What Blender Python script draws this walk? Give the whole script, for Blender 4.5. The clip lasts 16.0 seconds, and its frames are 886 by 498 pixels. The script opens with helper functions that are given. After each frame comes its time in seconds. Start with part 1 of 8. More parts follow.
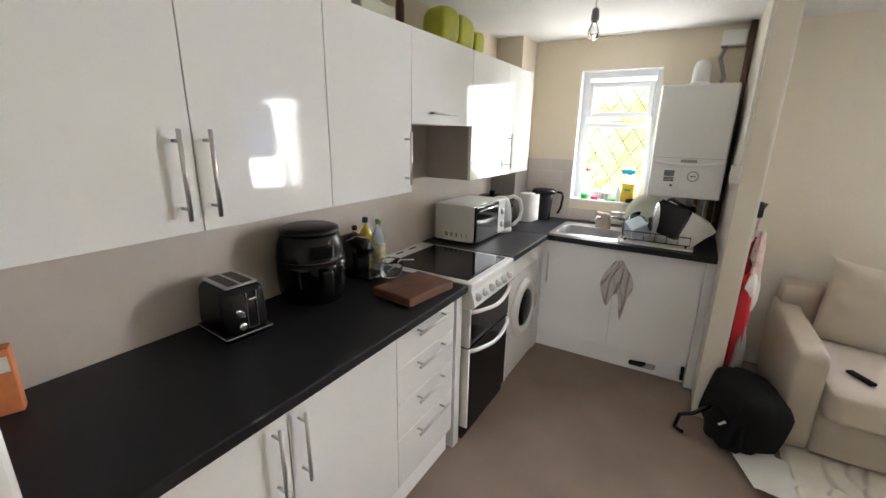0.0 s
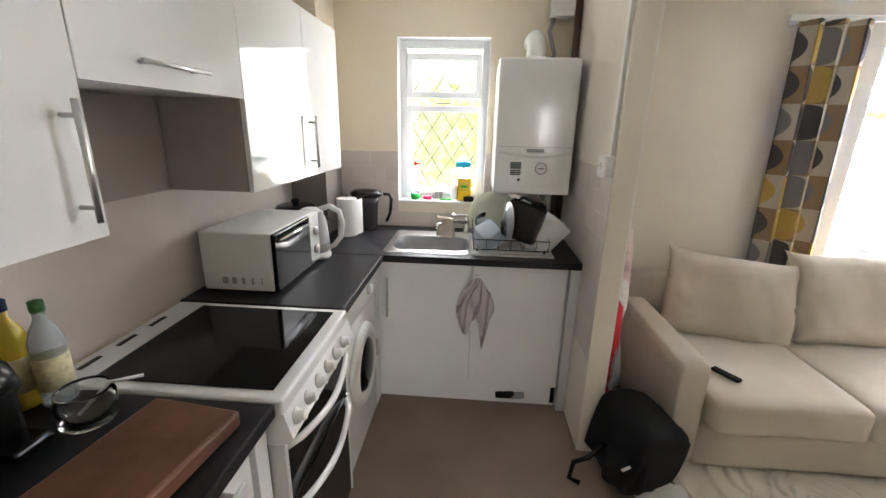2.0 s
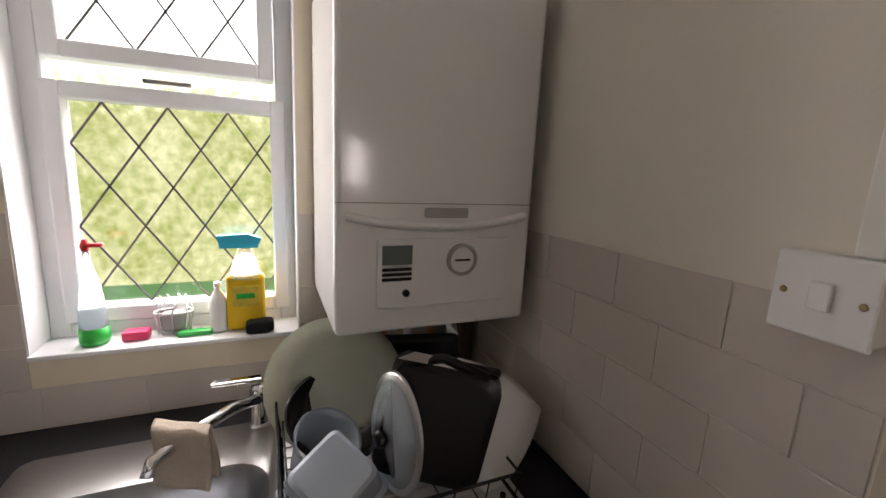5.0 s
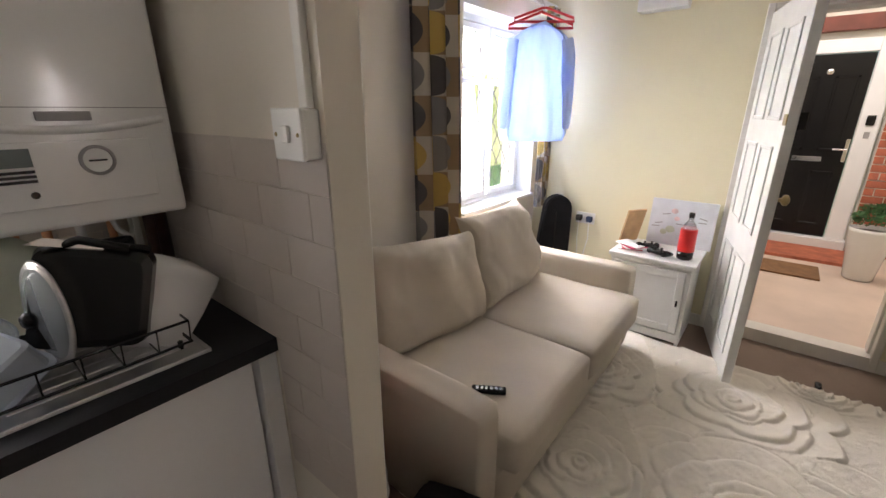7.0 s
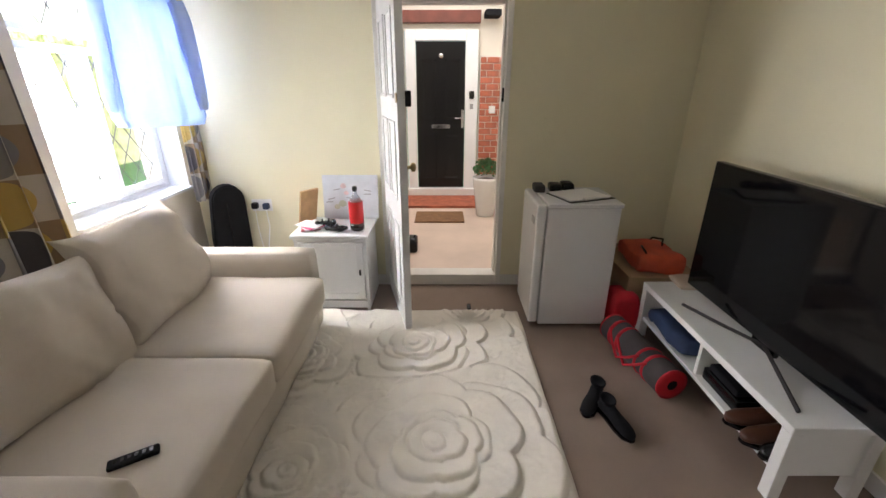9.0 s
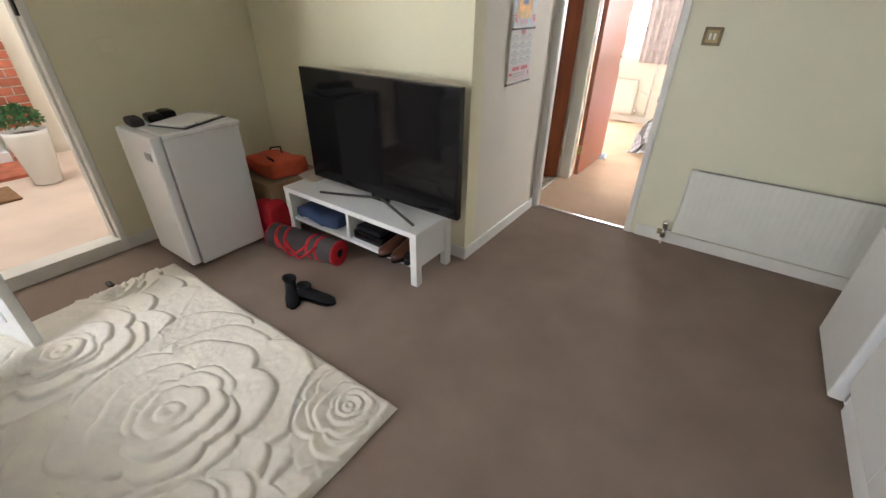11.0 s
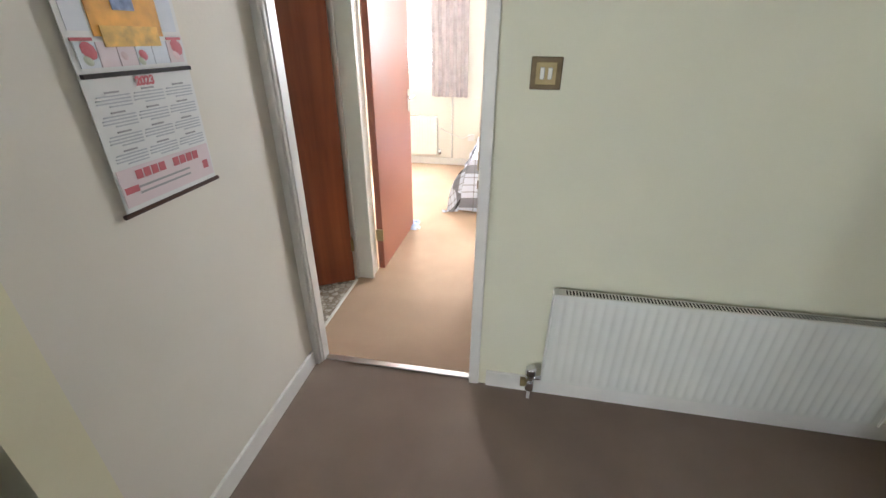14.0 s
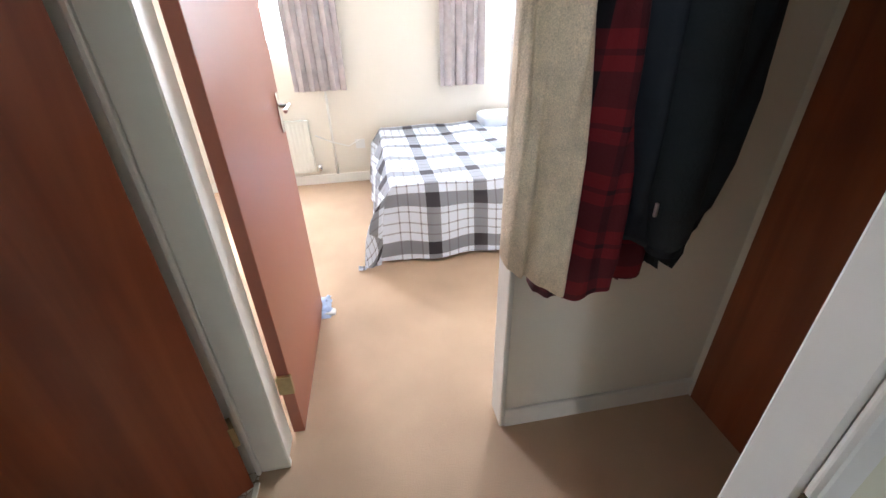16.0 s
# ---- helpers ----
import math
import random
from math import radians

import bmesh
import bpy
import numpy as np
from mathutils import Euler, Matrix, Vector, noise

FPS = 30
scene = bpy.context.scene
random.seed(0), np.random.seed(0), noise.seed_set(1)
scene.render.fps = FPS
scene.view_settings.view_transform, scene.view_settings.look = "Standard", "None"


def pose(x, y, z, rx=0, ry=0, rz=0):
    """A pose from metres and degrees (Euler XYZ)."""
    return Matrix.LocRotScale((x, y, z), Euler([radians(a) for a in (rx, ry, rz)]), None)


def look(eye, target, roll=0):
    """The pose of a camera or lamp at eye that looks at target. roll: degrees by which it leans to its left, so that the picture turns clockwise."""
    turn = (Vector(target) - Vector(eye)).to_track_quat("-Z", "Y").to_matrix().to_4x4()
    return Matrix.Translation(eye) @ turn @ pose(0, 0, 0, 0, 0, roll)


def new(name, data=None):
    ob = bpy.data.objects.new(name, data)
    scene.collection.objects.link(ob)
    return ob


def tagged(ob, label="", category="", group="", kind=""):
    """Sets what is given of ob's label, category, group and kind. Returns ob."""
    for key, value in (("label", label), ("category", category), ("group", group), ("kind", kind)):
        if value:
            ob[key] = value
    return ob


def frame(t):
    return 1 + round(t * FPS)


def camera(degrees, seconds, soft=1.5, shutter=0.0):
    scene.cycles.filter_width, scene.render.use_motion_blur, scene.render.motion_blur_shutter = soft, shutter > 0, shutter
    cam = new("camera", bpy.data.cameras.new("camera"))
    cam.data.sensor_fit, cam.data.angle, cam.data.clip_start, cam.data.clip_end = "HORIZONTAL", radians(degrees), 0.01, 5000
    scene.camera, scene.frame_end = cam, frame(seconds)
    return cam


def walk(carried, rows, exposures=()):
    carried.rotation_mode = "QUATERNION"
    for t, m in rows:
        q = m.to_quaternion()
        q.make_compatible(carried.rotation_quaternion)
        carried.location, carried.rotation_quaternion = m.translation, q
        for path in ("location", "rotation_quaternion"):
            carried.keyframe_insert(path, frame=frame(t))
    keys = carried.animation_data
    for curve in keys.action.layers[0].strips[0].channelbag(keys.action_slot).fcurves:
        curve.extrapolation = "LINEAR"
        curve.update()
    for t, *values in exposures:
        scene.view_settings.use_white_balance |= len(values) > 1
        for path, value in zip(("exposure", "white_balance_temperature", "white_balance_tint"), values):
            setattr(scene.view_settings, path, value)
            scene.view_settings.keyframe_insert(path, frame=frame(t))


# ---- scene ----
cam = camera(94.2, 16.0)
PATH = [
    (0, (0.082, -0.048, 1.61), (-0.907, 1.603, 1.066), 1.0),
    (0.5, (-0.046, 0.066, 1.578), (-0.869, 1.8, 1.017), 1.1),
    (1, (-0.122, 0.197, 1.585), (-0.723, 2.017, 1.014), 1.6),
    (1.5, (-0.195, 0.402, 1.584), (-0.579, 2.28, 1.014), 1.6),
    (2, (-0.295, 0.772, 1.573), (-0.43, 2.685, 1.003), 1.3),
    (2.5, (-0.312, 1.248, 1.601), (-0.208, 3.166, 1.044), 0.5),
    (3, (-0.314, 1.73, 1.578), (-0.019, 3.638, 1.056), -0.2),
    (3.5, (-0.272, 2.122, 1.589), (0.186, 4.012, 1.12), -0.3),
    (3.7, (-0.227, 2.245, 1.573), (0.217, 4.147, 1.142), 0.5),
    (5.8, (-0.328, 2.384, 1.523), (0.759, 4.008, 1.096), -0.2),
    (6, (-0.321, 2.284, 1.514), (0.835, 3.838, 1.015), -1.3),
    (6.5, (-0.279, 2.055, 1.49), (1.042, 3.436, 0.899), -0.5),
    (7, (-0.175, 1.908, 1.466), (1.299, 3.102, 0.83), -0.1),
    (7.5, (-0.089, 1.786, 1.476), (1.518, 2.769, 0.806), 0.5),
    (8, (-0.064, 1.674, 1.479), (1.675, 2.381, 0.789), 0.9),
    (8.5, (-0.035, 1.607, 1.48), (1.794, 1.998, 0.772), 0.6),
    (9, (0.05, 1.684, 1.484), (1.909, 1.685, 0.746), -0.0),
    (9.5, (0.02, 1.746, 1.467), (1.817, 1.366, 0.676), -0.9),
    (10, (-0.049, 1.931, 1.472), (1.557, 1.125, 0.593), -0.9),
    (10.2, (-0.058, 2.003, 1.49), (1.428, 1.035, 0.565), -0.6),
    (12.3, (-0.149, 1.714, 1.397), (0.278, 0.04, 0.389), 1.1),
    (12.5, (-0.12, 1.585, 1.402), (0.263, -0.106, 0.404), 1.1),
    (13, (-0.014, 1.19, 1.404), (0.304, -0.529, 0.432), 1.0),
    (13.5, (0.098, 0.777, 1.402), (0.402, -0.963, 0.463), 0.8),
    (14, (0.237, 0.35, 1.415), (0.553, -1.398, 0.496), 0.4),
    (14.5, (0.432, -0.03, 1.421), (0.732, -1.776, 0.494), 0.2),
    (15, (0.562, -0.364, 1.391), (0.775, -2.11, 0.438), 0.1),
    (15.5, (0.658, -0.67, 1.355), (0.68, -2.418, 0.384), -0.3),
    (16, (0.702, -0.911, 1.331), (0.416, -2.62, 0.332), -1.5),
]
EXPOSURES = [(0, 1.1, 6280, 8), (1.5, 1.15, 6280, 9), (2.5, 0.8, 6350, 11), (3.5, 0.36, 6500, 14), (6.0, 0.0, 6800, 18), (7.0, 0.25, 6650, 15), (8.0, 0.42, 6350, 13), (9.5, 0.37, 6300, 12), (12.5, 1.12, 5950, 6), (14.0, 0.8, 5800, 6), (15.0, 0.25, 5550, 4), (16.0, 0.3, 5550, 7)]
walk(cam, [(t, look(eye, target, roll)) for t, eye, target, roll in PATH], EXPOSURES)


# ---- world and light ----
world = bpy.data.worlds.new("world")
scene.world = world
world.use_nodes = True
wn = world.node_tree.nodes
sky = wn.new("ShaderNodeTexSky")
sky.sky_type = "NISHITA"
sky.sun_disc = False
sky.sun_elevation, sky.sun_rotation = radians(52), radians(188)
wn["Background"].inputs["Strength"].default_value = 0.15
world.node_tree.links.new(sky.outputs[0], wn["Background"].inputs[0])


def sun_lamp(elev, azim, strength):
    lamp = bpy.data.lights.new("sun", "SUN")
    lamp.energy, lamp.angle, lamp.color = strength, radians(0.5), (1.0, 0.95, 0.87)
    ob = new("sun", lamp)
    d = Vector((math.sin(azim) * math.cos(elev), math.cos(azim) * math.cos(elev), math.sin(elev)))
    ob.matrix_world = look(tuple(d * 20), (0, 0, 0))
    return ob


sun_lamp(radians(52), radians(188), 4.0)


def area(name, eye, target, w, h, watts, color=(1, 1, 1), spread=math.pi):
    lamp = bpy.data.lights.new(name, "AREA")
    lamp.shape, lamp.size, lamp.size_y, lamp.energy, lamp.color = "RECTANGLE", w, h, watts, color
    lamp.spread = spread
    ob = new(name, lamp)
    ob.matrix_world = look(eye, target)
    return ob


area("kitchen_window_light", (-0.51, 3.60, 1.58), (-0.51, 0, 1.35), 0.44, 0.9, 7, (1.0, 0.96, 0.94))
area("living_window_light", (2.48, 3.60, 1.42), (0.4, 0.6, 1.0), 0.84, 1.1, 42, (1.0, 0.96, 0.95), radians(135))
area("sky_light", (1.2, 5.9, 4.6), (0.9, 3.0, 0.8), 4.6, 3.2, 480, (1.0, 0.95, 0.97))
area("bedroom_window_light", (1.42, -4.66, 1.6), (1.2, 0, 0.9), 0.9, 0.9, 100, (1.0, 0.95, 0.93))
area("bedroom_window_light_b", (-0.62, -4.66, 1.6), (-0.3, 0, 0.9), 0.9, 0.9, 78, (1.0, 0.95, 0.93))
# added fill for the daylight out on the landing; no lamp hangs there
area("landing_light", (4.5, 1.6, 2.6), (4.5, 1.6, 0), 1.6, 1.6, 26, (1.0, 0.92, 0.84))


# ---- materials ----
def material(name, color, rough=0.6, metal=0.0, vary=0.08, scale=8.0, bump=0.0, bscale=60.0, coat=0.0, trans=0.0, ior=1.45, spec=0.5, emit=0.0, fine=0.0, alpha=1.0, obvary=0.0):
    m = bpy.data.materials.new(name)
    m.use_nodes = True
    nt = m.node_tree
    n, l = nt.nodes, nt.links
    b = n["Principled BSDF"]
    c = tuple(color) + (1,)
    b.inputs["Base Color"].default_value = c
    b.inputs["Roughness"].default_value = rough
    b.inputs["Metallic"].default_value = metal
    b.inputs["IOR"].default_value = ior
    b.inputs["Specular IOR Level"].default_value = spec
    b.inputs["Coat Weight"].default_value = coat
    b.inputs["Coat Roughness"].default_value = 0.06
    b.inputs["Transmission Weight"].default_value = trans
    b.inputs["Alpha"].default_value = alpha
    if emit:
        b.inputs["Emission Color"].default_value = c
        b.inputs["Emission Strength"].default_value = emit
    co = n.new("ShaderNodeTexCoord")
    src = co.outputs["Object"]
    if vary or obvary:
        t = n.new("ShaderNodeTexNoise")
        t.inputs["Scale"].default_value, t.inputs["Detail"].default_value = scale, 5
        l.new(src, t.inputs["Vector"])
        r = n.new("ShaderNodeValToRGB")
        r.color_ramp.elements[0].position, r.color_ramp.elements[1].position = 0.3, 0.7
        r.color_ramp.elements[0].color = tuple(max(0, v * (1 - vary)) for v in color) + (1,)
        r.color_ramp.elements[1].color = tuple(min(1, v * (1 + vary)) for v in color) + (1,)
        l.new(t.outputs["Fac"], r.inputs["Fac"])
        out = r.outputs["Color"]
        if fine:
            t2 = n.new("ShaderNodeTexNoise")
            t2.inputs["Scale"].default_value, t2.inputs["Detail"].default_value = bscale * 3, 3
            l.new(src, t2.inputs["Vector"])
            mp = n.new("ShaderNodeMapRange")
            mp.inputs["From Min"].default_value, mp.inputs["From Max"].default_value = 0.3, 0.7
            mp.inputs["To Min"].default_value, mp.inputs["To Max"].default_value = 1 - fine, 1 + fine
            l.new(t2.outputs["Fac"], mp.inputs["Value"])
            mx = n.new("ShaderNodeVectorMath")
            mx.operation = "SCALE"
            l.new(out, mx.inputs[0])
            l.new(mp.outputs[0], mx.inputs["Scale"])
            out = mx.outputs[0]
        if obvary:
            oi = n.new("ShaderNodeObjectInfo")
            mp2 = n.new("ShaderNodeMapRange")
            mp2.inputs["To Min"].default_value, mp2.inputs["To Max"].default_value = 1 - obvary, 1 + obvary
            l.new(oi.outputs["Random"], mp2.inputs["Value"])
            mx2 = n.new("ShaderNodeVectorMath")
            mx2.operation = "SCALE"
            l.new(out, mx2.inputs[0])
            l.new(mp2.outputs[0], mx2.inputs["Scale"])
            out = mx2.outputs[0]
        l.new(out, b.inputs["Base Color"])
        mr = n.new("ShaderNodeMapRange")
        mr.inputs["To Min"].default_value, mr.inputs["To Max"].default_value = max(0.02, rough * 0.85), min(1, rough * 1.15)
        l.new(t.outputs["Fac"], mr.inputs["Value"])
        l.new(mr.outputs[0], b.inputs["Roughness"])
    if bump:
        t3 = n.new("ShaderNodeTexNoise")
        t3.inputs["Scale"].default_value, t3.inputs["Detail"].default_value = bscale, 4
        l.new(src, t3.inputs["Vector"])
        bp = n.new("ShaderNodeBump")
        bp.inputs["Strength"].default_value, bp.inputs["Distance"].default_value = bump, 0.004
        l.new(t3.outputs["Fac"], bp.inputs["Height"])
        l.new(bp.outputs[0], b.inputs["Normal"])
    return m


def nodes_of(m):
    return m.node_tree.nodes, m.node_tree.links, m.node_tree.nodes["Principled BSDF"]


M = {}
M["cream"] = material("cream_wall_paint", (0.74, 0.66, 0.52), 0.75, vary=0.03, scale=2.0, bump=0.12, bscale=90)
M["ceil"] = material("ceiling_paint", (0.84, 0.83, 0.80), 0.85, vary=0.03, scale=2, bump=0.2, bscale=120)
M["pale"] = material("pale_wall_paint", (0.76, 0.71, 0.62), 0.7, vary=0.03, scale=2.0, bump=0.12, bscale=90)
M["yellow"] = material("pale_yellow_wall_paint", (0.78, 0.73, 0.53), 0.75, vary=0.03, scale=2.0, bump=0.12, bscale=90)
M["southwall"] = material("pale_green_yellow_wall_paint", (0.74, 0.72, 0.56), 0.75, vary=0.03, scale=2.0, bump=0.12, bscale=90)
M["trim"] = material("white_gloss_trim", (0.78, 0.76, 0.71), 0.35, vary=0.05, scale=6, bump=0.05, bscale=30)
M["upvc"] = material("white_upvc", (0.82, 0.83, 0.84), 0.3, vary=0.03, scale=5)
M["carpet"] = material("brown_carpet", (0.275, 0.212, 0.172), 0.95, vary=0.12, scale=3, bump=0.8, bscale=350, fine=0.25, spec=0.1)
M["tan"] = material("tan_carpet", (0.50, 0.36, 0.25), 0.95, vary=0.08, scale=3, bump=0.7, bscale=350, fine=0.15, spec=0.1)
M["gloss"] = material("white_gloss_cabinet", (0.80, 0.80, 0.785), 0.045, vary=0.015, scale=1.5, spec=0.4)
M["hoodgrey"] = material("grey_brown_board", (0.36, 0.32, 0.29), 0.5, vary=0.04)
M["icep"] = material("frosted_blue_plastic", (0.62, 0.70, 0.80), 0.25, vary=0.05, trans=0.35, ior=1.3)
M["whitem"] = material("white_melamine", (0.82, 0.82, 0.82), 0.4, vary=0.02, scale=3)
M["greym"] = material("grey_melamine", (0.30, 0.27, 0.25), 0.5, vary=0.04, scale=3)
M["worktop"] = material("black_worktop", (0.013, 0.013, 0.016), 0.42, vary=0.2, scale=20, bump=0.15, bscale=250, fine=0.2, spec=0.3)
M["steel"] = material("brushed_steel", (0.62, 0.61, 0.60), 0.30, 1.0, vary=0.0)
M["chrome"] = material("chrome", (0.75, 0.75, 0.76), 0.1, 1.0, vary=0.02)
M["enamel"] = material("white_enamel", (0.80, 0.80, 0.79), 0.12, vary=0.02, scale=3)
M["blackglass"] = material("black_glass", (0.004, 0.004, 0.005), 0.07, vary=0.0, spec=0.3)
M["black"] = material("black_plastic", (0.007, 0.007, 0.008), 0.24, vary=0.1, scale=20, spec=0.4)
M["blackmat"] = material("black_fabric", (0.012, 0.012, 0.014), 0.9, vary=0.25, scale=12, bump=0.4, bscale=200, spec=0.2)
M["tile"] = material("grey_beige_tile", (0.58, 0.52, 0.47), 0.4, vary=0.04, scale=6, obvary=0.04)
M["grout"] = material("pale_grout", (0.72, 0.67, 0.61), 0.85, vary=0.05)
M["sofa"] = material("beige_linen_upholstery", (0.56, 0.50, 0.42), 0.9, vary=0.05, scale=5, bump=0.35, bscale=400, fine=0.1, spec=0.2)
M["rug"] = material("cream_shaggy_pile", (0.82, 0.77, 0.68), 0.95, vary=0.06, scale=8, bump=0.9, bscale=260, fine=0.12, spec=0.1)
M["redwood"] = material("red_brown_varnished_wood", (0.21, 0.050, 0.022), 0.3, vary=0.12, scale=4, bump=0.05, bscale=20)
M["mosaic"] = material("pebble_lino", (0.4, 0.36, 0.3), 0.5, vary=0.1)
M["brick"] = material("red_brick", (0.38, 0.12, 0.07), 0.85, vary=0.25, scale=12, bump=0.5, bscale=90, obvary=0.2)
M["pinkfloor"] = material("pink_concrete", (0.62, 0.50, 0.42), 0.8, vary=0.08, scale=3, bump=0.2)
M["white"] = material("white_plastic", (0.78, 0.78, 0.76), 0.35, vary=0.02)
M["red"] = material("red_plastic", (0.55, 0.02, 0.02), 0.35, vary=0.05)
M["glass"] = material("clear_glass", (0.95, 0.97, 0.96), 0.03, vary=0, trans=1.0, ior=1.45)
M["wood"] = material("walnut_block", (0.13, 0.055, 0.03), 0.5, vary=0.35, scale=14, bump=0.1, bscale=60)
M["pine"] = material("pine_wood", (0.55, 0.36, 0.18), 0.5, vary=0.15, scale=14)
M["paper"] = material("white_paper", (0.78, 0.77, 0.75), 0.8, vary=0.03)
M["brass"] = material("antique_brass", (0.34, 0.27, 0.14), 0.35, 0.9, vary=0.15, scale=30)
M["brassdark"] = material("dull_brass", (0.16, 0.12, 0.07), 0.45, 0.8, vary=0.2, scale=30)
# darker copy of the steel: the dim inside of the bowl is put into its colour
M["sinksteel"] = material("shade_darkened_sink_steel", (0.40, 0.41, 0.43), 0.34, 1.0, vary=0.12, scale=12)
M["rad"] = material("radiator_enamel", (0.76, 0.76, 0.70), 0.35, vary=0.03)


# ---- mesh helpers ----
def bx(x0, x1, y0, y1, z0, z1, bev=0.0, seg=2, bm=None, m=None):
    bm = bm or bmesh.new()
    r = bmesh.ops.create_cube(bm, size=1.0)
    vs = r["verts"]
    mm = Matrix.Translation(((x0 + x1) / 2, (y0 + y1) / 2, (z0 + z1) / 2)) @ Matrix.Diagonal((x1 - x0, y1 - y0, z1 - z0, 1))
    if m is not None:
        mm = m @ mm
    bmesh.ops.transform(bm, matrix=mm, verts=vs)
    if bev:
        es = list({e for v in vs for e in v.link_edges})
        bmesh.ops.bevel(bm, geom=es, offset=bev, segments=seg, profile=0.5, affect="EDGES", clamp_overlap=True)
    return bm


def ring(bm, c, ax, ay, r, n, sx=1.0, sy=1.0):
    return [bm.verts.new(Vector(c) + ax * (math.cos(2 * math.pi * i / n) * r * sx) + ay * (math.sin(2 * math.pi * i / n) * r * sy)) for i in range(n)]


def bridge(bm, a, b):
    n = len(a)
    for i in range(n):
        bm.faces.new((a[i], a[(i + 1) % n], b[(i + 1) % n], b[i]))


def cyl(p0, p1, r0, r1=None, n=16, bm=None, caps=True):
    bm = bm or bmesh.new()
    p0, p1 = Vector(p0), Vector(p1)
    r1 = r0 if r1 is None else r1
    d = (p1 - p0).normalized()
    ax = d.orthogonal().normalized()
    ay = d.cross(ax)
    a, b = ring(bm, p0, ax, ay, r0, n), ring(bm, p1, ax, ay, r1, n)
    bridge(bm, a, b)
    if caps:
        bm.faces.new(a[::-1])
        bm.faces.new(b)
    return bm


def lathe(profile, c=(0, 0, 0), n=24, bm=None, axis=None, sx=1.0, sy=1.0):
    """profile: (radius, height) pairs turned about the axis through c."""
    bm = bm or bmesh.new()
    d = Vector(axis or (0, 0, 1)).normalized()
    ax = Vector((1, 0, 0)) if axis is None else d.orthogonal().normalized()
    ay = d.cross(ax)
    rings = [ring(bm, Vector(c) + d * h, ax, ay, max(r, 0.0004), n, sx, sy) for r, h in profile]
    for a, b in zip(rings, rings[1:]):
        bridge(bm, a, b)
    bm.faces.new(rings[0][::-1])
    bm.faces.new(rings[-1])
    return bm


def tube(pts, r, n=8, bm=None):
    bm = bm or bmesh.new()
    pts = [Vector(p) for p in pts]
    last = None
    ax = None
    for i, p in enumerate(pts):
        d = (pts[min(i + 1, len(pts) - 1)] - pts[max(i - 1, 0)]).normalized()
        if ax is None:
            ax = d.orthogonal().normalized()
        ax = (ax - d * ax.dot(d)).normalized()
        rg = ring(bm, p, ax, d.cross(ax), r, n)
        if last:
            bridge(bm, last, rg)
        else:
            bm.faces.new(rg[::-1])
        last = rg
    bm.faces.new(last)
    return bm


def prism(poly, lo, hi, axis="z", bm=None):
    """A flat outline pushed out along an axis between lo and hi; outline points are given in the other two axes in order."""
    bm = bm or bmesh.new()

    def at(p, h):
        return {"z": (p[0], p[1], h), "x": (h, p[0], p[1]), "y": (p[0], h, p[1])}[axis]
    a = [bm.verts.new(at(p, lo)) for p in poly]
    b = [bm.verts.new(at(p, hi)) for p in poly]
    bridge(bm, a, b)
    bm.faces.new(a[::-1])
    bm.faces.new(b)
    bmesh.ops.recalc_face_normals(bm, faces=bm.faces[:])
    return bm


def grid(f, nu, nv, bm=None, thick=0.0):
    """A sheet through f(u, v), u and v from 0 to 1; thick gives it a second face that far below along its normals."""
    bm = bm or bmesh.new()
    vs = [[bm.verts.new(f(i / nu, j / nv)) for j in range(nv + 1)] for i in range(nu + 1)]
    for i in range(nu):
        for j in range(nv):
            bm.faces.new((vs[i][j], vs[i + 1][j], vs[i + 1][j + 1], vs[i][j + 1]))
    if thick:
        bmesh.ops.recalc_face_normals(bm, faces=bm.faces[:])
        bmesh.ops.solidify(bm, geom=bm.faces[:], thickness=thick)
    return bm


def part(name, bm, mat, parent=None, label="", smooth=False, kind="", category=""):
    me = bpy.data.meshes.new(name)
    if parent is not None:
        o = parent
        off = Vector((0, 0, 0))
        while o is not None:
            off += Vector(o.location)
            o = o.parent
        bmesh.ops.translate(bm, vec=-off, verts=bm.verts[:])
    bm.to_mesh(me)
    bm.free()
    me.materials.append(M[mat] if isinstance(mat, str) else mat)
    if smooth:
        for p in me.polygons:
            p.use_smooth = True
    ob = new(name, me)
    ob.parent = parent
    return tagged(ob, label, category, "", kind)


def thing(name, at, label, category, group=""):
    ob = new(name)
    ob.empty_display_size = 0.05
    ob.location = at
    return tagged(ob, label, category, group)


def solo(name, at, bm, mat, label, category, group="", smooth=False):
    """A thing of one mesh, with its origin at its base."""
    bmesh.ops.translate(bm, vec=-Vector(at), verts=bm.verts[:])
    ob = part(name, bm, mat, None, label, smooth)
    ob.location = at
    return tagged(ob, label, category, group)


def struct(name, bm, mat, label="", smooth=False):
    return part(name, bm, mat, None, label, smooth, "structure")


# ---- plan ----
WX = -1.41      # wall behind the cabinets
UF = -1.07      # faces of the wall cabinets
WF = -0.76      # front of the worktop
KN = 3.52       # kitchen window wall
SF = 2.835      # front of the sink run
PX0, PX1, PY = 0.285, 0.375, 2.548   # partition
LN = 3.50
EX = 3.03
SY = -1.06      # wall with the hall door
BX = 1.12       # side of the boxed-out corner
CH = 2.33
T = 0.12


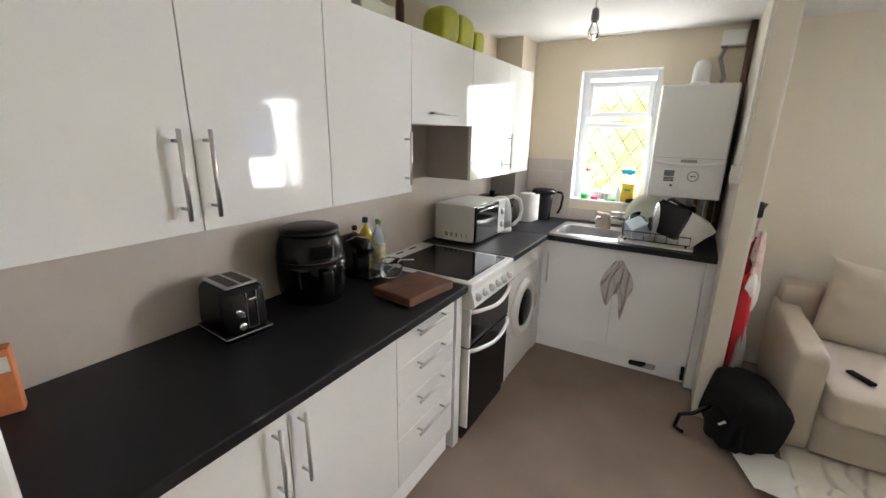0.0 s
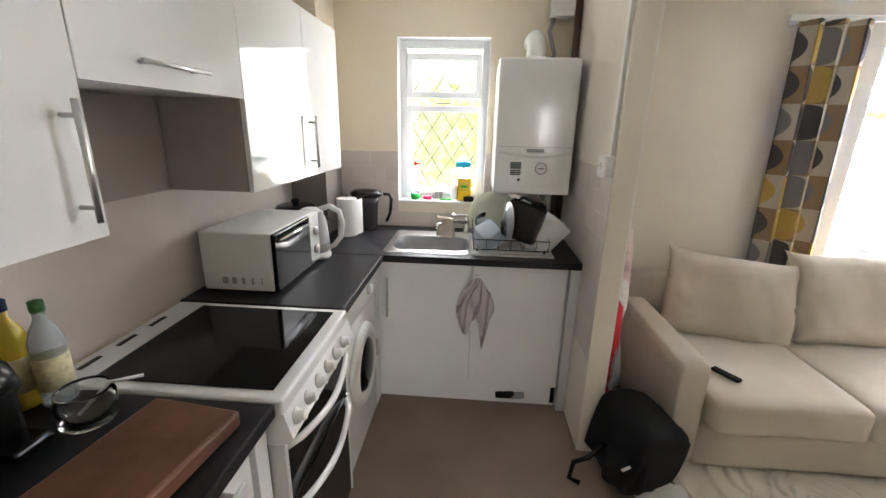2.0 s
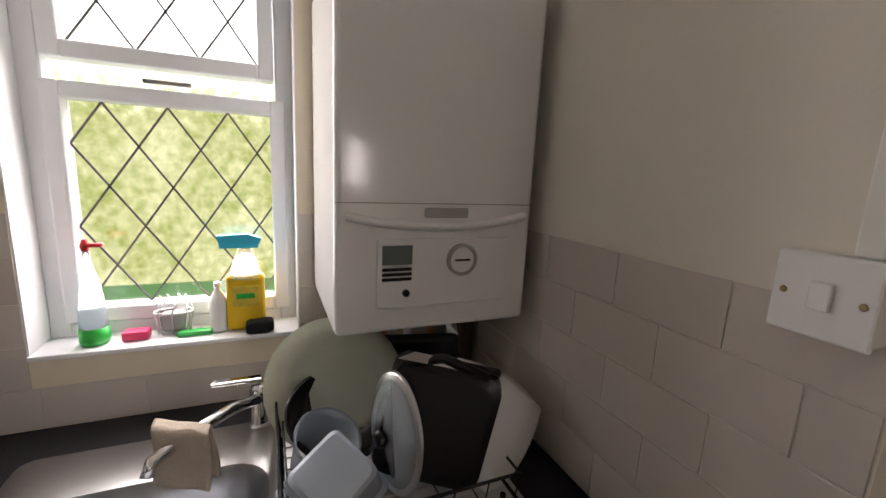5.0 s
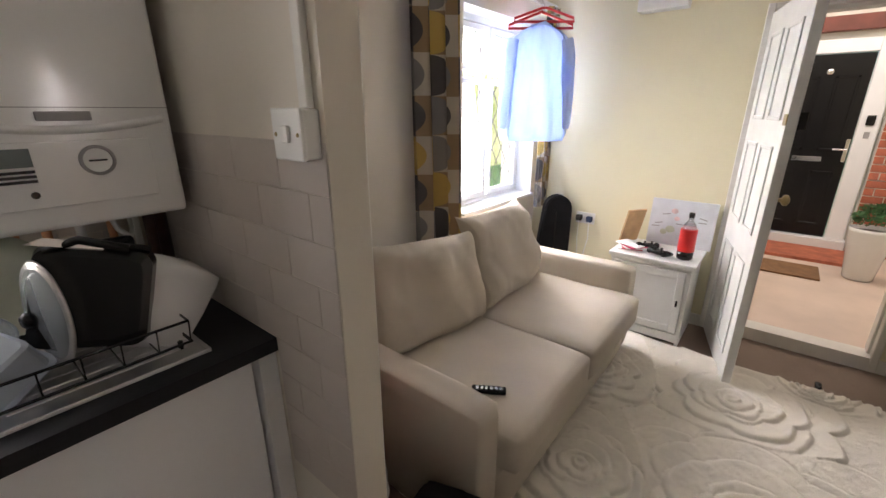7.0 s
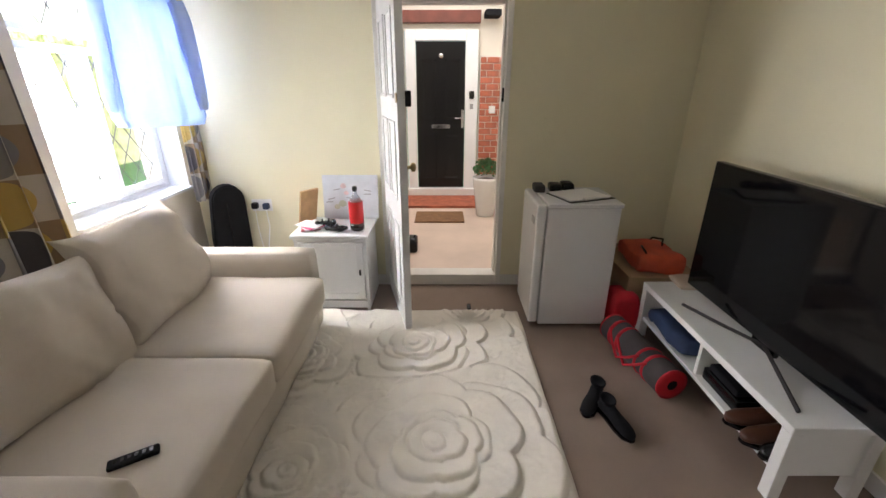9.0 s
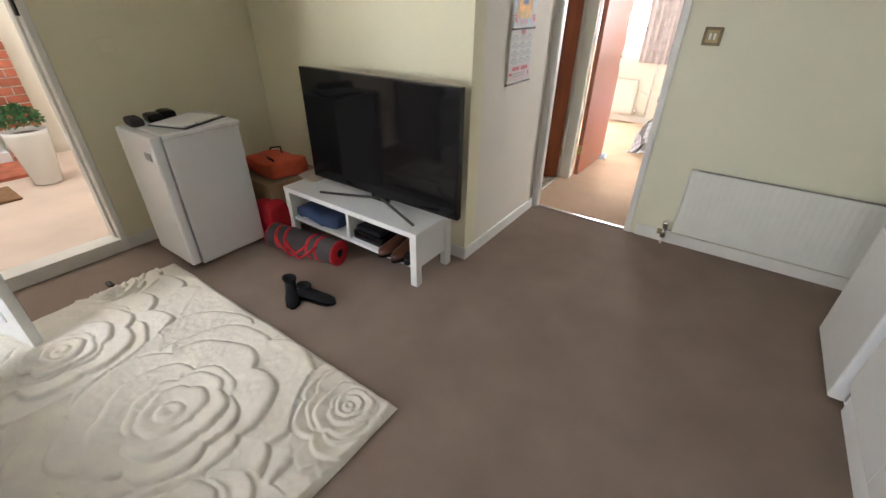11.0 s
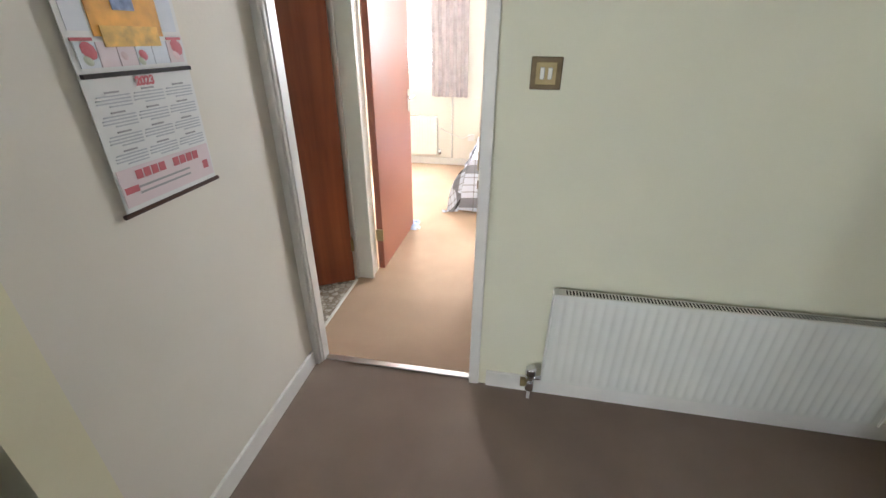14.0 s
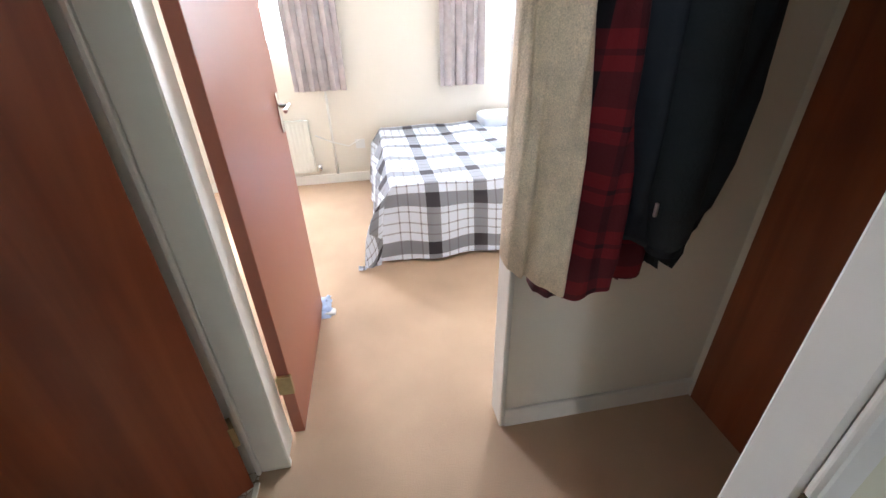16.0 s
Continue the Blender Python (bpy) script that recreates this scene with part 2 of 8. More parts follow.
def wall_x(name, x0, x1, y0, y1, z0, z1, mat, holes=(), label=""):
    """A wall that runs along y; holes: (ya, yb, za, zb)."""
    bm = bmesh.new()
    y = y0
    for ya, yb, za, zb in sorted(holes):
        if ya > y:
            bx(x0, x1, y, ya, z0, z1, bm=bm)
        if za > z0:
            bx(x0, x1, ya, yb, z0, za, bm=bm)
        if zb < z1:
            bx(x0, x1, ya, yb, zb, z1, bm=bm)
        y = yb
    if y < y1:
        bx(x0, x1, y, y1, z0, z1, bm=bm)
    return struct(name, bm, mat, label)


def wall_y(name, y0, y1, x0, x1, z0, z1, mat, holes=(), label=""):
    bm = bmesh.new()
    x = x0
    for xa, xb, za, zb in sorted(holes):
        if xa > x:
            bx(x, xa, y0, y1, z0, z1, bm=bm)
        if za > z0:
            bx(xa, xb, y0, y1, z0, za, bm=bm)
        if zb < z1:
            bx(xa, xb, y0, y1, zb, z1, bm=bm)
        x = xb
    if x < x1:
        bx(x, x1, y0, y1, z0, z1, bm=bm)
    return struct(name, bm, mat, label)


KW = (-0.80, -0.225, 1.08, 2.095)      # kitchen window opening
LW = (1.98, 2.96, 0.80, 2.06)          # living room window opening
FD = (1.27, 2.10, 0.0, 2.0)            # front door opening
HD = (0.355, 1.09, 0.0, 2.03)          # hall door opening
struct("floor", bx(WX - T, EX + T, SY - 0.05, 3.9, -0.1, 0.0), "carpet", "brown cut-pile carpet across the living room and kitchen")
struct("ceiling", bx(WX - T, EX + T, SY, 3.9, CH, CH + 0.1), "ceil", "white painted ceiling")
wall_x("wall_west", WX - T, WX, SY - 0.052, KN + 0.3, 0, CH, "cream", label="cream painted wall behind the kitchen cabinets")
wall_y("wall_north_kitchen", KN, KN + 0.3, WX, PX1, 0, CH, "cream", [KW], "cream painted wall round the kitchen window")
wall_y("wall_north_living", LN, LN + 0.3, PX1, EX + T, 0, CH, "pale", [LW], "cream painted wall round the living room window")
wall_x("wall_east", EX, EX + T, -0.12, LN, 0, CH, "yellow", [FD], "pale yellow wall with the entrance door")
wall_x("partition", PX0, PX1, PY, KN, 0, CH, "pale", label="short cream partition between the kitchen and the sofa")
wall_y("wall_television", -0.12, 0.0, BX, EX, 0, CH, "yellow", label="pale yellow wall behind the television")
wall_x("wall_calendar", BX, BX + T, SY, -0.12, 0, CH, "pale", label="off-white wall with a hanging calendar")
wall_y("wall_south", SY - 0.052, SY, WX - T, BX + T, 0, CH, "southwall", [HD], "pale wall with the hall doorway and a radiator")
# hall and bedroom
struct("hall_floor", bx(-0.6, 1.19, -1.95, SY - 0.05, -0.1, 0.002), "tan", "tan carpet in the hall")
struct("bathroom_floor", bx(1.19, 2.6, -1.95, SY - 0.052, -0.1, 0.002), "mosaic", "pebble-patterned floor covering of the bathroom")
struct("bedroom_floor", bx(-2.0, 3.0, -4.75, -1.95, -0.1, 0.002), "tan", "tan carpet in the bedroom")
struct("hall_ceiling", bx(-2.0, 3.0, -4.95, SY - 0.052, CH, CH + 0.1), "ceil", "white painted ceiling over the hall and bedroom")
wall_x("hall_wall_east", 1.20, 1.28, -1.86, SY - 0.052, 0, CH, "pale", [(-1.84, -1.16, 0, 2.0)], "pale wall with the bathroom doorway")
wall_y("bedroom_wall_north", -1.95, -1.86, -2.0, 3.0, 0, CH, "pale", [(0.345, 1.12, 0, 2.0)], "pale wall between the hall and the bedroom")
wall_x("hall_wall_west", -0.52, -0.42, -1.86, SY - 0.052, 0, CH, "pale", label="pale wall at the end of the hall")
wall_x("bathroom_wall", 2.5, 2.6, -1.95, SY - 0.052, 0, CH, "pale", label="pale bathroom wall")
wall_y("bedroom_wall_south", -4.75, -4.60, -2.0, 3.0, 0, CH, "pale", [(1.12, 2.0, 1.04, 2.1), (-1.2, -0.28, 1.04, 2.1)], "pale bedroom wall with two windows")
wall_x("bedroom_wall_east", 2.9, 3.0, -4.6, -1.95, 0, CH, "pale", label="pale bedroom wall")
wall_x("bedroom_wall_west", -2.0, -1.9, -4.6, -1.95, 0, CH, "pale", label="pale bedroom wall")
# landing
struct("landing_floor", bx(EX + T, 5.9, 0.4, 3.4, -0.1, 0.08), "pinkfloor", "pale pink concrete floor of the landing")
struct("threshold", bx(EX - 0.01, EX + T, 1.27, 2.10, 0, 0.085), "trim", "raised door sill")
wall_x("landing_wall", 5.6, 5.72, 0.3, 3.4, 0, 2.9, "pale", [(1.25, 2.16, 0, 2.1)], "pale wall round the neighbouring door")
wall_y("landing_wall_north", 3.4, 3.5, 3.3, 5.9, 0, 2.9, "pale", label="landing side wall")
wall_y("landing_wall_south", 0.3, 0.4, EX + T, 5.9, 0, 2.9, "pale", label="landing side wall")



# ---- patterned materials ----
def mnode(nt, op, a, b=None, c=None):
    n = nt.nodes.new("ShaderNodeMath")
    n.operation = op
    for i, v in enumerate((a, b, c)):
        if v is None:
            continue
        if isinstance(v, (int, float)):
            n.inputs[i].default_value = v
        else:
            nt.links.new(v, n.inputs[i])
    return n.outputs[0]


def mix_rgb(nt, fac, a, b):
    n = nt.nodes.new("ShaderNodeMix")
    n.data_type = "RGBA"
    for key, v in ((0, fac), (6, a), (7, b)):
        if isinstance(v, tuple):
            n.inputs[key].default_value = v + (1,)
        elif isinstance(v, (int, float)):
            n.inputs[key].default_value = v
        else:
            nt.links.new(v, n.inputs[key])
    return n.outputs[2]


def coords(nt, kind="Object"):
    t = nt.nodes.new("ShaderNodeTexCoord")
    s = nt.nodes.new("ShaderNodeSeparateXYZ")
    nt.links.new(t.outputs[kind], s.inputs[0])
    return s.outputs[0], s.outputs[1], s.outputs[2]


def curtain_material():
    m = material("geometric_curtain_fabric", (0.5, 0.45, 0.35), 0.85, vary=0, bump=0.2, bscale=300)
    nt = m.node_tree
    x, y, z = coords(nt, "UV")
    fx, fz = mnode(nt, "MULTIPLY", x, 1 / 0.155), mnode(nt, "MULTIPLY", y, 1 / 0.20)
    ix, iz = mnode(nt, "FLOOR", fx), mnode(nt, "FLOOR", fz)
    ux, uz = mnode(nt, "FRACT", fx), mnode(nt, "FRACT", fz)
    cb = nt.nodes.new("ShaderNodeCombineXYZ")
    nt.links.new(ix, cb.inputs[0])
    nt.links.new(iz, cb.inputs[1])
    wn_ = nt.nodes.new("ShaderNodeTexWhiteNoise")
    wn_.noise_dimensions = "2D"
    nt.links.new(cb.outputs[0], wn_.inputs["Vector"])
    parity = mnode(nt, "MODULO", mnode(nt, "ADD", ix, iz), 2.0)
    d = mnode(nt, "POWER", mnode(nt, "ADD", mnode(nt, "POWER", mnode(nt, "MULTIPLY", ux, 0.66), 2.0), mnode(nt, "POWER", mnode(nt, "SUBTRACT", uz, 0.5), 2.0)), 0.5)
    disc = mnode(nt, "LESS_THAN", d, 0.5)
    ramp = nt.nodes.new("ShaderNodeValToRGB")
    ramp.color_ramp.interpolation = "CONSTANT"
    e = ramp.color_ramp.elements
    e[0].color, e[0].position = (0.075, 0.068, 0.07, 1), 0
    e[1].color, e[1].position = (0.46, 0.32, 0.09, 1), 0.45
    e2 = e.new(0.72)
    e2.color = (0.20, 0.19, 0.19, 1)
    nt.links.new(wn_.outputs["Value"], ramp.inputs[0])
    light = mix_rgb(nt, parity, (0.48, 0.43, 0.35), (0.27, 0.19, 0.11))
    col = mix_rgb(nt, disc, light, ramp.outputs[0])
    nt.links.new(col, nt.nodes["Principled BSDF"].inputs["Base Color"])
    return m


def bands(nt, v, edges):
    """1 where v falls in one of the (from, to) edges."""
    total = None
    for a, b in edges:
        s = mnode(nt, "MULTIPLY", mnode(nt, "GREATER_THAN", v, a), mnode(nt, "LESS_THAN", v, b))
        total = s if total is None else mnode(nt, "MAXIMUM", total, s)
    return total


def plaid_material(name, base, dark, mid, period, stripes, thin, bump=0.3, weight=0.5):
    m = material(name, base, 0.9, vary=0, bump=bump, bscale=250)
    nt = m.node_tree
    u, v, _ = coords(nt, "UV")
    fu = mnode(nt, "FRACT", mnode(nt, "MULTIPLY", u, 1 / period))
    fv = mnode(nt, "FRACT", mnode(nt, "MULTIPLY", v, 1 / period))
    a, b = bands(nt, fu, stripes), bands(nt, fv, stripes)
    c, d = bands(nt, fu, thin), bands(nt, fv, thin)
    s = mnode(nt, "MINIMUM", mnode(nt, "MULTIPLY", mnode(nt, "ADD", a, b), weight), 1.0)
    col = mix_rgb(nt, s, base, dark)
    s2 = mnode(nt, "MULTIPLY", mnode(nt, "ADD", c, d), 0.5)
    col = mix_rgb(nt, s2, col, mid)
    nt.links.new(col, nt.nodes["Principled BSDF"].inputs["Base Color"])
    return m


def stripe_material():
    m = material("striped_tea_towel", (0.55, 0.52, 0.49), 0.9, vary=0, bump=0.3, bscale=300)
    nt = m.node_tree
    u, v, _ = coords(nt, "UV")
    s = bands(nt, mnode(nt, "FRACT", mnode(nt, "MULTIPLY", mnode(nt, "MULTIPLY_ADD", v, 0.55, u), 1 / 0.13)), [(0.1, 0.40)])
    nt.links.new(mix_rgb(nt, s, (0.58, 0.54, 0.53), (0.36, 0.30, 0.31)), nt.nodes["Principled BSDF"].inputs["Base Color"])
    return m


def mosaic_material():
    m = M["mosaic"]
    nt = m.node_tree
    t = nt.nodes.new("ShaderNodeTexCoord")
    v = nt.nodes.new("ShaderNodeTexVoronoi")
    v.inputs["Scale"].default_value = 36
    nt.links.new(t.outputs["Object"], v.inputs["Vector"])
    e = nt.nodes.new("ShaderNodeTexVoronoi")
    e.feature = "DISTANCE_TO_EDGE"
    e.inputs["Scale"].default_value = 36
    nt.links.new(t.outputs["Object"], e.inputs["Vector"])
    r = nt.nodes.new("ShaderNodeValToRGB")
    r.color_ramp.elements[0].color, r.color_ramp.elements[1].color = (0.16, 0.11, 0.07, 1), (0.80, 0.77, 0.68, 1)
    nt.links.new(v.outputs["Color"], r.inputs[0])
    g = mnode(nt, "LESS_THAN", e.outputs[0], 0.06)
    nt.links.new(mix_rgb(nt, g, r.outputs[0], (0.26, 0.20, 0.14)), nt.nodes["Principled BSDF"].inputs["Base Color"])


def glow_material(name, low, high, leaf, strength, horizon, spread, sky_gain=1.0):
    """Greenery and sky far beyond a window, their daylight put in as glow."""
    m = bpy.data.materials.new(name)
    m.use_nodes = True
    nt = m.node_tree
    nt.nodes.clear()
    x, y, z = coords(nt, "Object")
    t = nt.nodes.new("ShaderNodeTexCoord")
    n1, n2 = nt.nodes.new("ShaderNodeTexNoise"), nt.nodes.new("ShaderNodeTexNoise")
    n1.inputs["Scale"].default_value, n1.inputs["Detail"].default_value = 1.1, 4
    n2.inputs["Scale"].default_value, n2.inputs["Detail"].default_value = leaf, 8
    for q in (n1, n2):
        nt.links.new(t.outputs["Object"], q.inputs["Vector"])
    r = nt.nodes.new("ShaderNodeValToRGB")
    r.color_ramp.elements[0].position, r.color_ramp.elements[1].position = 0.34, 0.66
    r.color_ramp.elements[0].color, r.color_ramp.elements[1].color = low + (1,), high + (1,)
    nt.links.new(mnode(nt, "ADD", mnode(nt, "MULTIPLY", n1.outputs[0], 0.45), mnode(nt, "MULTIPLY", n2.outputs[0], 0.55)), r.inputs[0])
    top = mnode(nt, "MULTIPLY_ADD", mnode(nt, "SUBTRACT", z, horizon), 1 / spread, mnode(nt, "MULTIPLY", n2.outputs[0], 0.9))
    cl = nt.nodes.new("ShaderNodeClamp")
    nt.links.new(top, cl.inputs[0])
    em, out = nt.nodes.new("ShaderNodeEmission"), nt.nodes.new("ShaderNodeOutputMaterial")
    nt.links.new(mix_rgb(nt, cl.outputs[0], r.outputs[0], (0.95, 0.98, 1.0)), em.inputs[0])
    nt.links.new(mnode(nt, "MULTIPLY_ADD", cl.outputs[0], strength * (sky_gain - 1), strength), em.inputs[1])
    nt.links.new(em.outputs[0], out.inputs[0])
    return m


M["curtain"] = curtain_material()
M["duvet"] = plaid_material("plaid_duvet_cotton", (0.74, 0.80, 0.92), (0.05, 0.045, 0.055), (0.13, 0.12, 0.15), 0.29, [(0.06, 0.34)], [(0.45, 0.48), (0.68, 0.71), (0.88, 0.91)], weight=0.68)
M["redplaid"] = plaid_material("red_black_plaid_flannel", (0.15, 0.005, 0.011), (0.005, 0.004, 0.008), (0.02, 0.003, 0.008), 0.13, [(0.0, 0.48)], [(0.68, 0.76)])
M["towel"] = stripe_material()
mosaic_material()


def grain(m, light, dark):
    """Streaks of wood grain that run up the door, with slow blotches between them."""
    nt = m.node_tree
    t = nt.nodes.new("ShaderNodeTexCoord")
    mp = nt.nodes.new("ShaderNodeMapping")
    mp.inputs["Scale"].default_value = (9.0, 9.0, 0.55)
    nt.links.new(t.outputs["Object"], mp.inputs["Vector"])
    n1, n2 = nt.nodes.new("ShaderNodeTexNoise"), nt.nodes.new("ShaderNodeTexNoise")
    n1.inputs["Scale"].default_value, n1.inputs["Detail"].default_value, n1.inputs["Distortion"].default_value = 1.6, 8, 0.6
    nt.links.new(mp.outputs[0], n1.inputs["Vector"])
    n2.inputs["Scale"].default_value, n2.inputs["Detail"].default_value = 1.8, 3
    nt.links.new(t.outputs["Object"], n2.inputs["Vector"])
    r = nt.nodes.new("ShaderNodeValToRGB")
    r.color_ramp.elements[0].position, r.color_ramp.elements[1].position = 0.36, 0.64
    r.color_ramp.elements[0].color, r.color_ramp.elements[1].color = dark + (1,), light + (1,)
    nt.links.new(mnode(nt, "ADD", mnode(nt, "MULTIPLY", n1.outputs[0], 0.6), mnode(nt, "MULTIPLY", n2.outputs[0], 0.4)), r.inputs[0])
    nt.links.new(r.outputs[0], nt.nodes["Principled BSDF"].inputs["Base Color"])


grain(M["redwood"], (0.34, 0.095, 0.036), (0.19, 0.045, 0.018))
M["outside"] = glow_material("glowing_bushes", (0.38, 0.47, 0.10), (1.0, 1.0, 0.60), 9.0, 1.1, 2.6, 0.9, 3.0)
M["bright"] = glow_material("glowing_haze", (0.85, 0.88, 0.86), (1, 1, 1), 3.0, 1.15, -5.0, 1.0)
M["lilac"] = material("pinkish_white_cotton", (0.68, 0.52, 0.52), 0.9, vary=0.3, scale=18, bump=0.2)
M["fleece"] = material("cream_fleece", (0.78, 0.66, 0.50), 0.95, vary=0.1, scale=25, bump=1.0, bscale=130, fine=0.2, spec=0.1)
M["slate"] = material("slate_grey_fleece", (0.022, 0.027, 0.034), 0.85, vary=0.2, scale=10, bump=0.4, bscale=150, spec=0.2)
M["navy"] = material("dark_navy_jacket", (0.012, 0.015, 0.022), 0.7, vary=0.2, scale=8, bump=0.3, bscale=120, spec=0.25)
M["shirt"] = material("pale_blue_shirt_cotton", (0.66, 0.76, 0.98), 0.85, vary=0.05, scale=6, bump=0.2, bscale=300)
_nt = M["shirt"].node_tree
_tr, _mx = _nt.nodes.new("ShaderNodeBsdfTranslucent"), _nt.nodes.new("ShaderNodeMixShader")
_tr.inputs[0].default_value, _mx.inputs[0].default_value = (0.62, 0.74, 0.98, 1), 0.4
_nt.links.new(_nt.nodes["Principled BSDF"].outputs[0], _mx.inputs[1])
_nt.links.new(_tr.outputs[0], _mx.inputs[2])
_nt.links.new(_mx.outputs[0], _nt.nodes["Material Output"].inputs["Surface"])
M["netcurtain"] = material("pinkish_grey_curtain", (0.50, 0.45, 0.45), 0.9, vary=0.12, scale=14, bump=0.3, bscale=200)
M["green"] = material("green_liquid", (0.02, 0.40, 0.06), 0.2, vary=0.05)
M["clearp"] = material("translucent_plastic", (0.72, 0.80, 0.86), 0.2, vary=0.03, trans=0.75, ior=1.3)
M["yellowp"] = material("yellow_plastic", (0.72, 0.46, 0.01), 0.3, vary=0.03)
M["lime"] = material("lime_bag", (0.42, 0.44, 0.04), 0.5, vary=0.15, scale=10, bump=0.3, bscale=40)
M["bluep"] = material("cyan_plastic", (0.02, 0.42, 0.62), 0.35, vary=0.03)
M["pinkp"] = material("pink_plastic", (0.65, 0.03, 0.12), 0.35, vary=0.03)
M["sagep"] = material("pale_sage_ceramic", (0.55, 0.57, 0.45), 0.2, vary=0.04)
M["oil"] = material("yellow_oil", (0.60, 0.44, 0.04), 0.15, vary=0.05)
M["creamlabel"] = material("cream_printed_label", (0.62, 0.56, 0.36), 0.5, vary=0.3, scale=50)
M["cola"] = material("dark_drink", (0.015, 0.006, 0.005), 0.1, vary=0.0)
M["bluegrey"] = material("blue_grey_print", (0.22, 0.27, 0.40), 0.6, vary=0.4, scale=60)
M["yellowprint"] = material("yellow_print", (0.70, 0.42, 0.08), 0.6, vary=0.35, scale=40)
M["textgrey"] = material("pale_grey_print", (0.50, 0.50, 0.53), 0.7, vary=0.1)
M["smoke"] = material("smoked_plastic", (0.035, 0.033, 0.038), 0.2, vary=0.1, scale=10)
M["milky"] = material("milky_plastic", (0.74, 0.77, 0.80), 0.25, vary=0.04, trans=0.3, ior=1.3)
M["label"] = material("printed_label", (0.55, 0.42, 0.05), 0.5, vary=0.2, scale=40)
M["oldpipe"] = material("brown_pipework", (0.12, 0.07, 0.05), 0.5, vary=0.2, scale=20)
M["copper"] = material("copper_pipe", (0.55, 0.27, 0.15), 0.3, 0.9, vary=0.1)
M["orange"] = material("orange_card", (0.60, 0.20, 0.07), 0.6, vary=0.15, scale=25)
M["coral"] = material("coral_red_fabric", (0.55, 0.09, 0.04), 0.75, vary=0.15, scale=10, bump=0.3, bscale=60)
M["redcloth"] = material("red_cloth", (0.45, 0.01, 0.02), 0.8, vary=0.15, scale=10, bump=0.3, bscale=60)
M["darkgrey"] = material("charcoal_mat", (0.05, 0.045, 0.045), 0.85, vary=0.15, scale=20, bump=0.4, bscale=120)
M["brownleather"] = material("brown_leather", (0.06, 0.022, 0.012), 0.35, vary=0.2, scale=12)
M["bluecloth"] = material("dark_blue_cloth", (0.03, 0.05, 0.11), 0.8, vary=0.2, scale=10)
M["plant"] = material("dark_green_leaves", (0.05, 0.15, 0.05), 0.6, vary=0.3, scale=20, obvary=0.1)
M["brownmat"] = material("coir_doormat", (0.22, 0.12, 0.06), 0.95, vary=0.2, scale=20, bump=0.8, bscale=200)
M["fascia"] = material("red_brown_beam", (0.16, 0.05, 0.035), 0.6, vary=0.2, scale=8)
M["lead"] = material("lead_strip", (0.16, 0.16, 0.15), 0.6, vary=0.05)
M["screen"] = material("lcd_screen_grey", (0.10, 0.13, 0.12), 0.3, vary=0.02)
M["midgrey"] = material("mid_grey_print", (0.34, 0.33, 0.33), 0.6, vary=0.05)
M["cardboard"] = material("brown_cardboard", (0.36, 0.25, 0.15), 0.8, vary=0.08, scale=8)
M["print_orange"] = material("printed_orange_picture", (0.78, 0.36, 0.05), 0.6, vary=0.4, scale=14)
M["print_blue"] = material("printed_blue_picture", (0.10, 0.14, 0.34), 0.6, vary=0.6, scale=18)
M["print_pale"] = material("printed_pale_picture", (0.68, 0.70, 0.74), 0.6, vary=0.08, scale=10)
M["printpink"] = material("pale_pink_print", (0.74, 0.62, 0.63), 0.7, vary=0.04)
M["redprint"] = material("red_print", (0.52, 0.12, 0.14), 0.6, vary=0.05)
M["beige"] = material("beige_cloth", (0.46, 0.39, 0.31), 0.95, vary=0.1, scale=15, bump=0.6, bscale=150)
M["peel"] = material("aged_white_door_paint", (0.74, 0.74, 0.72), 0.4, vary=0.08, scale=5, bump=0.15, bscale=18)
# paler copy of the redwood: window sheen on the open door mixed into its colour
M["doorlit"] = material("red_brown_wood_lit", (0.30, 0.105, 0.065), 0.34, vary=0.05, scale=3)


# ---- builders ----
def uv_sheet(ob, f):
    """Gives a mesh UVs in metres: f maps a vertex place to (u, v)."""
    me = ob.data
    uv = me.uv_layers.new(name="uv")
    for lp in me.loops:
        uv.data[lp.index].uv = f(me.vertices[lp.vertex_index].co)
    return ob


def grid_uv(name, f, nu, nv, wu, wv, mat, parent=None, label="", thick=0.0):
    """A cloth sheet with UVs that run wu by wv metres."""
    bm = bmesh.new()
    uvl = bm.loops.layers.uv.new("uv")
    vs = [[bm.verts.new(f(i / nu, j / nv)) for j in range(nv + 1)] for i in range(nu + 1)]
    for i in range(nu):
        for j in range(nv):
            fc = bm.faces.new((vs[i][j], vs[i + 1][j], vs[i + 1][j + 1], vs[i][j + 1]))
            for lp, (a, b) in zip(fc.loops, ((i, j), (i + 1, j), (i + 1, j + 1), (i, j + 1))):
                lp[uvl].uv = (a / nu * wu, b / nv * wv)
    if thick:
        bmesh.ops.solidify(bm, geom=bm.faces[:], thickness=thick)
    return part(name, bm, mat, parent, label, smooth=True)


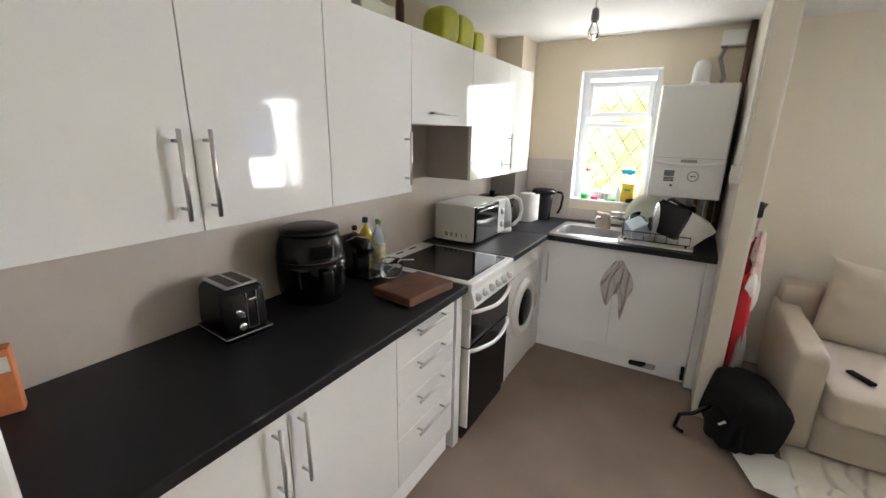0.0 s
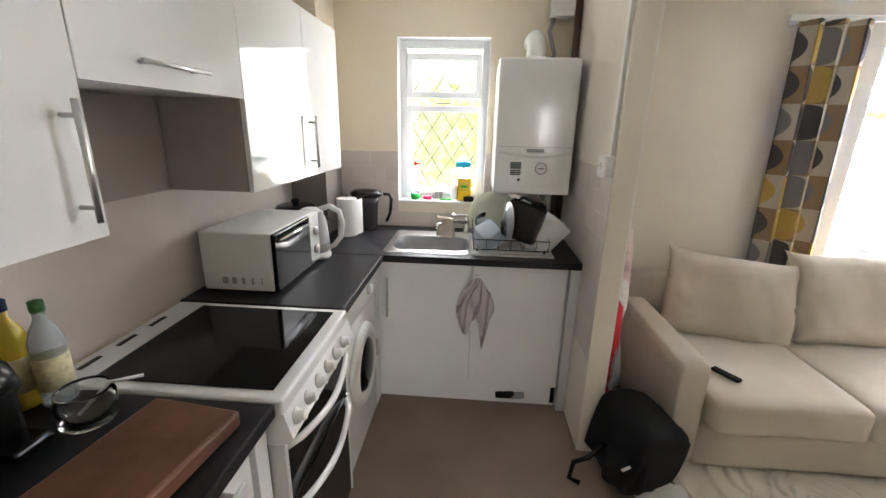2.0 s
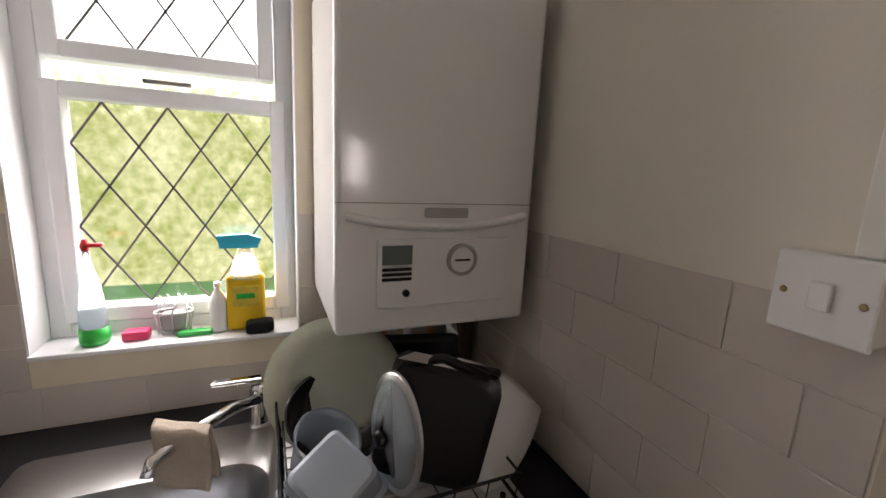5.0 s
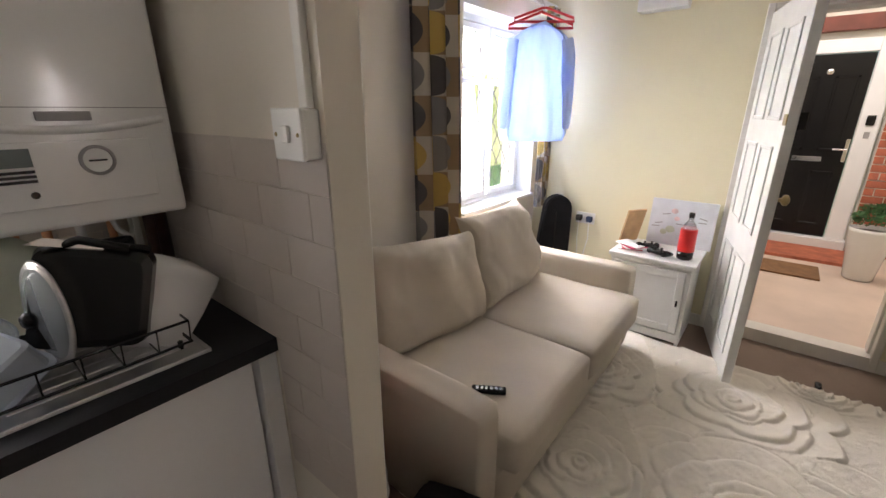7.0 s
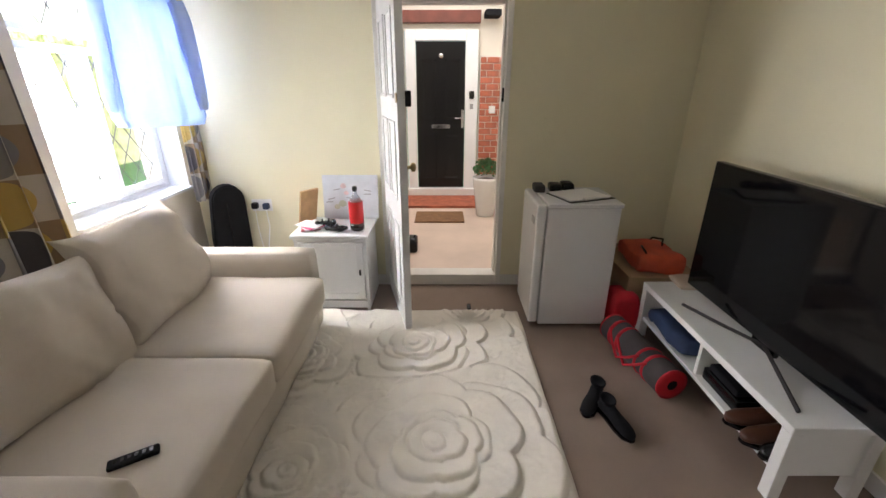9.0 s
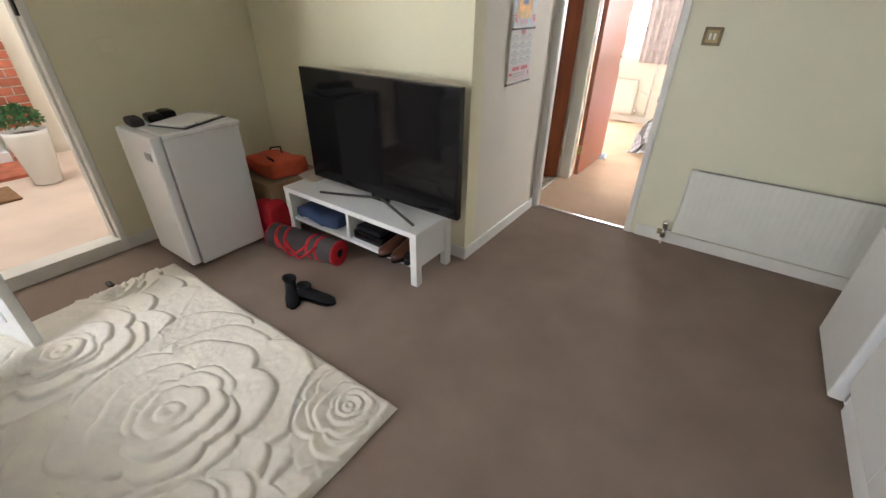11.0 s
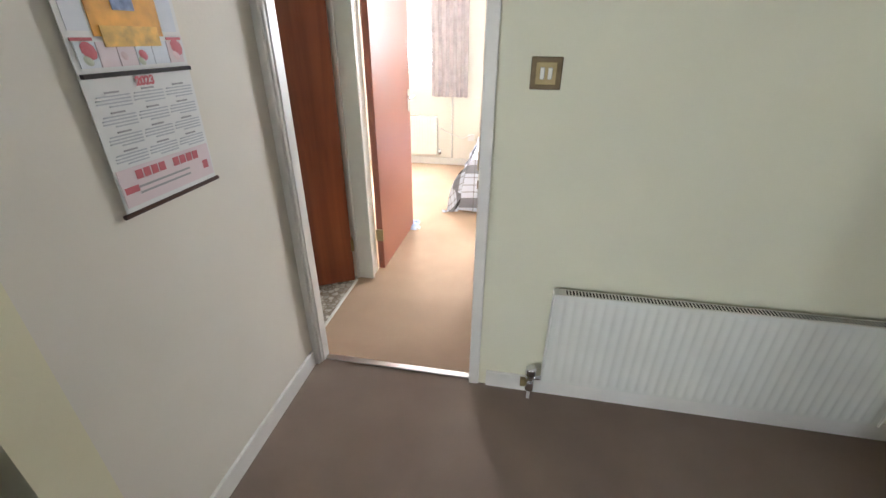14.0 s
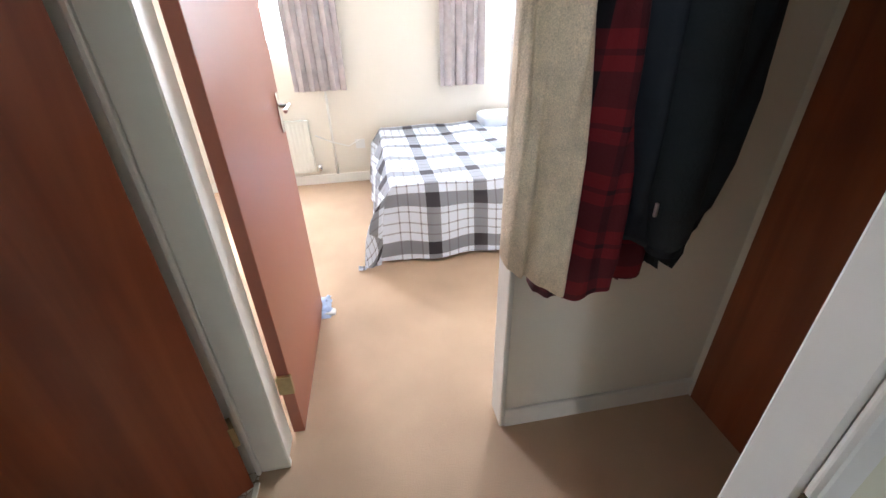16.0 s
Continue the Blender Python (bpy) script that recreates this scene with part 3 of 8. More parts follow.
def garment(levels, n, c, ang, fold=0.06, k=7, bm=None, seed=0.0):
    """Hanging cloth body: levels of (z, half width, half depth), turned by ang about z at c."""
    bm = bm or bmesh.new()
    uvl = bm.loops.layers.uv.verify()
    rings = []
    for li, (z, w, d) in enumerate(levels):
        rg = []
        for i in range(n):
            a = 2 * math.pi * i / n
            f = 1 + fold * math.sin(k * a + seed + 1.3 * math.sin(li * 0.5)) * min(1, li / 3) + 0.4 * fold * math.sin(2.7 * k * a + li * 0.6)
            x, y = math.cos(a) * w * (1 + (f - 1) * 0.3), math.sin(a) * d * f * 1.0 + (f - 1) * 0.12
            rg.append(bm.verts.new((c[0] + x * math.cos(ang) - y * math.sin(ang), c[1] + x * math.sin(ang) + y * math.cos(ang), z)))
        rings.append(rg)
    wmax = max(w for _, w, _ in levels) * 3.2
    for li, (a, b) in enumerate(zip(rings, rings[1:])):
        for i in range(n):
            fc = bm.faces.new((a[i], a[(i + 1) % n], b[(i + 1) % n], b[i]))
            for lp, (q, r) in zip(fc.loops, ((i, li), (i + 1, li), (i + 1, li + 1), (i, li + 1))):
                lp[uvl].uv = (q / n * wmax, levels[r][0])
    bm.faces.new(rings[0][::-1])
    bm.faces.new(rings[-1])
    bmesh.ops.recalc_face_normals(bm, faces=bm.faces[:])
    return bm


def taper(pts, n=12, bm=None):
    """A tube through (x, y, z, radius) stations."""
    bm = bm or bmesh.new()
    last = ax = None
    for i, p in enumerate(pts):
        a, b = Vector(pts[max(i - 1, 0)][:3]), Vector(pts[min(i + 1, len(pts) - 1)][:3])
        d = (b - a).normalized()
        ax = d.orthogonal().normalized() if ax is None else (ax - d * ax.dot(d)).normalized()
        rg = ring(bm, p[:3], ax, d.cross(ax), p[3], n)
        if last:
            bridge(bm, last, rg)
        else:
            bm.faces.new(rg[::-1])
        last = rg
    bm.faces.new(last)
    return bm


def cushion(c, w, d, h, rot=None, pinch=0.35, wrinkle=0.012, n=18, seed=0.0, ears=False):
    """A stuffed cushion w by d by h round c."""
    bm = bmesh.new()
    r = bmesh.ops.create_cube(bm, size=2.0)
    bmesh.ops.subdivide_edges(bm, edges=bm.edges[:], cuts=n, use_grid_fill=True)
    rot = rot or Matrix.Identity(3)
    for v in bm.verts:
        x, y, z = v.co
        e = max(abs(x), abs(y))
        p = 1 - pinch * (0.5 * abs(x) ** 5 + 0.5 * abs(y) ** 5)
        q = Vector((x * (1 - 0.05 * (y * y)), y * (1 - 0.05 * (x * x)), 0))
        if ears:
            q = Vector((x * (0.945 + 0.095 * y ** 6), y * (0.94 + 0.10 * x ** 6), 0))
        zz = z * p * (1 - 0.10 * e ** 4)
        if abs(z) > 0.99:
            zz *= 1.0
        q = Vector((q.x * w / 2, q.y * d / 2, zz * h / 2))
        if abs(x) > 0.9 or abs(y) > 0.9:
            q.x *= 1 - 0.03 * z * z
            q.y *= 1 - 0.03 * z * z
        nz = noise.noise(Vector((q.x * 5 + seed, q.y * 5, q.z * 5))) * wrinkle
        cr = noise.noise(Vector((q.x * 9 + seed + 4 * q.y, q.y * 3.5, q.z * 6)))
        nz -= 0.35 * wrinkle * max(0.0, 1 - abs(cr) * 7) * (0.35 + 0.65 * e)
        v.co = rot @ (q + Vector((0, 0, nz))) + Vector(c)
    bmesh.ops.recalc_face_normals(bm, faces=bm.faces[:])
    bm.normal_update()
    return bm


def soft_box(x0, x1, y0, y1, z0, z1, bev, sag=0.0, cuts=8, seed=0.0):
    bm = bx(x0, x1, y0, y1, z0, z1)
    bmesh.ops.subdivide_edges(bm, edges=bm.edges[:], cuts=cuts, use_grid_fill=True)
    cx, cy, cz = (x0 + x1) / 2, (y0 + y1) / 2, (z0 + z1) / 2
    hx, hy, hz = (x1 - x0) / 2, (y1 - y0) / 2, (z1 - z0) / 2
    for v in bm.verts:
        p = v.co - Vector((cx, cy, cz))
        q = Vector((max(-hx + bev, min(hx - bev, p.x)), max(-hy + bev, min(hy - bev, p.y)), max(-hz + bev, min(hz - bev, p.z))))
        dd = p - q
        if dd.length > bev:
            p = q + dd.normalized() * bev
        if sag:
            p.z += sag * (1 - (p.x / hx) ** 2) * (1 - (p.y / hy) ** 2) * (1 if p.z > 0 else 0)
        p += Vector((1, 1, 1)) * noise.noise(Vector((p.x * 4 + seed, p.y * 4, p.z * 4))) * 0.004
        v.co = p + Vector((cx, cy, cz))
    return bm


def rrect(bm, cx, cy, hx, hy, r, z, n=5):
    out = []
    for qx, qy, a0 in ((1, 1, 0), (-1, 1, 90), (-1, -1, 180), (1, -1, 270)):
        for i in range(n + 1):
            a = radians(a0 + 90 * i / n)
            out.append(bm.verts.new((cx + qx * (hx - r) + math.cos(a) * r, cy + qy * (hy - r) + math.sin(a) * r, z)))
    return out


def bar_handle(parent, x, p, length, axis="z", out=1, mat="steel"):
    """A round bar on two posts on a face at x (its normal along +x)."""
    y, z = p
    s = 0.035 * out
    h = length / 2
    if axis == "z":
        bm = cyl((x + s, y, z - h), (x + s, y, z + h), 0.006, n=12)
        for q in (-1, 1):
            cyl((x, y, z + q * (h - 0.03)), (x + s, y, z + q * (h - 0.03)), 0.005, n=10, bm=bm)
    else:
        bm = cyl((x + s, y - h, z), (x + s, y + h, z), 0.006, n=12)
        for q in (-1, 1):
            cyl((x, y + q * (h - 0.03), z), (x + s, y + q * (h - 0.03), z), 0.005, n=10, bm=bm)
    return part("handle", bm, mat, parent, "brushed steel bar handle", smooth=True)


def carcass(parent, x0, x1, y0, y1, z0, z1, mat="whitem", t=0.018):
    bm = bx(x0, x1, y0, y0 + t, z0, z1)
    bx(x0, x1, y1 - t, y1, z0, z1, bm=bm)
    bx(x0, x1, y0 + t, y1 - t, z0, z0 + t, bm=bm)
    bx(x0, x1, y0 + t, y1 - t, z1 - t, z1, bm=bm)
    bx(x0, x0 + 0.006, y0 + t, y1 - t, z0 + t, z1 - t, bm=bm)
    return part("carcass", bm, mat, parent)


# ---- kitchen: wall cabinets ----
UZ0, UZ1 = 1.335, 2.055


def wall_cabinet(y0, y1, z0, doors, label, side="whitem", lift=None):
    t = thing("wall_cabinet", (WX, (y0 + y1) / 2, z0), label, "kitchen cabinet", "wall cabinets")
    carcass(t, WX + 0.002, UF - 0.02, y0 + 0.001, y1 - 0.001, z0, UZ1, side)
    for ya, yb, hy in doors:
        d = part("door", bx(UF - 0.018, UF, ya + 0.0015, yb - 0.0015, z0 - 0.003, UZ1, 0.0015, 1), "gloss", t, "white high-gloss door")
        if hy is not None:
            bar_handle(d, UF, (hy, 1.491), 0.235)
    if lift:
        bar_handle(t.children[-1], UF, lift, 0.24, "y")
    return t


wall_cabinet(0.10, 1.06, UZ0, [(0.10, 0.573, 0.523), (0.573, 1.06, 0.604)], "two-door white gloss wall cabinet above the worktop")
wall_cabinet(1.06, 1.575, UZ0, [(1.06, 1.575, 1.522)], "single-door white gloss wall cabinet beside the hood space")
t = wall_cabinet(1.575, 2.175, 1.65, [(1.575, 2.175, None)], "short white gloss lift-up cabinet above the cooker", lift=(1.83, 1.70))
part("back_panel", bx(WX + 0.012, WX + 0.03, 1.577, 2.173, 1.335, 1.648), "hoodgrey", t, "grey-brown board behind the hood space")
wall_cabinet(2.175, 2.70, UZ0, [(2.175, 2.70, None)], "white gloss wall cabinet with grey side panel beside the cooker space", side="hoodgrey")
wall_cabinet(2.70, 3.165, UZ0, [(2.70, 3.165, 2.722)], "white gloss wall cabinet at the corner by the window")

# ---- kitchen: base cabinets ----
DF = -0.79    # faces of the base doors


def base_cabinet(y0, y1, doors, label, drawers=0):
    t = thing("base_cabinet", (DF - 0.3, (y0 + y1) / 2, 0), label, "kitchen cabinet", "base cabinets")
    carcass(t, WX + 0.002, DF - 0.02, y0 + 0.001, y1 - 0.001, 0.14, 0.868)
    part("plinth", bx(DF - 0.045, DF - 0.03, y0, y1, 0.001, 0.14), "whitem", t, "white plinth board")
    for ya, yb, hy in doors:
        d = part("door", bx(DF - 0.018, DF, ya + 0.0015, yb - 0.0015, 0.142, 0.862, 0.0015, 1), "gloss", t, "white high-gloss door")
        bar_handle(d, DF, (hy, 0.722), 0.235)
    if drawers:
        tops = (0.862, 0.712, 0.547, 0.384, 0.142)
        for z1, z0 in zip(tops, tops[1:]):
            d = part("drawer_front", bx(DF - 0.018, DF, y0 + 0.0015, y1 - 0.0015, z0 + 0.0015, z1 - 0.0015, 0.0015, 1), "gloss", t, "white high-gloss drawer front")
            bar_handle(d, DF, ((y0 + y1) / 2 + 0.015, z1 - 0.03), 0.25, "y")
    return t


base_cabinet(0.075, 1.075, [(0.075, 0.573, 0.523), (0.573, 1.075, 0.610)], "two-door white gloss base cabinet beside the tall fridge")
base_cabinet(1.075, 1.52, [], "white gloss base cabinet with four drawers beside the cooker", drawers=4)
solo("end_panel", (DF - 0.3, 1.555, 0), bx(WX + 0.002, DF, 1.545, 1.60, 0.001, 0.868, 0.001, 1), "whitem", "white board end panel between the drawers and the cooker", "panel")
solo("worktop", (-1.08, 0.9, 0.87), bx(WX + 0.002, WF, 0.072, 1.603, 0.872, 0.91, 0.006, 3), "worktop", "black laminate worktop with rounded front edge beside the cooker", "worktop")
solo("worktop", (-1.08, 2.55, 0.87), bx(WX + 0.002, WF, 2.157, SF - 0.001, 0.872, 0.91, 0.006, 3), "worktop", "black laminate worktop over the washing machine", "worktop")
# sink run
BW = (-0.748, -0.305, 2.93, 3.245)
bm = bmesh.new()
px_ = (WX + 0.002, BW[0], BW[1], PX0 - 0.002)
py_ = (SF, BW[2], BW[3], KN - 0.002)
lo = [[bm.verts.new((x, y, 0.872)) for y in py_] for x in px_]
hi = [[bm.verts.new((x, y, 0.91)) for y in py_] for x in px_]
for i in range(3):
    for j in range(3):
        if (i, j) == (1, 1):
            for (a1, b1), (a2, b2) in (((1, 1), (2, 1)), ((2, 1), (2, 2)), ((2, 2), (1, 2)), ((1, 2), (1, 1))):
                bm.faces.new((lo[a1][b1], hi[a1][b1], hi[a2][b2], lo[a2][b2]))
            continue
        bm.faces.new((hi[i][j], hi[i + 1][j], hi[i + 1][j + 1], hi[i][j + 1]))
        bm.faces.new((lo[i][j], lo[i][j + 1], lo[i + 1][j + 1], lo[i + 1][j]))
for k in range(3):
    bm.faces.new((lo[k][0], lo[k + 1][0], hi[k + 1][0], hi[k][0]))
    bm.faces.new((lo[k + 1][3], lo[k][3], hi[k][3], hi[k + 1][3]))
    bm.faces.new((lo[0][k + 1], lo[0][k], hi[0][k], hi[0][k + 1]))
    bm.faces.new((lo[3][k], lo[3][k + 1], hi[3][k + 1], hi[3][k]))
solo("worktop", (-0.4, 3.2, 0.87), bm, "worktop", "black laminate worktop with the sink cut into it", "worktop")
t = thing("sink_cabinet", (-0.25, 3.2, 0), "white two-door sink base cabinet under the window with a white plinth", "kitchen cabinet")
SD = SF + 0.035
bm = bx(-0.80, -0.782, SD + 0.02, KN, 0.14, 0.868)
bx(0.215, 0.233, SD + 0.02, KN, 0.14, 0.868, bm=bm)
bx(-0.782, 0.215, SD + 0.02, KN, 0.14, 0.158, bm=bm)
part("carcass", bm, "whitem", t)
part("plinth", bx(-0.80, 0.23, SD + 0.03, SD + 0.045, 0.001, 0.14), "whitem", t, "white plinth board with a chipped gap")
for xa, xb, hx in ((-0.785, -0.28, -0.745), (-0.28, 0.225, None)):
    d = part("door", bx(xa + 0.0015, xb - 0.0015, SD, SD + 0.018, 0.142, 0.862, 0.0015, 1), "whitem", t, "plain white door")
    if hx is not None:
        bm = cyl((hx, SD - 0.03, 0.55), (hx, SD - 0.03, 0.785), 0.006, n=12)
        for z in (0.58, 0.755):
            cyl((hx, SD - 0.03, z), (hx, SD, z), 0.005, n=10, bm=bm)
        part("handle", bm, "steel", d, "brushed steel bar handle", smooth=True)
solo("end_panel", (0.255, 3.1, 0), bx(0.235, 0.283, SF + 0.015, KN - 0.01, 0.001, 0.868, 0.001, 1), "whitem", "white filler panel between the sink cabinet and the wall", "panel")
solo("corner_panel", (-0.95, 2.9, 0), bx(-0.84, -0.802, 2.80, 2.93, 0.001, 0.868), "whitem", "white corner filler panel beside the washing machine", "panel")
# black strip as the shade of a gap; the plinth itself is uncut
part("gap", bx(0.205, 0.228, SD + 0.024, SD + 0.03, 0.02, 0.12), "black", t, "black strip for the shade in a plinth gap")

# sink
t = thing("sink", (-0.3, 3.15, 0.91), "stainless steel inset sink with drainer on the black worktop", "sink")
bm = bmesh.new()
cx, cy = (BW[0] + BW[1]) / 2, (BW[2] + BW[3]) / 2
loops = [rrect(bm, cx, cy, hx, hy, r, z) for hx, hy, r, z in ((0.217, 0.152, 0.075, 0.918), (0.212, 0.147, 0.07, 0.912), (0.200, 0.135, 0.065, 0.88), (0.178, 0.113, 0.06, 0.785), (0.14, 0.08, 0.05, 0.775), (0.02, 0.02, 0.015, 0.772))]
for a, b in zip(loops, loops[1:]):
    bridge(bm, a, b)
bm.faces.new(loops[-1])
part("bowl", bm, "sinksteel", t, "round-cornered steel bowl with water marks, shade put into its colour", smooth=True)
bm = bmesh.new()
o = rrect(bm, cx - 0.008, 3.145, 0.243, 0.248, 0.03, 0.9125)
i = rrect(bm, cx, cy, 0.217, 0.152, 0.075, 0.918)
bridge(bm, o, i)
o2 = rrect(bm, cx - 0.008, 3.145, 0.245, 0.25, 0.03, 0.9105)
bridge(bm, o2, o)
part("rim", bm, "steel", t, "polished steel rim", smooth=True)
bm = bx(-0.290, 0.150, 2.898, 3.393, 0.9105, 0.9145, 0.0015, 1)
dr = part("drainer", bm, "steel", t, "ribbed steel drainer")
for k in range(6):
    part("rib", bx(-0.20, 0.12, 2.955 + k * 0.045, 2.963 + k * 0.045, 0.9142, 0.9185, 0.002, 1), "steel", dr)
part("rib", bx(-0.288, 0.138, 2.898, 2.910, 0.9142, 0.92, 0.002, 1), "steel", dr)
part("rib", bx(0.138, 0.150, 2.898, 3.393, 0.9142, 0.92, 0.002, 1), "steel", dr)
part("waste", lathe([(0.03, 0.773), (0.03, 0.777), (0.018, 0.777), (0.016, 0.774)], (cx, cy, 0), 20), "chrome", t)
part("plug", lathe([(0.022, 0.914), (0.022, 0.919), (0.01, 0.921)], (-0.272, 2.935, 0), 18), "white", t, "round white overflow button")
t = thing("tap", (-0.33, 3.38, 0.915), "chrome single-lever mixer tap beside the sink bowl", "tap")
part("body", lathe([(0.026, 0.915), (0.024, 0.925), (0.021, 0.93), (0.021, 1.01), (0.017, 1.02)], (-0.33, 3.38, 0), 20), "chrome", t, smooth=True)
part("spout", taper([(-0.33, 3.37, 0.985, 0.013), (-0.38, 3.31, 1.005, 0.013), (-0.45, 3.22, 1.015, 0.012), (-0.50, 3.16, 1.01, 0.011), (-0.505, 3.15, 0.99, 0.011)]), "chrome", t, smooth=True)
part("lever", bx(-0.43, -0.32, 3.368, 3.392, 1.028, 1.038, 0.004, 2), "chrome", t, "flat lever")


def cloth_f(u, v):
    a = (v - 0.5) * 2
    x = -0.455 + (u - 0.5) * 0.098 + 0.003 * math.sin(9 * v)
    drop = 0.135 * max(0, abs(a) - 0.12)
    return (x + 0.008 * a, 3.20 + (0.020 + 0.002 * math.sin(7 * u)) * (1 if a > 0 else -1) * min(1, abs(a) * 6) - (u - 0.5) * 0.05, 1.05 - drop + 0.0015 * math.sin(9 * u + 3 * v))


bm = grid(cloth_f, 14, 36, thick=0.006)
solo("dish_cloth", (-0.46, 3.2, 0.93), bm, "beige", "wet beige dish cloth draped over the tap spout", "cloth", smooth=True)

# tea towel
def tea_f(u, v):
    w = 0.024 + 0.068 * min(1, v * 3) ** 0.8
    ln = 0.24 + 0.11 * math.exp(-((u - 0.14) / 0.13) ** 2) + 0.19 * math.exp(-((u - 0.70) / 0.15) ** 2)
    x = -0.258 + (u - 0.5) * 2 * w + 0.012 * math.sin(7 * v + 3 * u) + 0.02 * v * (0.5 - abs(u - 0.5))
    z = 0.803 - v * ln - 0.02 * abs(u - 0.5) * (1 - v)
    y = SD - 0.024 - 0.013 * math.sin(21 * u + 2 * v) * min(1, v * 3) - 0.004 * math.sin(40 * u)
    return (x, y, z)


ob = grid_uv("tea_towel", tea_f, 40, 24, 0.5, 0.45, "towel", None, "")
tagged(ob, "grey and white striped tea towel hung on the sink cabinet door", "towel")
bm = bx(-0.275, -0.245, SD - 0.02, SD - 0.001, 0.79, 0.815, 0.004, 2)
solo("towel_hook", (-0.26, SD, 0.79), bm, "white", "small white towel hook stuck to the door", "hook")
for x, m_, l_, w_ in ((-0.06, "blackmat", "dark worn slipper half under the sink cabinet plinth", 0.055), (0.01, "midgrey", "grey worn slipper half under the sink cabinet plinth", 0.045)):
    bm = cushion((x, SD + 0.02, 0.062), w_ * 2, 0.05, 0.026, n=6)
    solo("slipper", (x, SD + 0.02, 0.05), bm, m_, l_, "slipper", smooth=True)

# cooker
t = thing("cooker", (-1.06, 1.87, 0), "white free-standing electric cooker with black glass hob and double oven", "cooker")
part("body", bx(-1.38, -0.80, 1.612, 2.145, 0.02, 0.86, 0.004, 1), "black", t, "dark side panels")
part("hob_frame", bx(-1.395, -0.745, 1.609, 2.148, 0.86, 0.912, 0.010, 3), "enamel", t, "white enamel hob surround")
part("hob_glass", bx(-1.28, -0.785, 1.647, 2.112, 0.9125, 0.9165, 0.0015, 1), "blackglass", t, "black ceramic glass hob")
for k in range(3):
    part("vent", bx(-1.36, -1.345, 1.68 + k * 0.13, 1.75 + k * 0.13, 0.9122, 0.914), "black", t)
bm = prism([(-0.80, 0.78), (-0.735, 0.785), (-0.725, 0.80), (-0.745, 0.872), (-0.80, 0.872)], 1.609, 2.148, "y")
part("control_panel", bm, "enamel", t, "sloping white control panel")
for k in range(6):
    y = 1.655 + k * 0.078
    k_ = part("knob", lathe([(0.021, 0), (0.021, 0.008), (0.016, 0.012), (0.014, 0.028), (0.011, 0.03)], (-0.736, y, 0.835), 18, axis=(1, 0, 0.25)), "enamel", t, "white control knob", smooth=True)
for z0, z1, hz, l_ in ((0.565, 0.775, 0.745, "black glass upper oven door"), (0.09, 0.555, 0.53, "black glass main oven door")):
    d = part("oven_door", bx(-0.80, -0.757, 1.617, 2.14, z0, z1, 0.004, 2), "blackglass", t, l_)
    part("trim", bx(-0.80, -0.752, 1.615, 1.630, z0, z1, 0.002, 1), "enamel", d, "white side trim")
    part("trim", bx(-0.80, -0.752, 2.127, 2.142, z0, z1, 0.002, 1), "enamel", d, "white side trim")
    pts = [(-0.757 + 0.045 * math.sin(math.pi * q / 12) ** 0.5, 1.63 + 0.485 * q / 12, hz - 0.012 * math.cos(math.pi * (q / 6 - 1))) for q in range(13)]
    part("handle", tube(pts, 0.011, 10), "enamel", d, "curved white handle", smooth=True)
part("kickboard", bx(-0.80, -0.775, 1.61, 2.135, 0.02, 0.085), "black", t)

# washing machine
t = thing("washing_machine", (-1.1, 2.48, 0), "white front-loading washing machine under the worktop", "washing machine")
part("body", bx(-1.38, -0.80, 2.175, 2.785, 0.01, 0.866, 0.008, 2), "enamel", t, "white enamel case")
part("control_panel", bx(-0.80, -0.79, 2.178, 2.782, 0.745, 0.862, 0.004, 2), "white", t)
part("soap_drawer", bx(-0.79, -0.783, 2.20, 2.38, 0.765, 0.845, 0.003, 2), "white", t)
part("dial", lathe([(0.028, 0), (0.026, 0.018), (0.02, 0.022)], (-0.79, 2.62, 0.80), 20, axis=(1, 0, 0)), "white", t, smooth=True)
wd = part("door", lathe([(0.205, 0), (0.205, 0.012), (0.185, 0.03), (0.15, 0.034), (0.145, 0.02), (0.14, 0.018)], (-0.80, 2.50, 0.46), 40, axis=(1, 0, 0)), "white", t, "round white porthole door", smooth=True)
part("glass", lathe([(0.143, 0), (0.12, 0.022), (0.07, 0.034), (0.02, 0.038)], (-0.79, 2.50, 0.46), 32, axis=(1, 0, 0)), "blackglass", wd, "dark bowl glass", smooth=True)
part("handle", bx(-0.775, -0.757, 2.655, 2.69, 0.41, 0.51, 0.004, 2), "steel", wd)

# splashback, boxing, corner
struct("splashback", bx(WX, WX + 0.006, 0.07, KN, 0.91, 1.335), "tile", "plain grey-beige painted splashback")
struct("corner_boxing", bx(WX, -1.19, 3.22, KN, 0.91, CH), "cream", "boxed-in pipe at the kitchen corner")
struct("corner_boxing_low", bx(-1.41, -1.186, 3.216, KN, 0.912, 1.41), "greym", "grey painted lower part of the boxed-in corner")

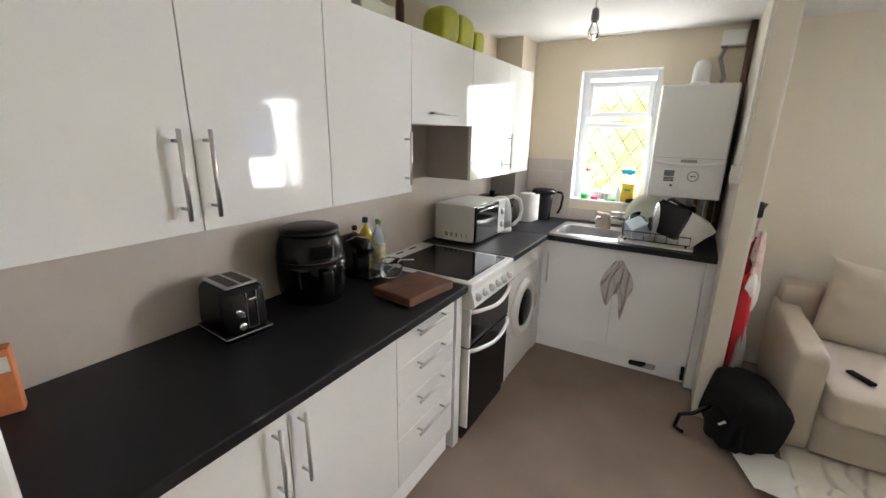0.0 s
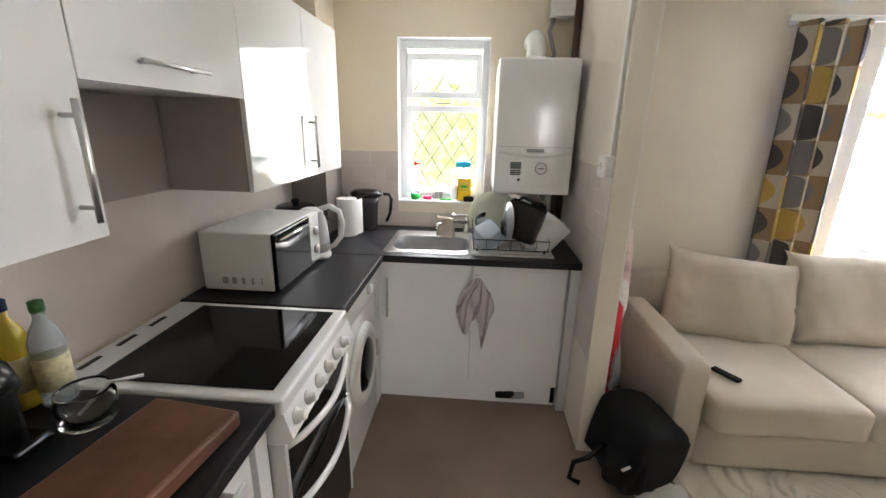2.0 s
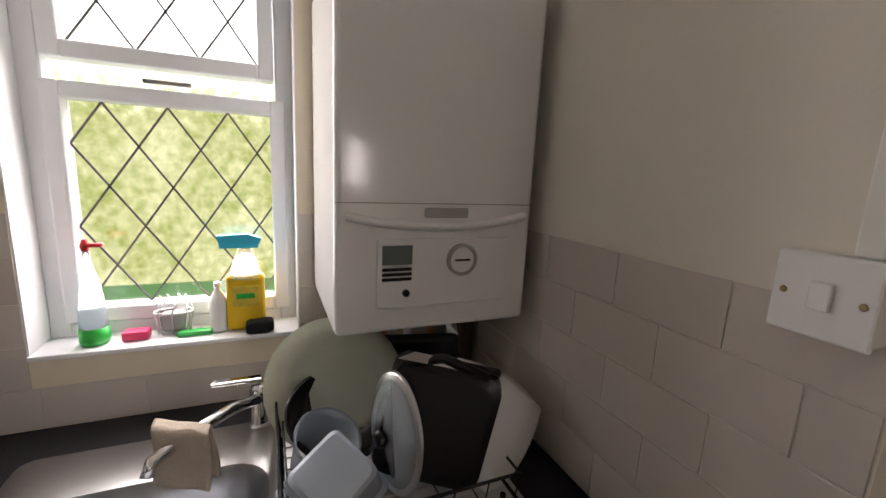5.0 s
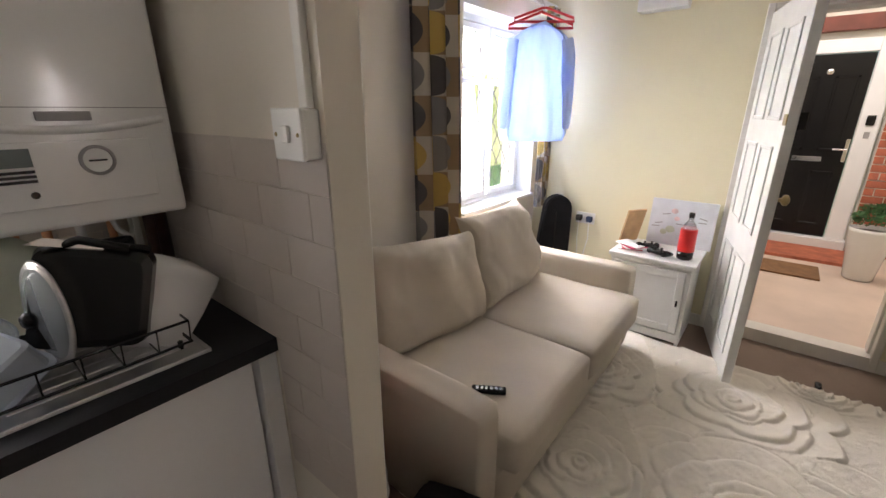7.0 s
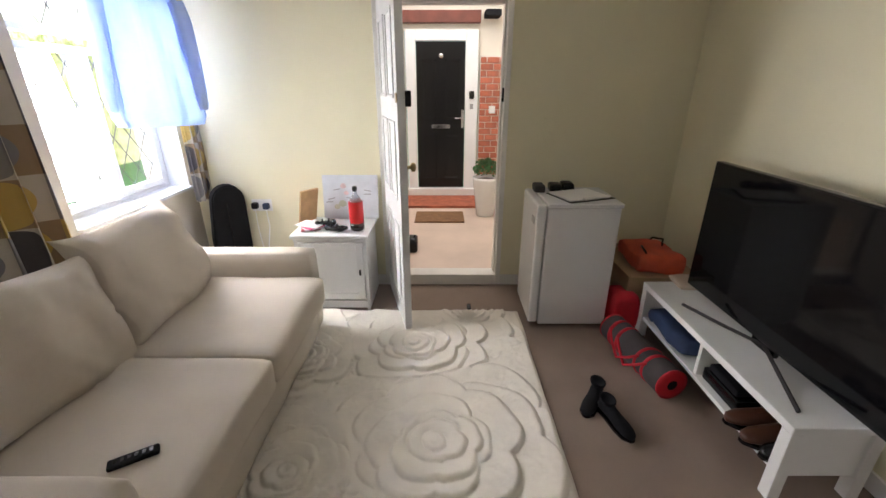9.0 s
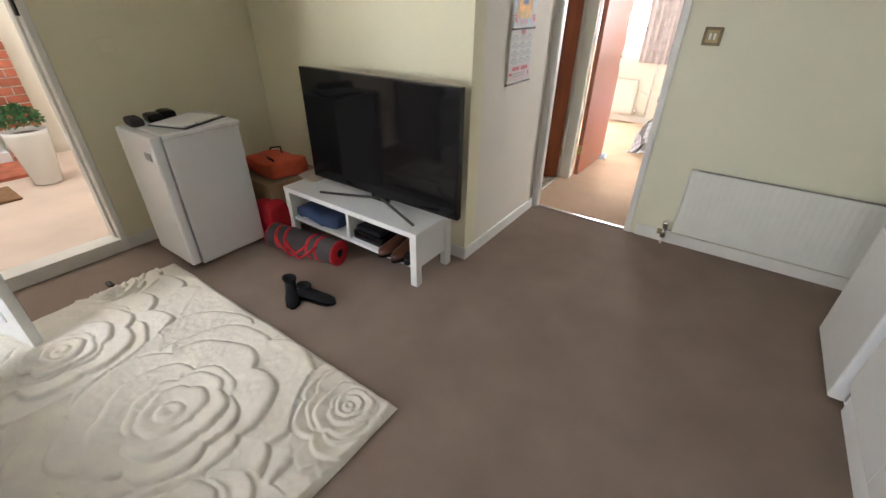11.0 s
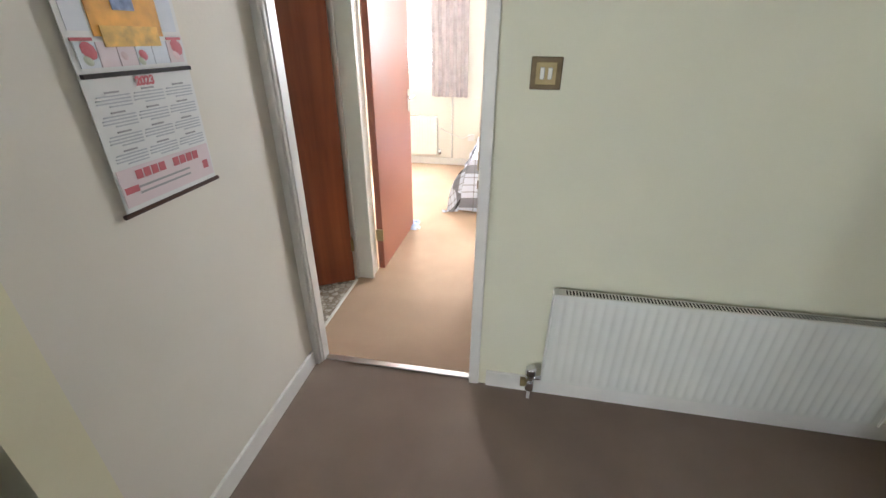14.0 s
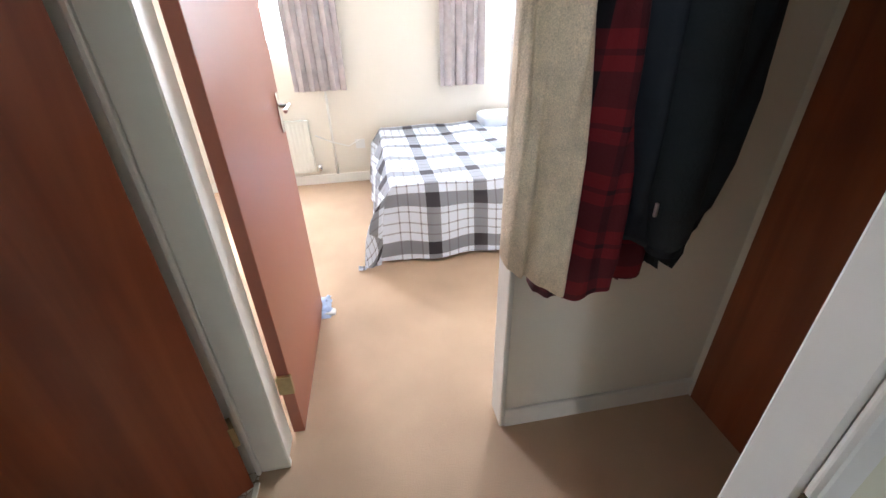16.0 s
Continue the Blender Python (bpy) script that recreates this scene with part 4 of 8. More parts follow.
# boiler
t = thing("boiler", (0.03, 3.33, 1.21), "white wall-hung gas boiler with a pressure gauge beside the window", "boiler")
part("case", bx(-0.185, 0.245, 3.145, KN - 0.001, 1.212, 1.932, 0.012, 3), "enamel", t, "white enamel case")
bm = bmesh.new()
nseg = 24
prev = None
for q in range(nseg + 1):
    x = -0.165 + 0.39 * q / nseg
    z = 1.452 - 0.022 * (1 - (2 * q / nseg - 1) ** 2)
    a, b, c, d = bm.verts.new((x, 3.146, z + 0.008)), bm.verts.new((x, 3.134, z + 0.002)), bm.verts.new((x, 3.134, z - 0.006)), bm.verts.new((x, 3.146, z - 0.012))
    if prev:
        for k in range(3):
            bm.faces.new((prev[k], (a, b, c, d)[k], (a, b, c, d)[k + 1], prev[k + 1]))
    prev = (a, b, c, d)
part("lip", bm, "enamel", t, "curved lip across the case", smooth=True)
part("nameplate", bx(-0.01, 0.085, 3.136, 3.146, 1.447, 1.467, 0.003, 2), "midgrey", t, "plain silver nameplate")
cp = part("control_panel", bx(-0.105, 0.185, 3.139, 3.146, 1.265, 1.405, 0.002, 2), "enamel", t, "recessed control panel")
part("display", bx(-0.095, -0.035, 3.134, 3.140, 1.355, 1.393), "screen", cp, "small grey display")
for z in (1.345, 1.335, 1.325):
    part("button_bar", bx(-0.095, -0.035, 3.135, 3.140, z - 0.003, z + 0.003), "black", cp)
part("button", lathe([(0.008, 0), (0.007, 0.006)], (-0.045, 3.139, 1.295), 14, axis=(0, -1, 0)), "black", cp)
g = part("gauge", lathe([(0.034, 0), (0.034, 0.008), (0.028, 0.010), (0.027, 0.005)], (0.075, 3.139, 1.36), 32, axis=(0, -1, 0)), "midgrey", cp, "round pressure gauge", smooth=False)
part("face", lathe([(0.027, 0.005), (0.002, 0.006)], (0.075, 3.139, 1.36), 28, axis=(0, -1, 0)), "white", cp)
part("needle", bx(0.058, 0.092, 3.131, 3.133, 1.358, 1.362), "black", cp)
part("seam", bx(-0.183, 0.243, 3.1435, 3.1455, 1.474, 1.476), "midgrey", t)
for x, m_, r_ in ((-0.08, "copper", 0.008), (-0.02, "copper", 0.011), (0.05, "white", 0.012), (0.12, "copper", 0.011), (0.18, "white", 0.01), (0.215, "oldpipe", 0.016)):
    part("pipe", tube([(x, 3.40, 1.213), (x, 3.40, 1.12), (x + 0.004, 3.42, 1.04), (x + 0.004, 3.42, 0.912)], r_, 10), m_, t, smooth=True)
part("hose", tube([(0.09, 3.25, 1.212), (0.10, 3.24, 1.17), (0.13, 3.26, 1.14), (0.15, 3.32, 1.15), (0.155, 3.36, 1.21)], 0.006, 8), "white", t, smooth=True)
t = thing("boiler_flue", (0.02, 3.33, 1.93), "white plastic flue elbow on top of the boiler", "flue")
part("elbow", taper([(0.02, 3.31, 1.932, 0.052), (0.02, 3.31, 1.99, 0.052), (0.02, 3.325, 2.03, 0.05), (0.02, 3.37, 2.055, 0.05), (0.02, 3.43, 2.06, 0.05), (0.02, KN, 2.06, 0.05)], 20), "white", t, smooth=True)
part("collar", lathe([(0.062, 1.932), (0.062, 1.95), (0.054, 1.955)], (0.02, 3.31, 0), 22), "white", t)
t = thing("junction_box", (0.19, 3.47, 2.2), "white cable junction box high in the kitchen corner", "junction box")
part("box", bx(0.10, 0.235, 3.43, KN, 2.19, 2.28, 0.006, 2), "white", t)
part("cable", tube([(0.13, 3.48, 2.19), (0.11, 3.49, 2.12), (0.15, 3.49, 2.0), (0.13, 3.49, 1.935)], 0.012, 8), "midgrey", t, smooth=True)
solo("riser_pipe", (0.262, 3.46, 0.92), cyl((0.262, 3.46, 0.912), (0.262, 3.46, CH), 0.019, n=14), "oldpipe", "brown painted riser pipe in the corner beside the boiler", "pipe", smooth=True)

# switch and trunking on the partition
t = thing("boiler_switch", (PX0, 2.635, 1.41), "white surface-mounted fused switch on the tiled partition", "switch")
part("back_box", bx(PX0 - 0.035, PX0, 2.562, 2.652, 1.382, 1.47, 0.004, 2), "white", t)
part("plate", bx(PX0 - 0.042, PX0 - 0.035, 2.56, 2.654, 1.380, 1.472, 0.003, 2), "white", t)
part("rocker", bx(PX0 - 0.048, PX0 - 0.041, 2.597, 2.617, 1.412, 1.442, 0.002, 2), "white", t)
for y in (2.572, 2.642):
    part("screw", lathe([(0.004, 0), (0.003, 0.002)], (PX0 - 0.042, y, 1.426), 10, axis=(-1, 0, 0)), "brass", t)
solo("cable_trunking", (PX0 - 0.01, 2.61, 1.45), bx(PX0 - 0.016, PX0, 2.574, 2.600, 1.471, CH, 0.003, 2), "trim", "cream painted cable trunking above the switch", "trunking")
solo("cable_trunking", (PX1 + 0.01, 2.59, 0.3), bx(PX1 - 0.001, PX1 + 0.014, 2.56, 2.577, 0.1, CH, 0.003, 2), "trim", "cream painted cable trunking on the partition edge", "trunking")


# ---- windows ----
def lattice(parent, x0, x1, z0, z1, y, px, pz):
    """Diagonal lead strips over one pane, clipped to it."""
    bm = bmesh.new()
    w = 0.0024
    for s in (1, -1):
        k = -20
        while k < 40:
            # line z = z0 + s * pz / px * (x - x0 - k * px)
            m_ = s * pz / px
            xs = []
            c = z0 - m_ * (x0 + k * px)
            pts = []
            for x in (x0, x1):
                z = m_ * x + c
                if z0 <= z <= z1:
                    pts.append((x, z))
            for z in (z0, z1):
                x = (z - c) / m_
                if x0 < x < x1:
                    pts.append((x, z))
            if len(pts) >= 2:
                (xa, za), (xb, zb) = pts[0], pts[1]
                ln = math.hypot(xb - xa, zb - za)
                if ln > 0.02:
                    mm = Matrix.Translation(((xa + xb) / 2, y, (za + zb) / 2)) @ Matrix.Rotation(-math.atan2(zb - za, xb - xa), 4, "Y")
                    bx(-ln / 2, ln / 2, -0.0015, 0.0015, -w, w, bm=bm, m=mm)
            k += 1
    return part("lead_lattice", bm, "lead", parent, "diamond lead lattice")


def window(name, x0, x1, z0, z1, yf, panes, label, mat="upvc", lat=True, out=1, fw=0.045, casement=True):
    """yf: the inner face of the frame; panes: (xa, xb, za, zb) glass areas; out: +1 when outdoors lies towards +y."""
    t = thing(name, ((x0 + x1) / 2, yf, z0), label, "window")
    t["kind"] = "structure"
    ya, yb = sorted((yf, yf + out * 0.06))
    bm = bmesh.new()
    bx(x0, x0 + fw, ya, yb, z0, z1, 0.004, 1, bm=bm)
    bx(x1 - fw, x1, ya, yb, z0, z1, 0.004, 1, bm=bm)
    bx(x0 + fw, x1 - fw, ya, yb, z0, z0 + fw, 0.004, 1, bm=bm)
    bx(x0 + fw, x1 - fw, ya, yb, z1 - fw, z1, 0.004, 1, bm=bm)
    part("window_frame", bm, mat, t, "white frame")
    for xa, xb, za, zb in panes:
        f = 0.038
        yc0, yc1 = sorted((yf - out * 0.012, yf + out * 0.05))
        bm = bmesh.new()
        bx(xa - f, xa, yc0, yc1, za - f, zb + f, 0.005, 2, bm=bm)
        bx(xb, xb + f, yc0, yc1, za - f, zb + f, 0.005, 2, bm=bm)
        bx(xa, xb, yc0, yc1, za - f, za, 0.005, 2, bm=bm)
        bx(xa, xb, yc0, yc1, zb, zb + f, 0.005, 2, bm=bm)
        s = part("sash", bm, mat, t, "white sash")
        yg = yf + out * 0.03
        g = part("pane", bx(xa, xb, yg - 0.002, yg + 0.002, za, zb), "glass", s, "clear glass pane")
        g.visible_shadow = False
        if lat:
            lattice(s, xa, xb, za, zb, yg - out * 0.004, 0.135, 0.20)
    return t


w = window("window_1", KW[0], KW[1], KW[2], KW[3], 3.625, [(-0.715, -0.31, 1.79, 1.98), (-0.725, -0.285, 1.165, 1.665)], "small white framed window with diamond lead lattice over the sink")
part("window_sill", bx(KW[0] + 0.001, KW[1] - 0.001, KN - 0.012, 3.63, KW[2], KW[2] + 0.012, 0.003, 2), "upvc", w, "white inner sill")
part("stay", bx(-0.56, -0.46, 3.595, 3.612, 1.712, 1.722, 0.003, 2), "steel", w, "metal window stay")
bm = bx(KW[0], KW[0] + 0.003, KN, 3.625, KW[2] + 0.012, KW[3] - 0.003)
bx(KW[1] - 0.003, KW[1], KN, 3.625, KW[2] + 0.012, KW[3] - 0.003, bm=bm)
bx(KW[0], KW[1], KN, 3.625, KW[3] - 0.003, KW[3], bm=bm)
struct("window_reveal", bm, "upvc", "white painted window reveal")
w = window("window_2", LW[0], LW[1], LW[2], LW[3], 3.64, [(2.07, 2.42, 1.76, 1.97), (2.53, 2.88, 1.76, 1.97), (2.07, 2.42, 0.89, 1.64), (2.53, 2.88, 0.89, 1.64)], "white framed four-light window with diamond lead lattice behind the sofa")
part("window_sill", bx(LW[0] + 0.001, LW[1] - 0.001, LN - 0.03, 3.645, LW[2], LW[2] + 0.02, 0.004, 2), "upvc", w, "white inner sill")
hd = part("handle", bx(2.455, 2.475, 3.59, 3.63, 1.20, 1.33, 0.004, 2), "white", w, "white casement handle")
bm = bx(LW[0], LW[0] + 0.003, LN, 3.64, LW[2] + 0.02, LW[3] - 0.003)
bx(LW[1] - 0.003, LW[1], LN, 3.64, LW[2] + 0.02, LW[3] - 0.003, bm=bm)
bx(LW[0], LW[1], LN, 3.64, LW[3] - 0.003, LW[3], bm=bm)
struct("window_reveal", bm, "upvc", "white painted window reveal")
window("window_3", 1.12, 2.0, 1.04, 2.1, -4.66, [(1.20, 1.92, 1.11, 2.03)], "white framed bedroom window letting in bright daylight", lat=False, out=-1)
window("window_4", -1.2, -0.28, 1.04, 2.1, -4.66, [(-1.12, -0.36, 1.11, 2.03)], "white framed bedroom window letting in bright daylight", lat=False, out=-1)
# both backdrop sheets glow by themselves in place of daylight falling on them
struct("backdrop", grid(lambda u, v: (-14 + 30 * u, 9.5, -3 + 12 * v), 2, 2), "outside", "glowing sheet of garden bushes and sky beyond the windows")
struct("backdrop_south", grid(lambda u, v: (-10 + 24 * u, -9.5, -1 + 3.8 * v), 2, 2), "bright", "glowing sheet of hazy daylight beyond the bedroom windows")
struct("ground", bx(-40, 40, -40, 40, -0.4, -0.3), "plant", "grass ground outside the building")


# ---- kitchen: loose things ----
def toaster():
    t = thing("toaster", (-1.262, 0.735, 0.91), "black two-slot toaster with chrome trim on the worktop", "toaster")
    m = Matrix.Translation((-1.262, 0.735, 0.0)) @ Matrix.Rotation(radians(-5), 4, "Z")
    bm = bx(-0.105, 0.105, -0.082, 0.082, 0.925, 1.098, 0.034, 5)
    for v in bm.verts:
        k = 1 - 0.10 * ((v.co.z - 0.925) / 0.17) ** 2
        v.co.x *= k
        v.co.y *= k
    bmesh.ops.transform(bm, matrix=m, verts=bm.verts[:])
    part("body", bm, "black", t, "glossy black body", smooth=True)
    part("base", bx(-0.108, 0.108, -0.084, 0.084, 0.911, 0.934, 0.010, 2, m=m), "black", t)
    part("base_trim", bx(-0.109, 0.109, -0.085, 0.085, 0.927, 0.9305, 0.002, 1, m=m), "chrome", t, "chrome base line")
    tp = part("top_plate", bx(-0.085, 0.085, -0.058, 0.058, 1.095, 1.102, 0.003, 2, m=m), "steel", t, "steel top plate")
    for y in (-0.043, 0.007):
        part("slot", bx(-0.07, 0.072, y, y + 0.036, 1.1015, 1.104, m=m), "black", tp)
    f = 0.1035
    bm = bx(f - 0.008, f + 0.003, -0.004, 0.0, 0.945, 1.075, 0.001, 1, m=m)
    bx(f - 0.008, f + 0.003, 0.032, 0.036, 0.945, 1.075, 0.001, 1, bm=bm, m=m)
    bx(f - 0.008, f + 0.003, 0.0, 0.032, 0.945, 0.949, bm=bm, m=m)
    part("lever_frame", bm, "chrome", t, "chrome lever surround")
    part("lever", bx(f - 0.01, f + 0.014, 0.002, 0.030, 1.045, 1.056, 0.003, 2, m=m), "chrome", t)
    part("button_ring", lathe([(0.011, 0), (0.011, 0.004), (0.008, 0.005)], m @ Vector((f - 0.004, -0.024, 1.005)), 20, axis=(1, 0, 0), sy=1.9), "chrome", t, "chrome ring round the buttons", smooth=True)
    part("dial", lathe([(0.014, 0), (0.014, 0.007), (0.010, 0.009)], m @ Vector((f - 0.002, -0.022, 0.958)), 20, axis=(1, 0, 0)), "chrome", t, "chrome browning dial", smooth=True)


toaster()


def air_fryer():
    x, y = -1.265, 1.105
    t = thing("air_fryer", (x, y, 0.91), "large glossy black air fryer on the worktop", "air fryer")
    part("body", lathe([(0.112, 0.911), (0.128, 0.918), (0.137, 0.96), (0.142, 1.03), (0.141, 1.10), (0.134, 1.155), (0.121, 1.192), (0.112, 1.203)], (x, y, 0), 40), "black", t, "glossy black rounded shell", smooth=True)
    part("lid", lathe([(0.120, 1.203), (0.122, 1.210), (0.119, 1.222), (0.10, 1.229), (0.02, 1.231)], (x, y, 0), 40), "black", t, "flat black top ring", smooth=True)
    a = radians(-22)
    m = Matrix.Translation((x, y, 0)) @ Matrix.Rotation(a, 4, "Z")
    bm = bmesh.new()
    rows = []
    for z, r in ((0.935, 0.134), (0.94, 0.144), (1.00, 0.148), (1.07, 0.149), (1.09, 0.147), (1.094, 0.139)):
        rows.append([bm.verts.new(m @ Vector((r * math.cos(q), r * math.sin(q), z))) for q in [radians(-52 + 104 * k / 16) for k in range(17)]])
    for p, q in zip(rows, rows[1:]):
        for k in range(16):
            bm.faces.new((p[k], p[k + 1], q[k + 1], q[k]))
    part("drawer", bm, "blackglass", t, "pull-out basket drawer", smooth=True)
    hb = bx(0.146, 0.175, -0.018, 0.018, 1.045, 1.075, 0.006, 2, m=m)
    bx(0.172, 0.196, -0.022, 0.022, 0.965, 1.078, 0.010, 3, bm=hb, m=m)
    part("handle", hb, "black", t, "black grip handle")
    part("panel", bx(0.128, 0.143, -0.045, 0.045, 1.115, 1.165, 0.006, 2, m=m), "blackglass", t)
    part("trim", lathe([(0.1365, 1.094), (0.1435, 1.097), (0.1405, 1.1)], (x, y, 0), 40), "darkgrey", t, smooth=True)


air_fryer()
t = thing("coffee_machine", (-1.30, 1.41, 0.91), "small black capsule coffee machine behind the air fryer", "coffee machine")
part("body", bx(-1.38, -1.24, 1.35, 1.46, 0.911, 1.07, 0.02, 3), "black", t)
part("head", taper([(-1.36, 1.405, 1.06, 0.052), (-1.30, 1.405, 1.085, 0.05), (-1.24, 1.405, 1.07, 0.045), (-1.21, 1.405, 1.04, 0.035)], 18), "black", t, smooth=True)
part("drip_tray", bx(-1.24, -1.17, 1.365, 1.445, 0.911, 0.935, 0.008, 2), "black", t)
part("lever", tube([(-1.30, 1.36, 1.10), (-1.24, 1.36, 1.13), (-1.20, 1.38, 1.125)], 0.005, 8), "chrome", t, smooth=True)


def bottle(x, y, z, r, h, body, cap, label, label_mat=None, neck=0.35, fill=None):
    t = thing("bottle", (x, y, z), label, "bottle")
    part("bottle_body", lathe([(r * 0.8, z + 0.001), (r, z + 0.008), (r, z + h * 0.62), (r * 0.75, z + h * 0.74), (r * neck, z + h * 0.84), (r * neck, z + h * 0.93)], (x, y, 0), 20), body, t, smooth=True)
    part("cap", lathe([(r * neck * 1.2, z + h * 0.91), (r * neck * 1.2, z + h), (r * neck, z + h * 1.005)], (x, y, 0), 16), cap, t, smooth=True)
    if label_mat:
        part("paper_label", lathe([(r * 1.015, z + h * 0.18), (r * 1.015, z + h * 0.5)], (x, y, 0), 20), label_mat, t, "printed paper label", smooth=True)
    return t


bottle(-1.34, 1.535, 0.911, 0.036, 0.27, "oil", "bluecloth", "square yellow cooking oil bottle with blue cap beside the jar", "creamlabel")
bottle(-1.27, 1.555, 0.911, 0.034, 0.265, "clearp", "plant", "clear vinegar bottle with cream label and green cap", "creamlabel")
bottle(-1.345, 1.46, 0.911, 0.033, 0.24, "oil", "black", "yellow oil bottle half hidden behind the coffee machine", "label")
t = thing("glass_jar", (-1.18, 1.535, 0.91), "open clear glass jar dish with a spoon handle", "jar")
part("bowl", lathe([(0.05, 0.911), (0.056, 0.92), (0.058, 0.97), (0.052, 0.985), (0.054, 0.992), (0.050, 0.992), (0.048, 0.985), (0.053, 0.968), (0.051, 0.922), (0.02, 0.918)], (-1.15, 1.505, 0), 28), "glass", t, smooth=True)
part("spoon", tube([(-1.16, 1.49, 0.93), (-1.11, 1.53, 0.995), (-1.05, 1.56, 0.998)], 0.004, 8), "white", t, smooth=True)
m_ = Matrix.Translation((-0.925, 1.385, 0)) @ Matrix.Rotation(radians(-7), 4, "Z")
solo("chopping_block", (-0.925, 1.385, 0.911), bx(-0.11, 0.11, -0.15, 0.15, 0.911, 0.952, 0.008, 2, m=m_), "wood", "thick dark walnut chopping block on the worktop", "chopping board")
m_ = Matrix.Translation((-1.30, 0.235, 0)) @ Matrix.Rotation(radians(-20), 4, "Z") @ Matrix.Rotation(radians(-12), 4, "X")
t = thing("card_box", (-1.30, 0.24, 0.911), "orange and white card box leaning on the splashback", "box")
part("box", bx(-0.06, 0.06, -0.02, 0.02, 0.915, 1.09, 0.002, 1, m=Matrix.Translation((-1.315, 0.125, 0)) @ Matrix.Rotation(radians(70), 4, "Z")), "orange", t)
part("print", bx(-0.055, 0.055, -0.022, -0.0205, 1.03, 1.07, m=Matrix.Translation((-1.315, 0.125, 0)) @ Matrix.Rotation(radians(70), 4, "Z")), "paper", t, "white printed band")


def microwave():
    t = thing("microwave", (-1.23, 2.5, 0.911), "white microwave oven with dark door glass on the worktop", "microwave")
    part("case", bx(-1.355, -1.065, 2.24, 2.705, 0.925, 1.165, 0.008, 2), "white", t, "white metal case")
    for x in (-1.33, -1.09):
        for y in (2.27, 2.67):
            part("foot", cyl((x, y, 0.911), (x, y, 0.926), 0.014, n=12), "black", t)
    d = part("door", bx(-1.065, -1.047, 2.242, 2.585, 0.928, 1.162, 0.004, 2), "blackglass", t, "dark glass door")
    part("handle", tube([(-1.046, 2.27, 1.13), (-1.025, 2.29, 1.14), (-1.025, 2.53, 1.14), (-1.046, 2.55, 1.13)], 0.006, 8), "chrome", d, smooth=True)
    c = part("control_panel", bx(-1.065, -1.049, 2.588, 2.703, 0.928, 1.162, 0.004, 2), "white", t)
    for z in (0.99, 1.08):
        part("dial", lathe([(0.022, 0), (0.02, 0.014)], (-1.049, 2.645, z), 18, axis=(1, 0, 0)), "steel", c, smooth=True)
    for k in range(5):
        part("vent", bx(-1.275 + k * 0.04, -1.252 + k * 0.035, 2.2375, 2.2405, 0.955, 0.982), "midgrey", t)


microwave()
PX, PYY = -1.285, 2.985
t = thing("saucepan", (PX, PYY, 0.911), "steel saucepan behind the microwave with a black frying pan on it", "saucepan")
part("pot", lathe([(0.085, 0.911), (0.095, 0.918), (0.098, 1.085), (0.101, 1.09), (0.096, 1.092)], (PX, PYY, 0), 28), "steel", t, "brushed steel pot", smooth=True)
part("handle", taper([(PX + 0.095, PYY - 0.02, 1.06, 0.010), (PX + 0.15, PYY - 0.04, 1.07, 0.011), (PX + 0.20, PYY - 0.055, 1.075, 0.009)], 12), "black", t, "black side handle", smooth=True)
t = thing("frying_pan", (PX, PYY, 1.092), "black frying pan turned over on the saucepan behind the microwave", "frying pan")
part("pan_body", lathe([(0.115, 1.093), (0.118, 1.10), (0.105, 1.128), (0.095, 1.136), (0.02, 1.138)], (PX, PYY, 0), 30), "black", t, smooth=True)
part("knob", lathe([(0.012, 1.137), (0.022, 1.155), (0.024, 1.165), (0.012, 1.172)], (PX, PYY, 0), 16), "black", t, smooth=True)
part("handle", taper([(PX + 0.11, PYY - 0.01, 1.115, 0.009), (PX + 0.18, PYY - 0.02, 1.125, 0.011), (PX + 0.25, PYY - 0.03, 1.13, 0.009)], 12), "black", t, smooth=True)
KX, KY = -1.11, 2.765
t = thing("kettle", (KX, KY, 0.911), "translucent white plastic jug kettle with a large loop handle", "kettle")
part("jug", lathe([(0.078, 0.945), (0.084, 0.955), (0.084, 1.02), (0.074, 1.10), (0.062, 1.135), (0.056, 1.14)], (KX, KY, 0), 28), "milky", t, "milky plastic body", smooth=True)
part("base", lathe([(0.088, 0.911), (0.090, 0.925), (0.086, 0.94), (0.078, 0.945)], (KX, KY, 0), 28), "white", t, "white power base", smooth=True)
part("water_band", lathe([(0.0845, 0.957), (0.0852, 0.96), (0.0852, 0.99), (0.0845, 0.993)], (KX, KY, 0), 28), "midgrey", t, "grey band round the foot", smooth=True)
part("lid", lathe([(0.060, 1.138), (0.056, 1.155), (0.035, 1.166), (0.008, 1.168)], (KX, KY, 0), 24), "white", t, "white domed lid", smooth=True)
part("spout", taper([(KX - 0.05, KY - 0.02, 1.08, 0.018), (KX - 0.075, KY - 0.03, 1.11, 0.016), (KX - 0.088, KY - 0.035, 1.135, 0.010)], 12), "white", t, smooth=True)
part("handle", taper([(KX + 0.035, KY + 0.012, 1.155, 0.014), (KX + 0.085, KY + 0.03, 1.172, 0.015), (KX + 0.13, KY + 0.045, 1.145, 0.014), (KX + 0.145, KY + 0.05, 1.08, 0.013), (KX + 0.135, KY + 0.045, 1.01, 0.013), (KX + 0.10, KY + 0.035, 0.965, 0.013), (KX + 0.07, KY + 0.025, 0.955, 0.013)], 14), "white", t, "thick white loop handle", smooth=True)
t = thing("paper_towel", (-1.06, 3.22, 0.911), "white kitchen roll on a wire stand", "kitchen roll")
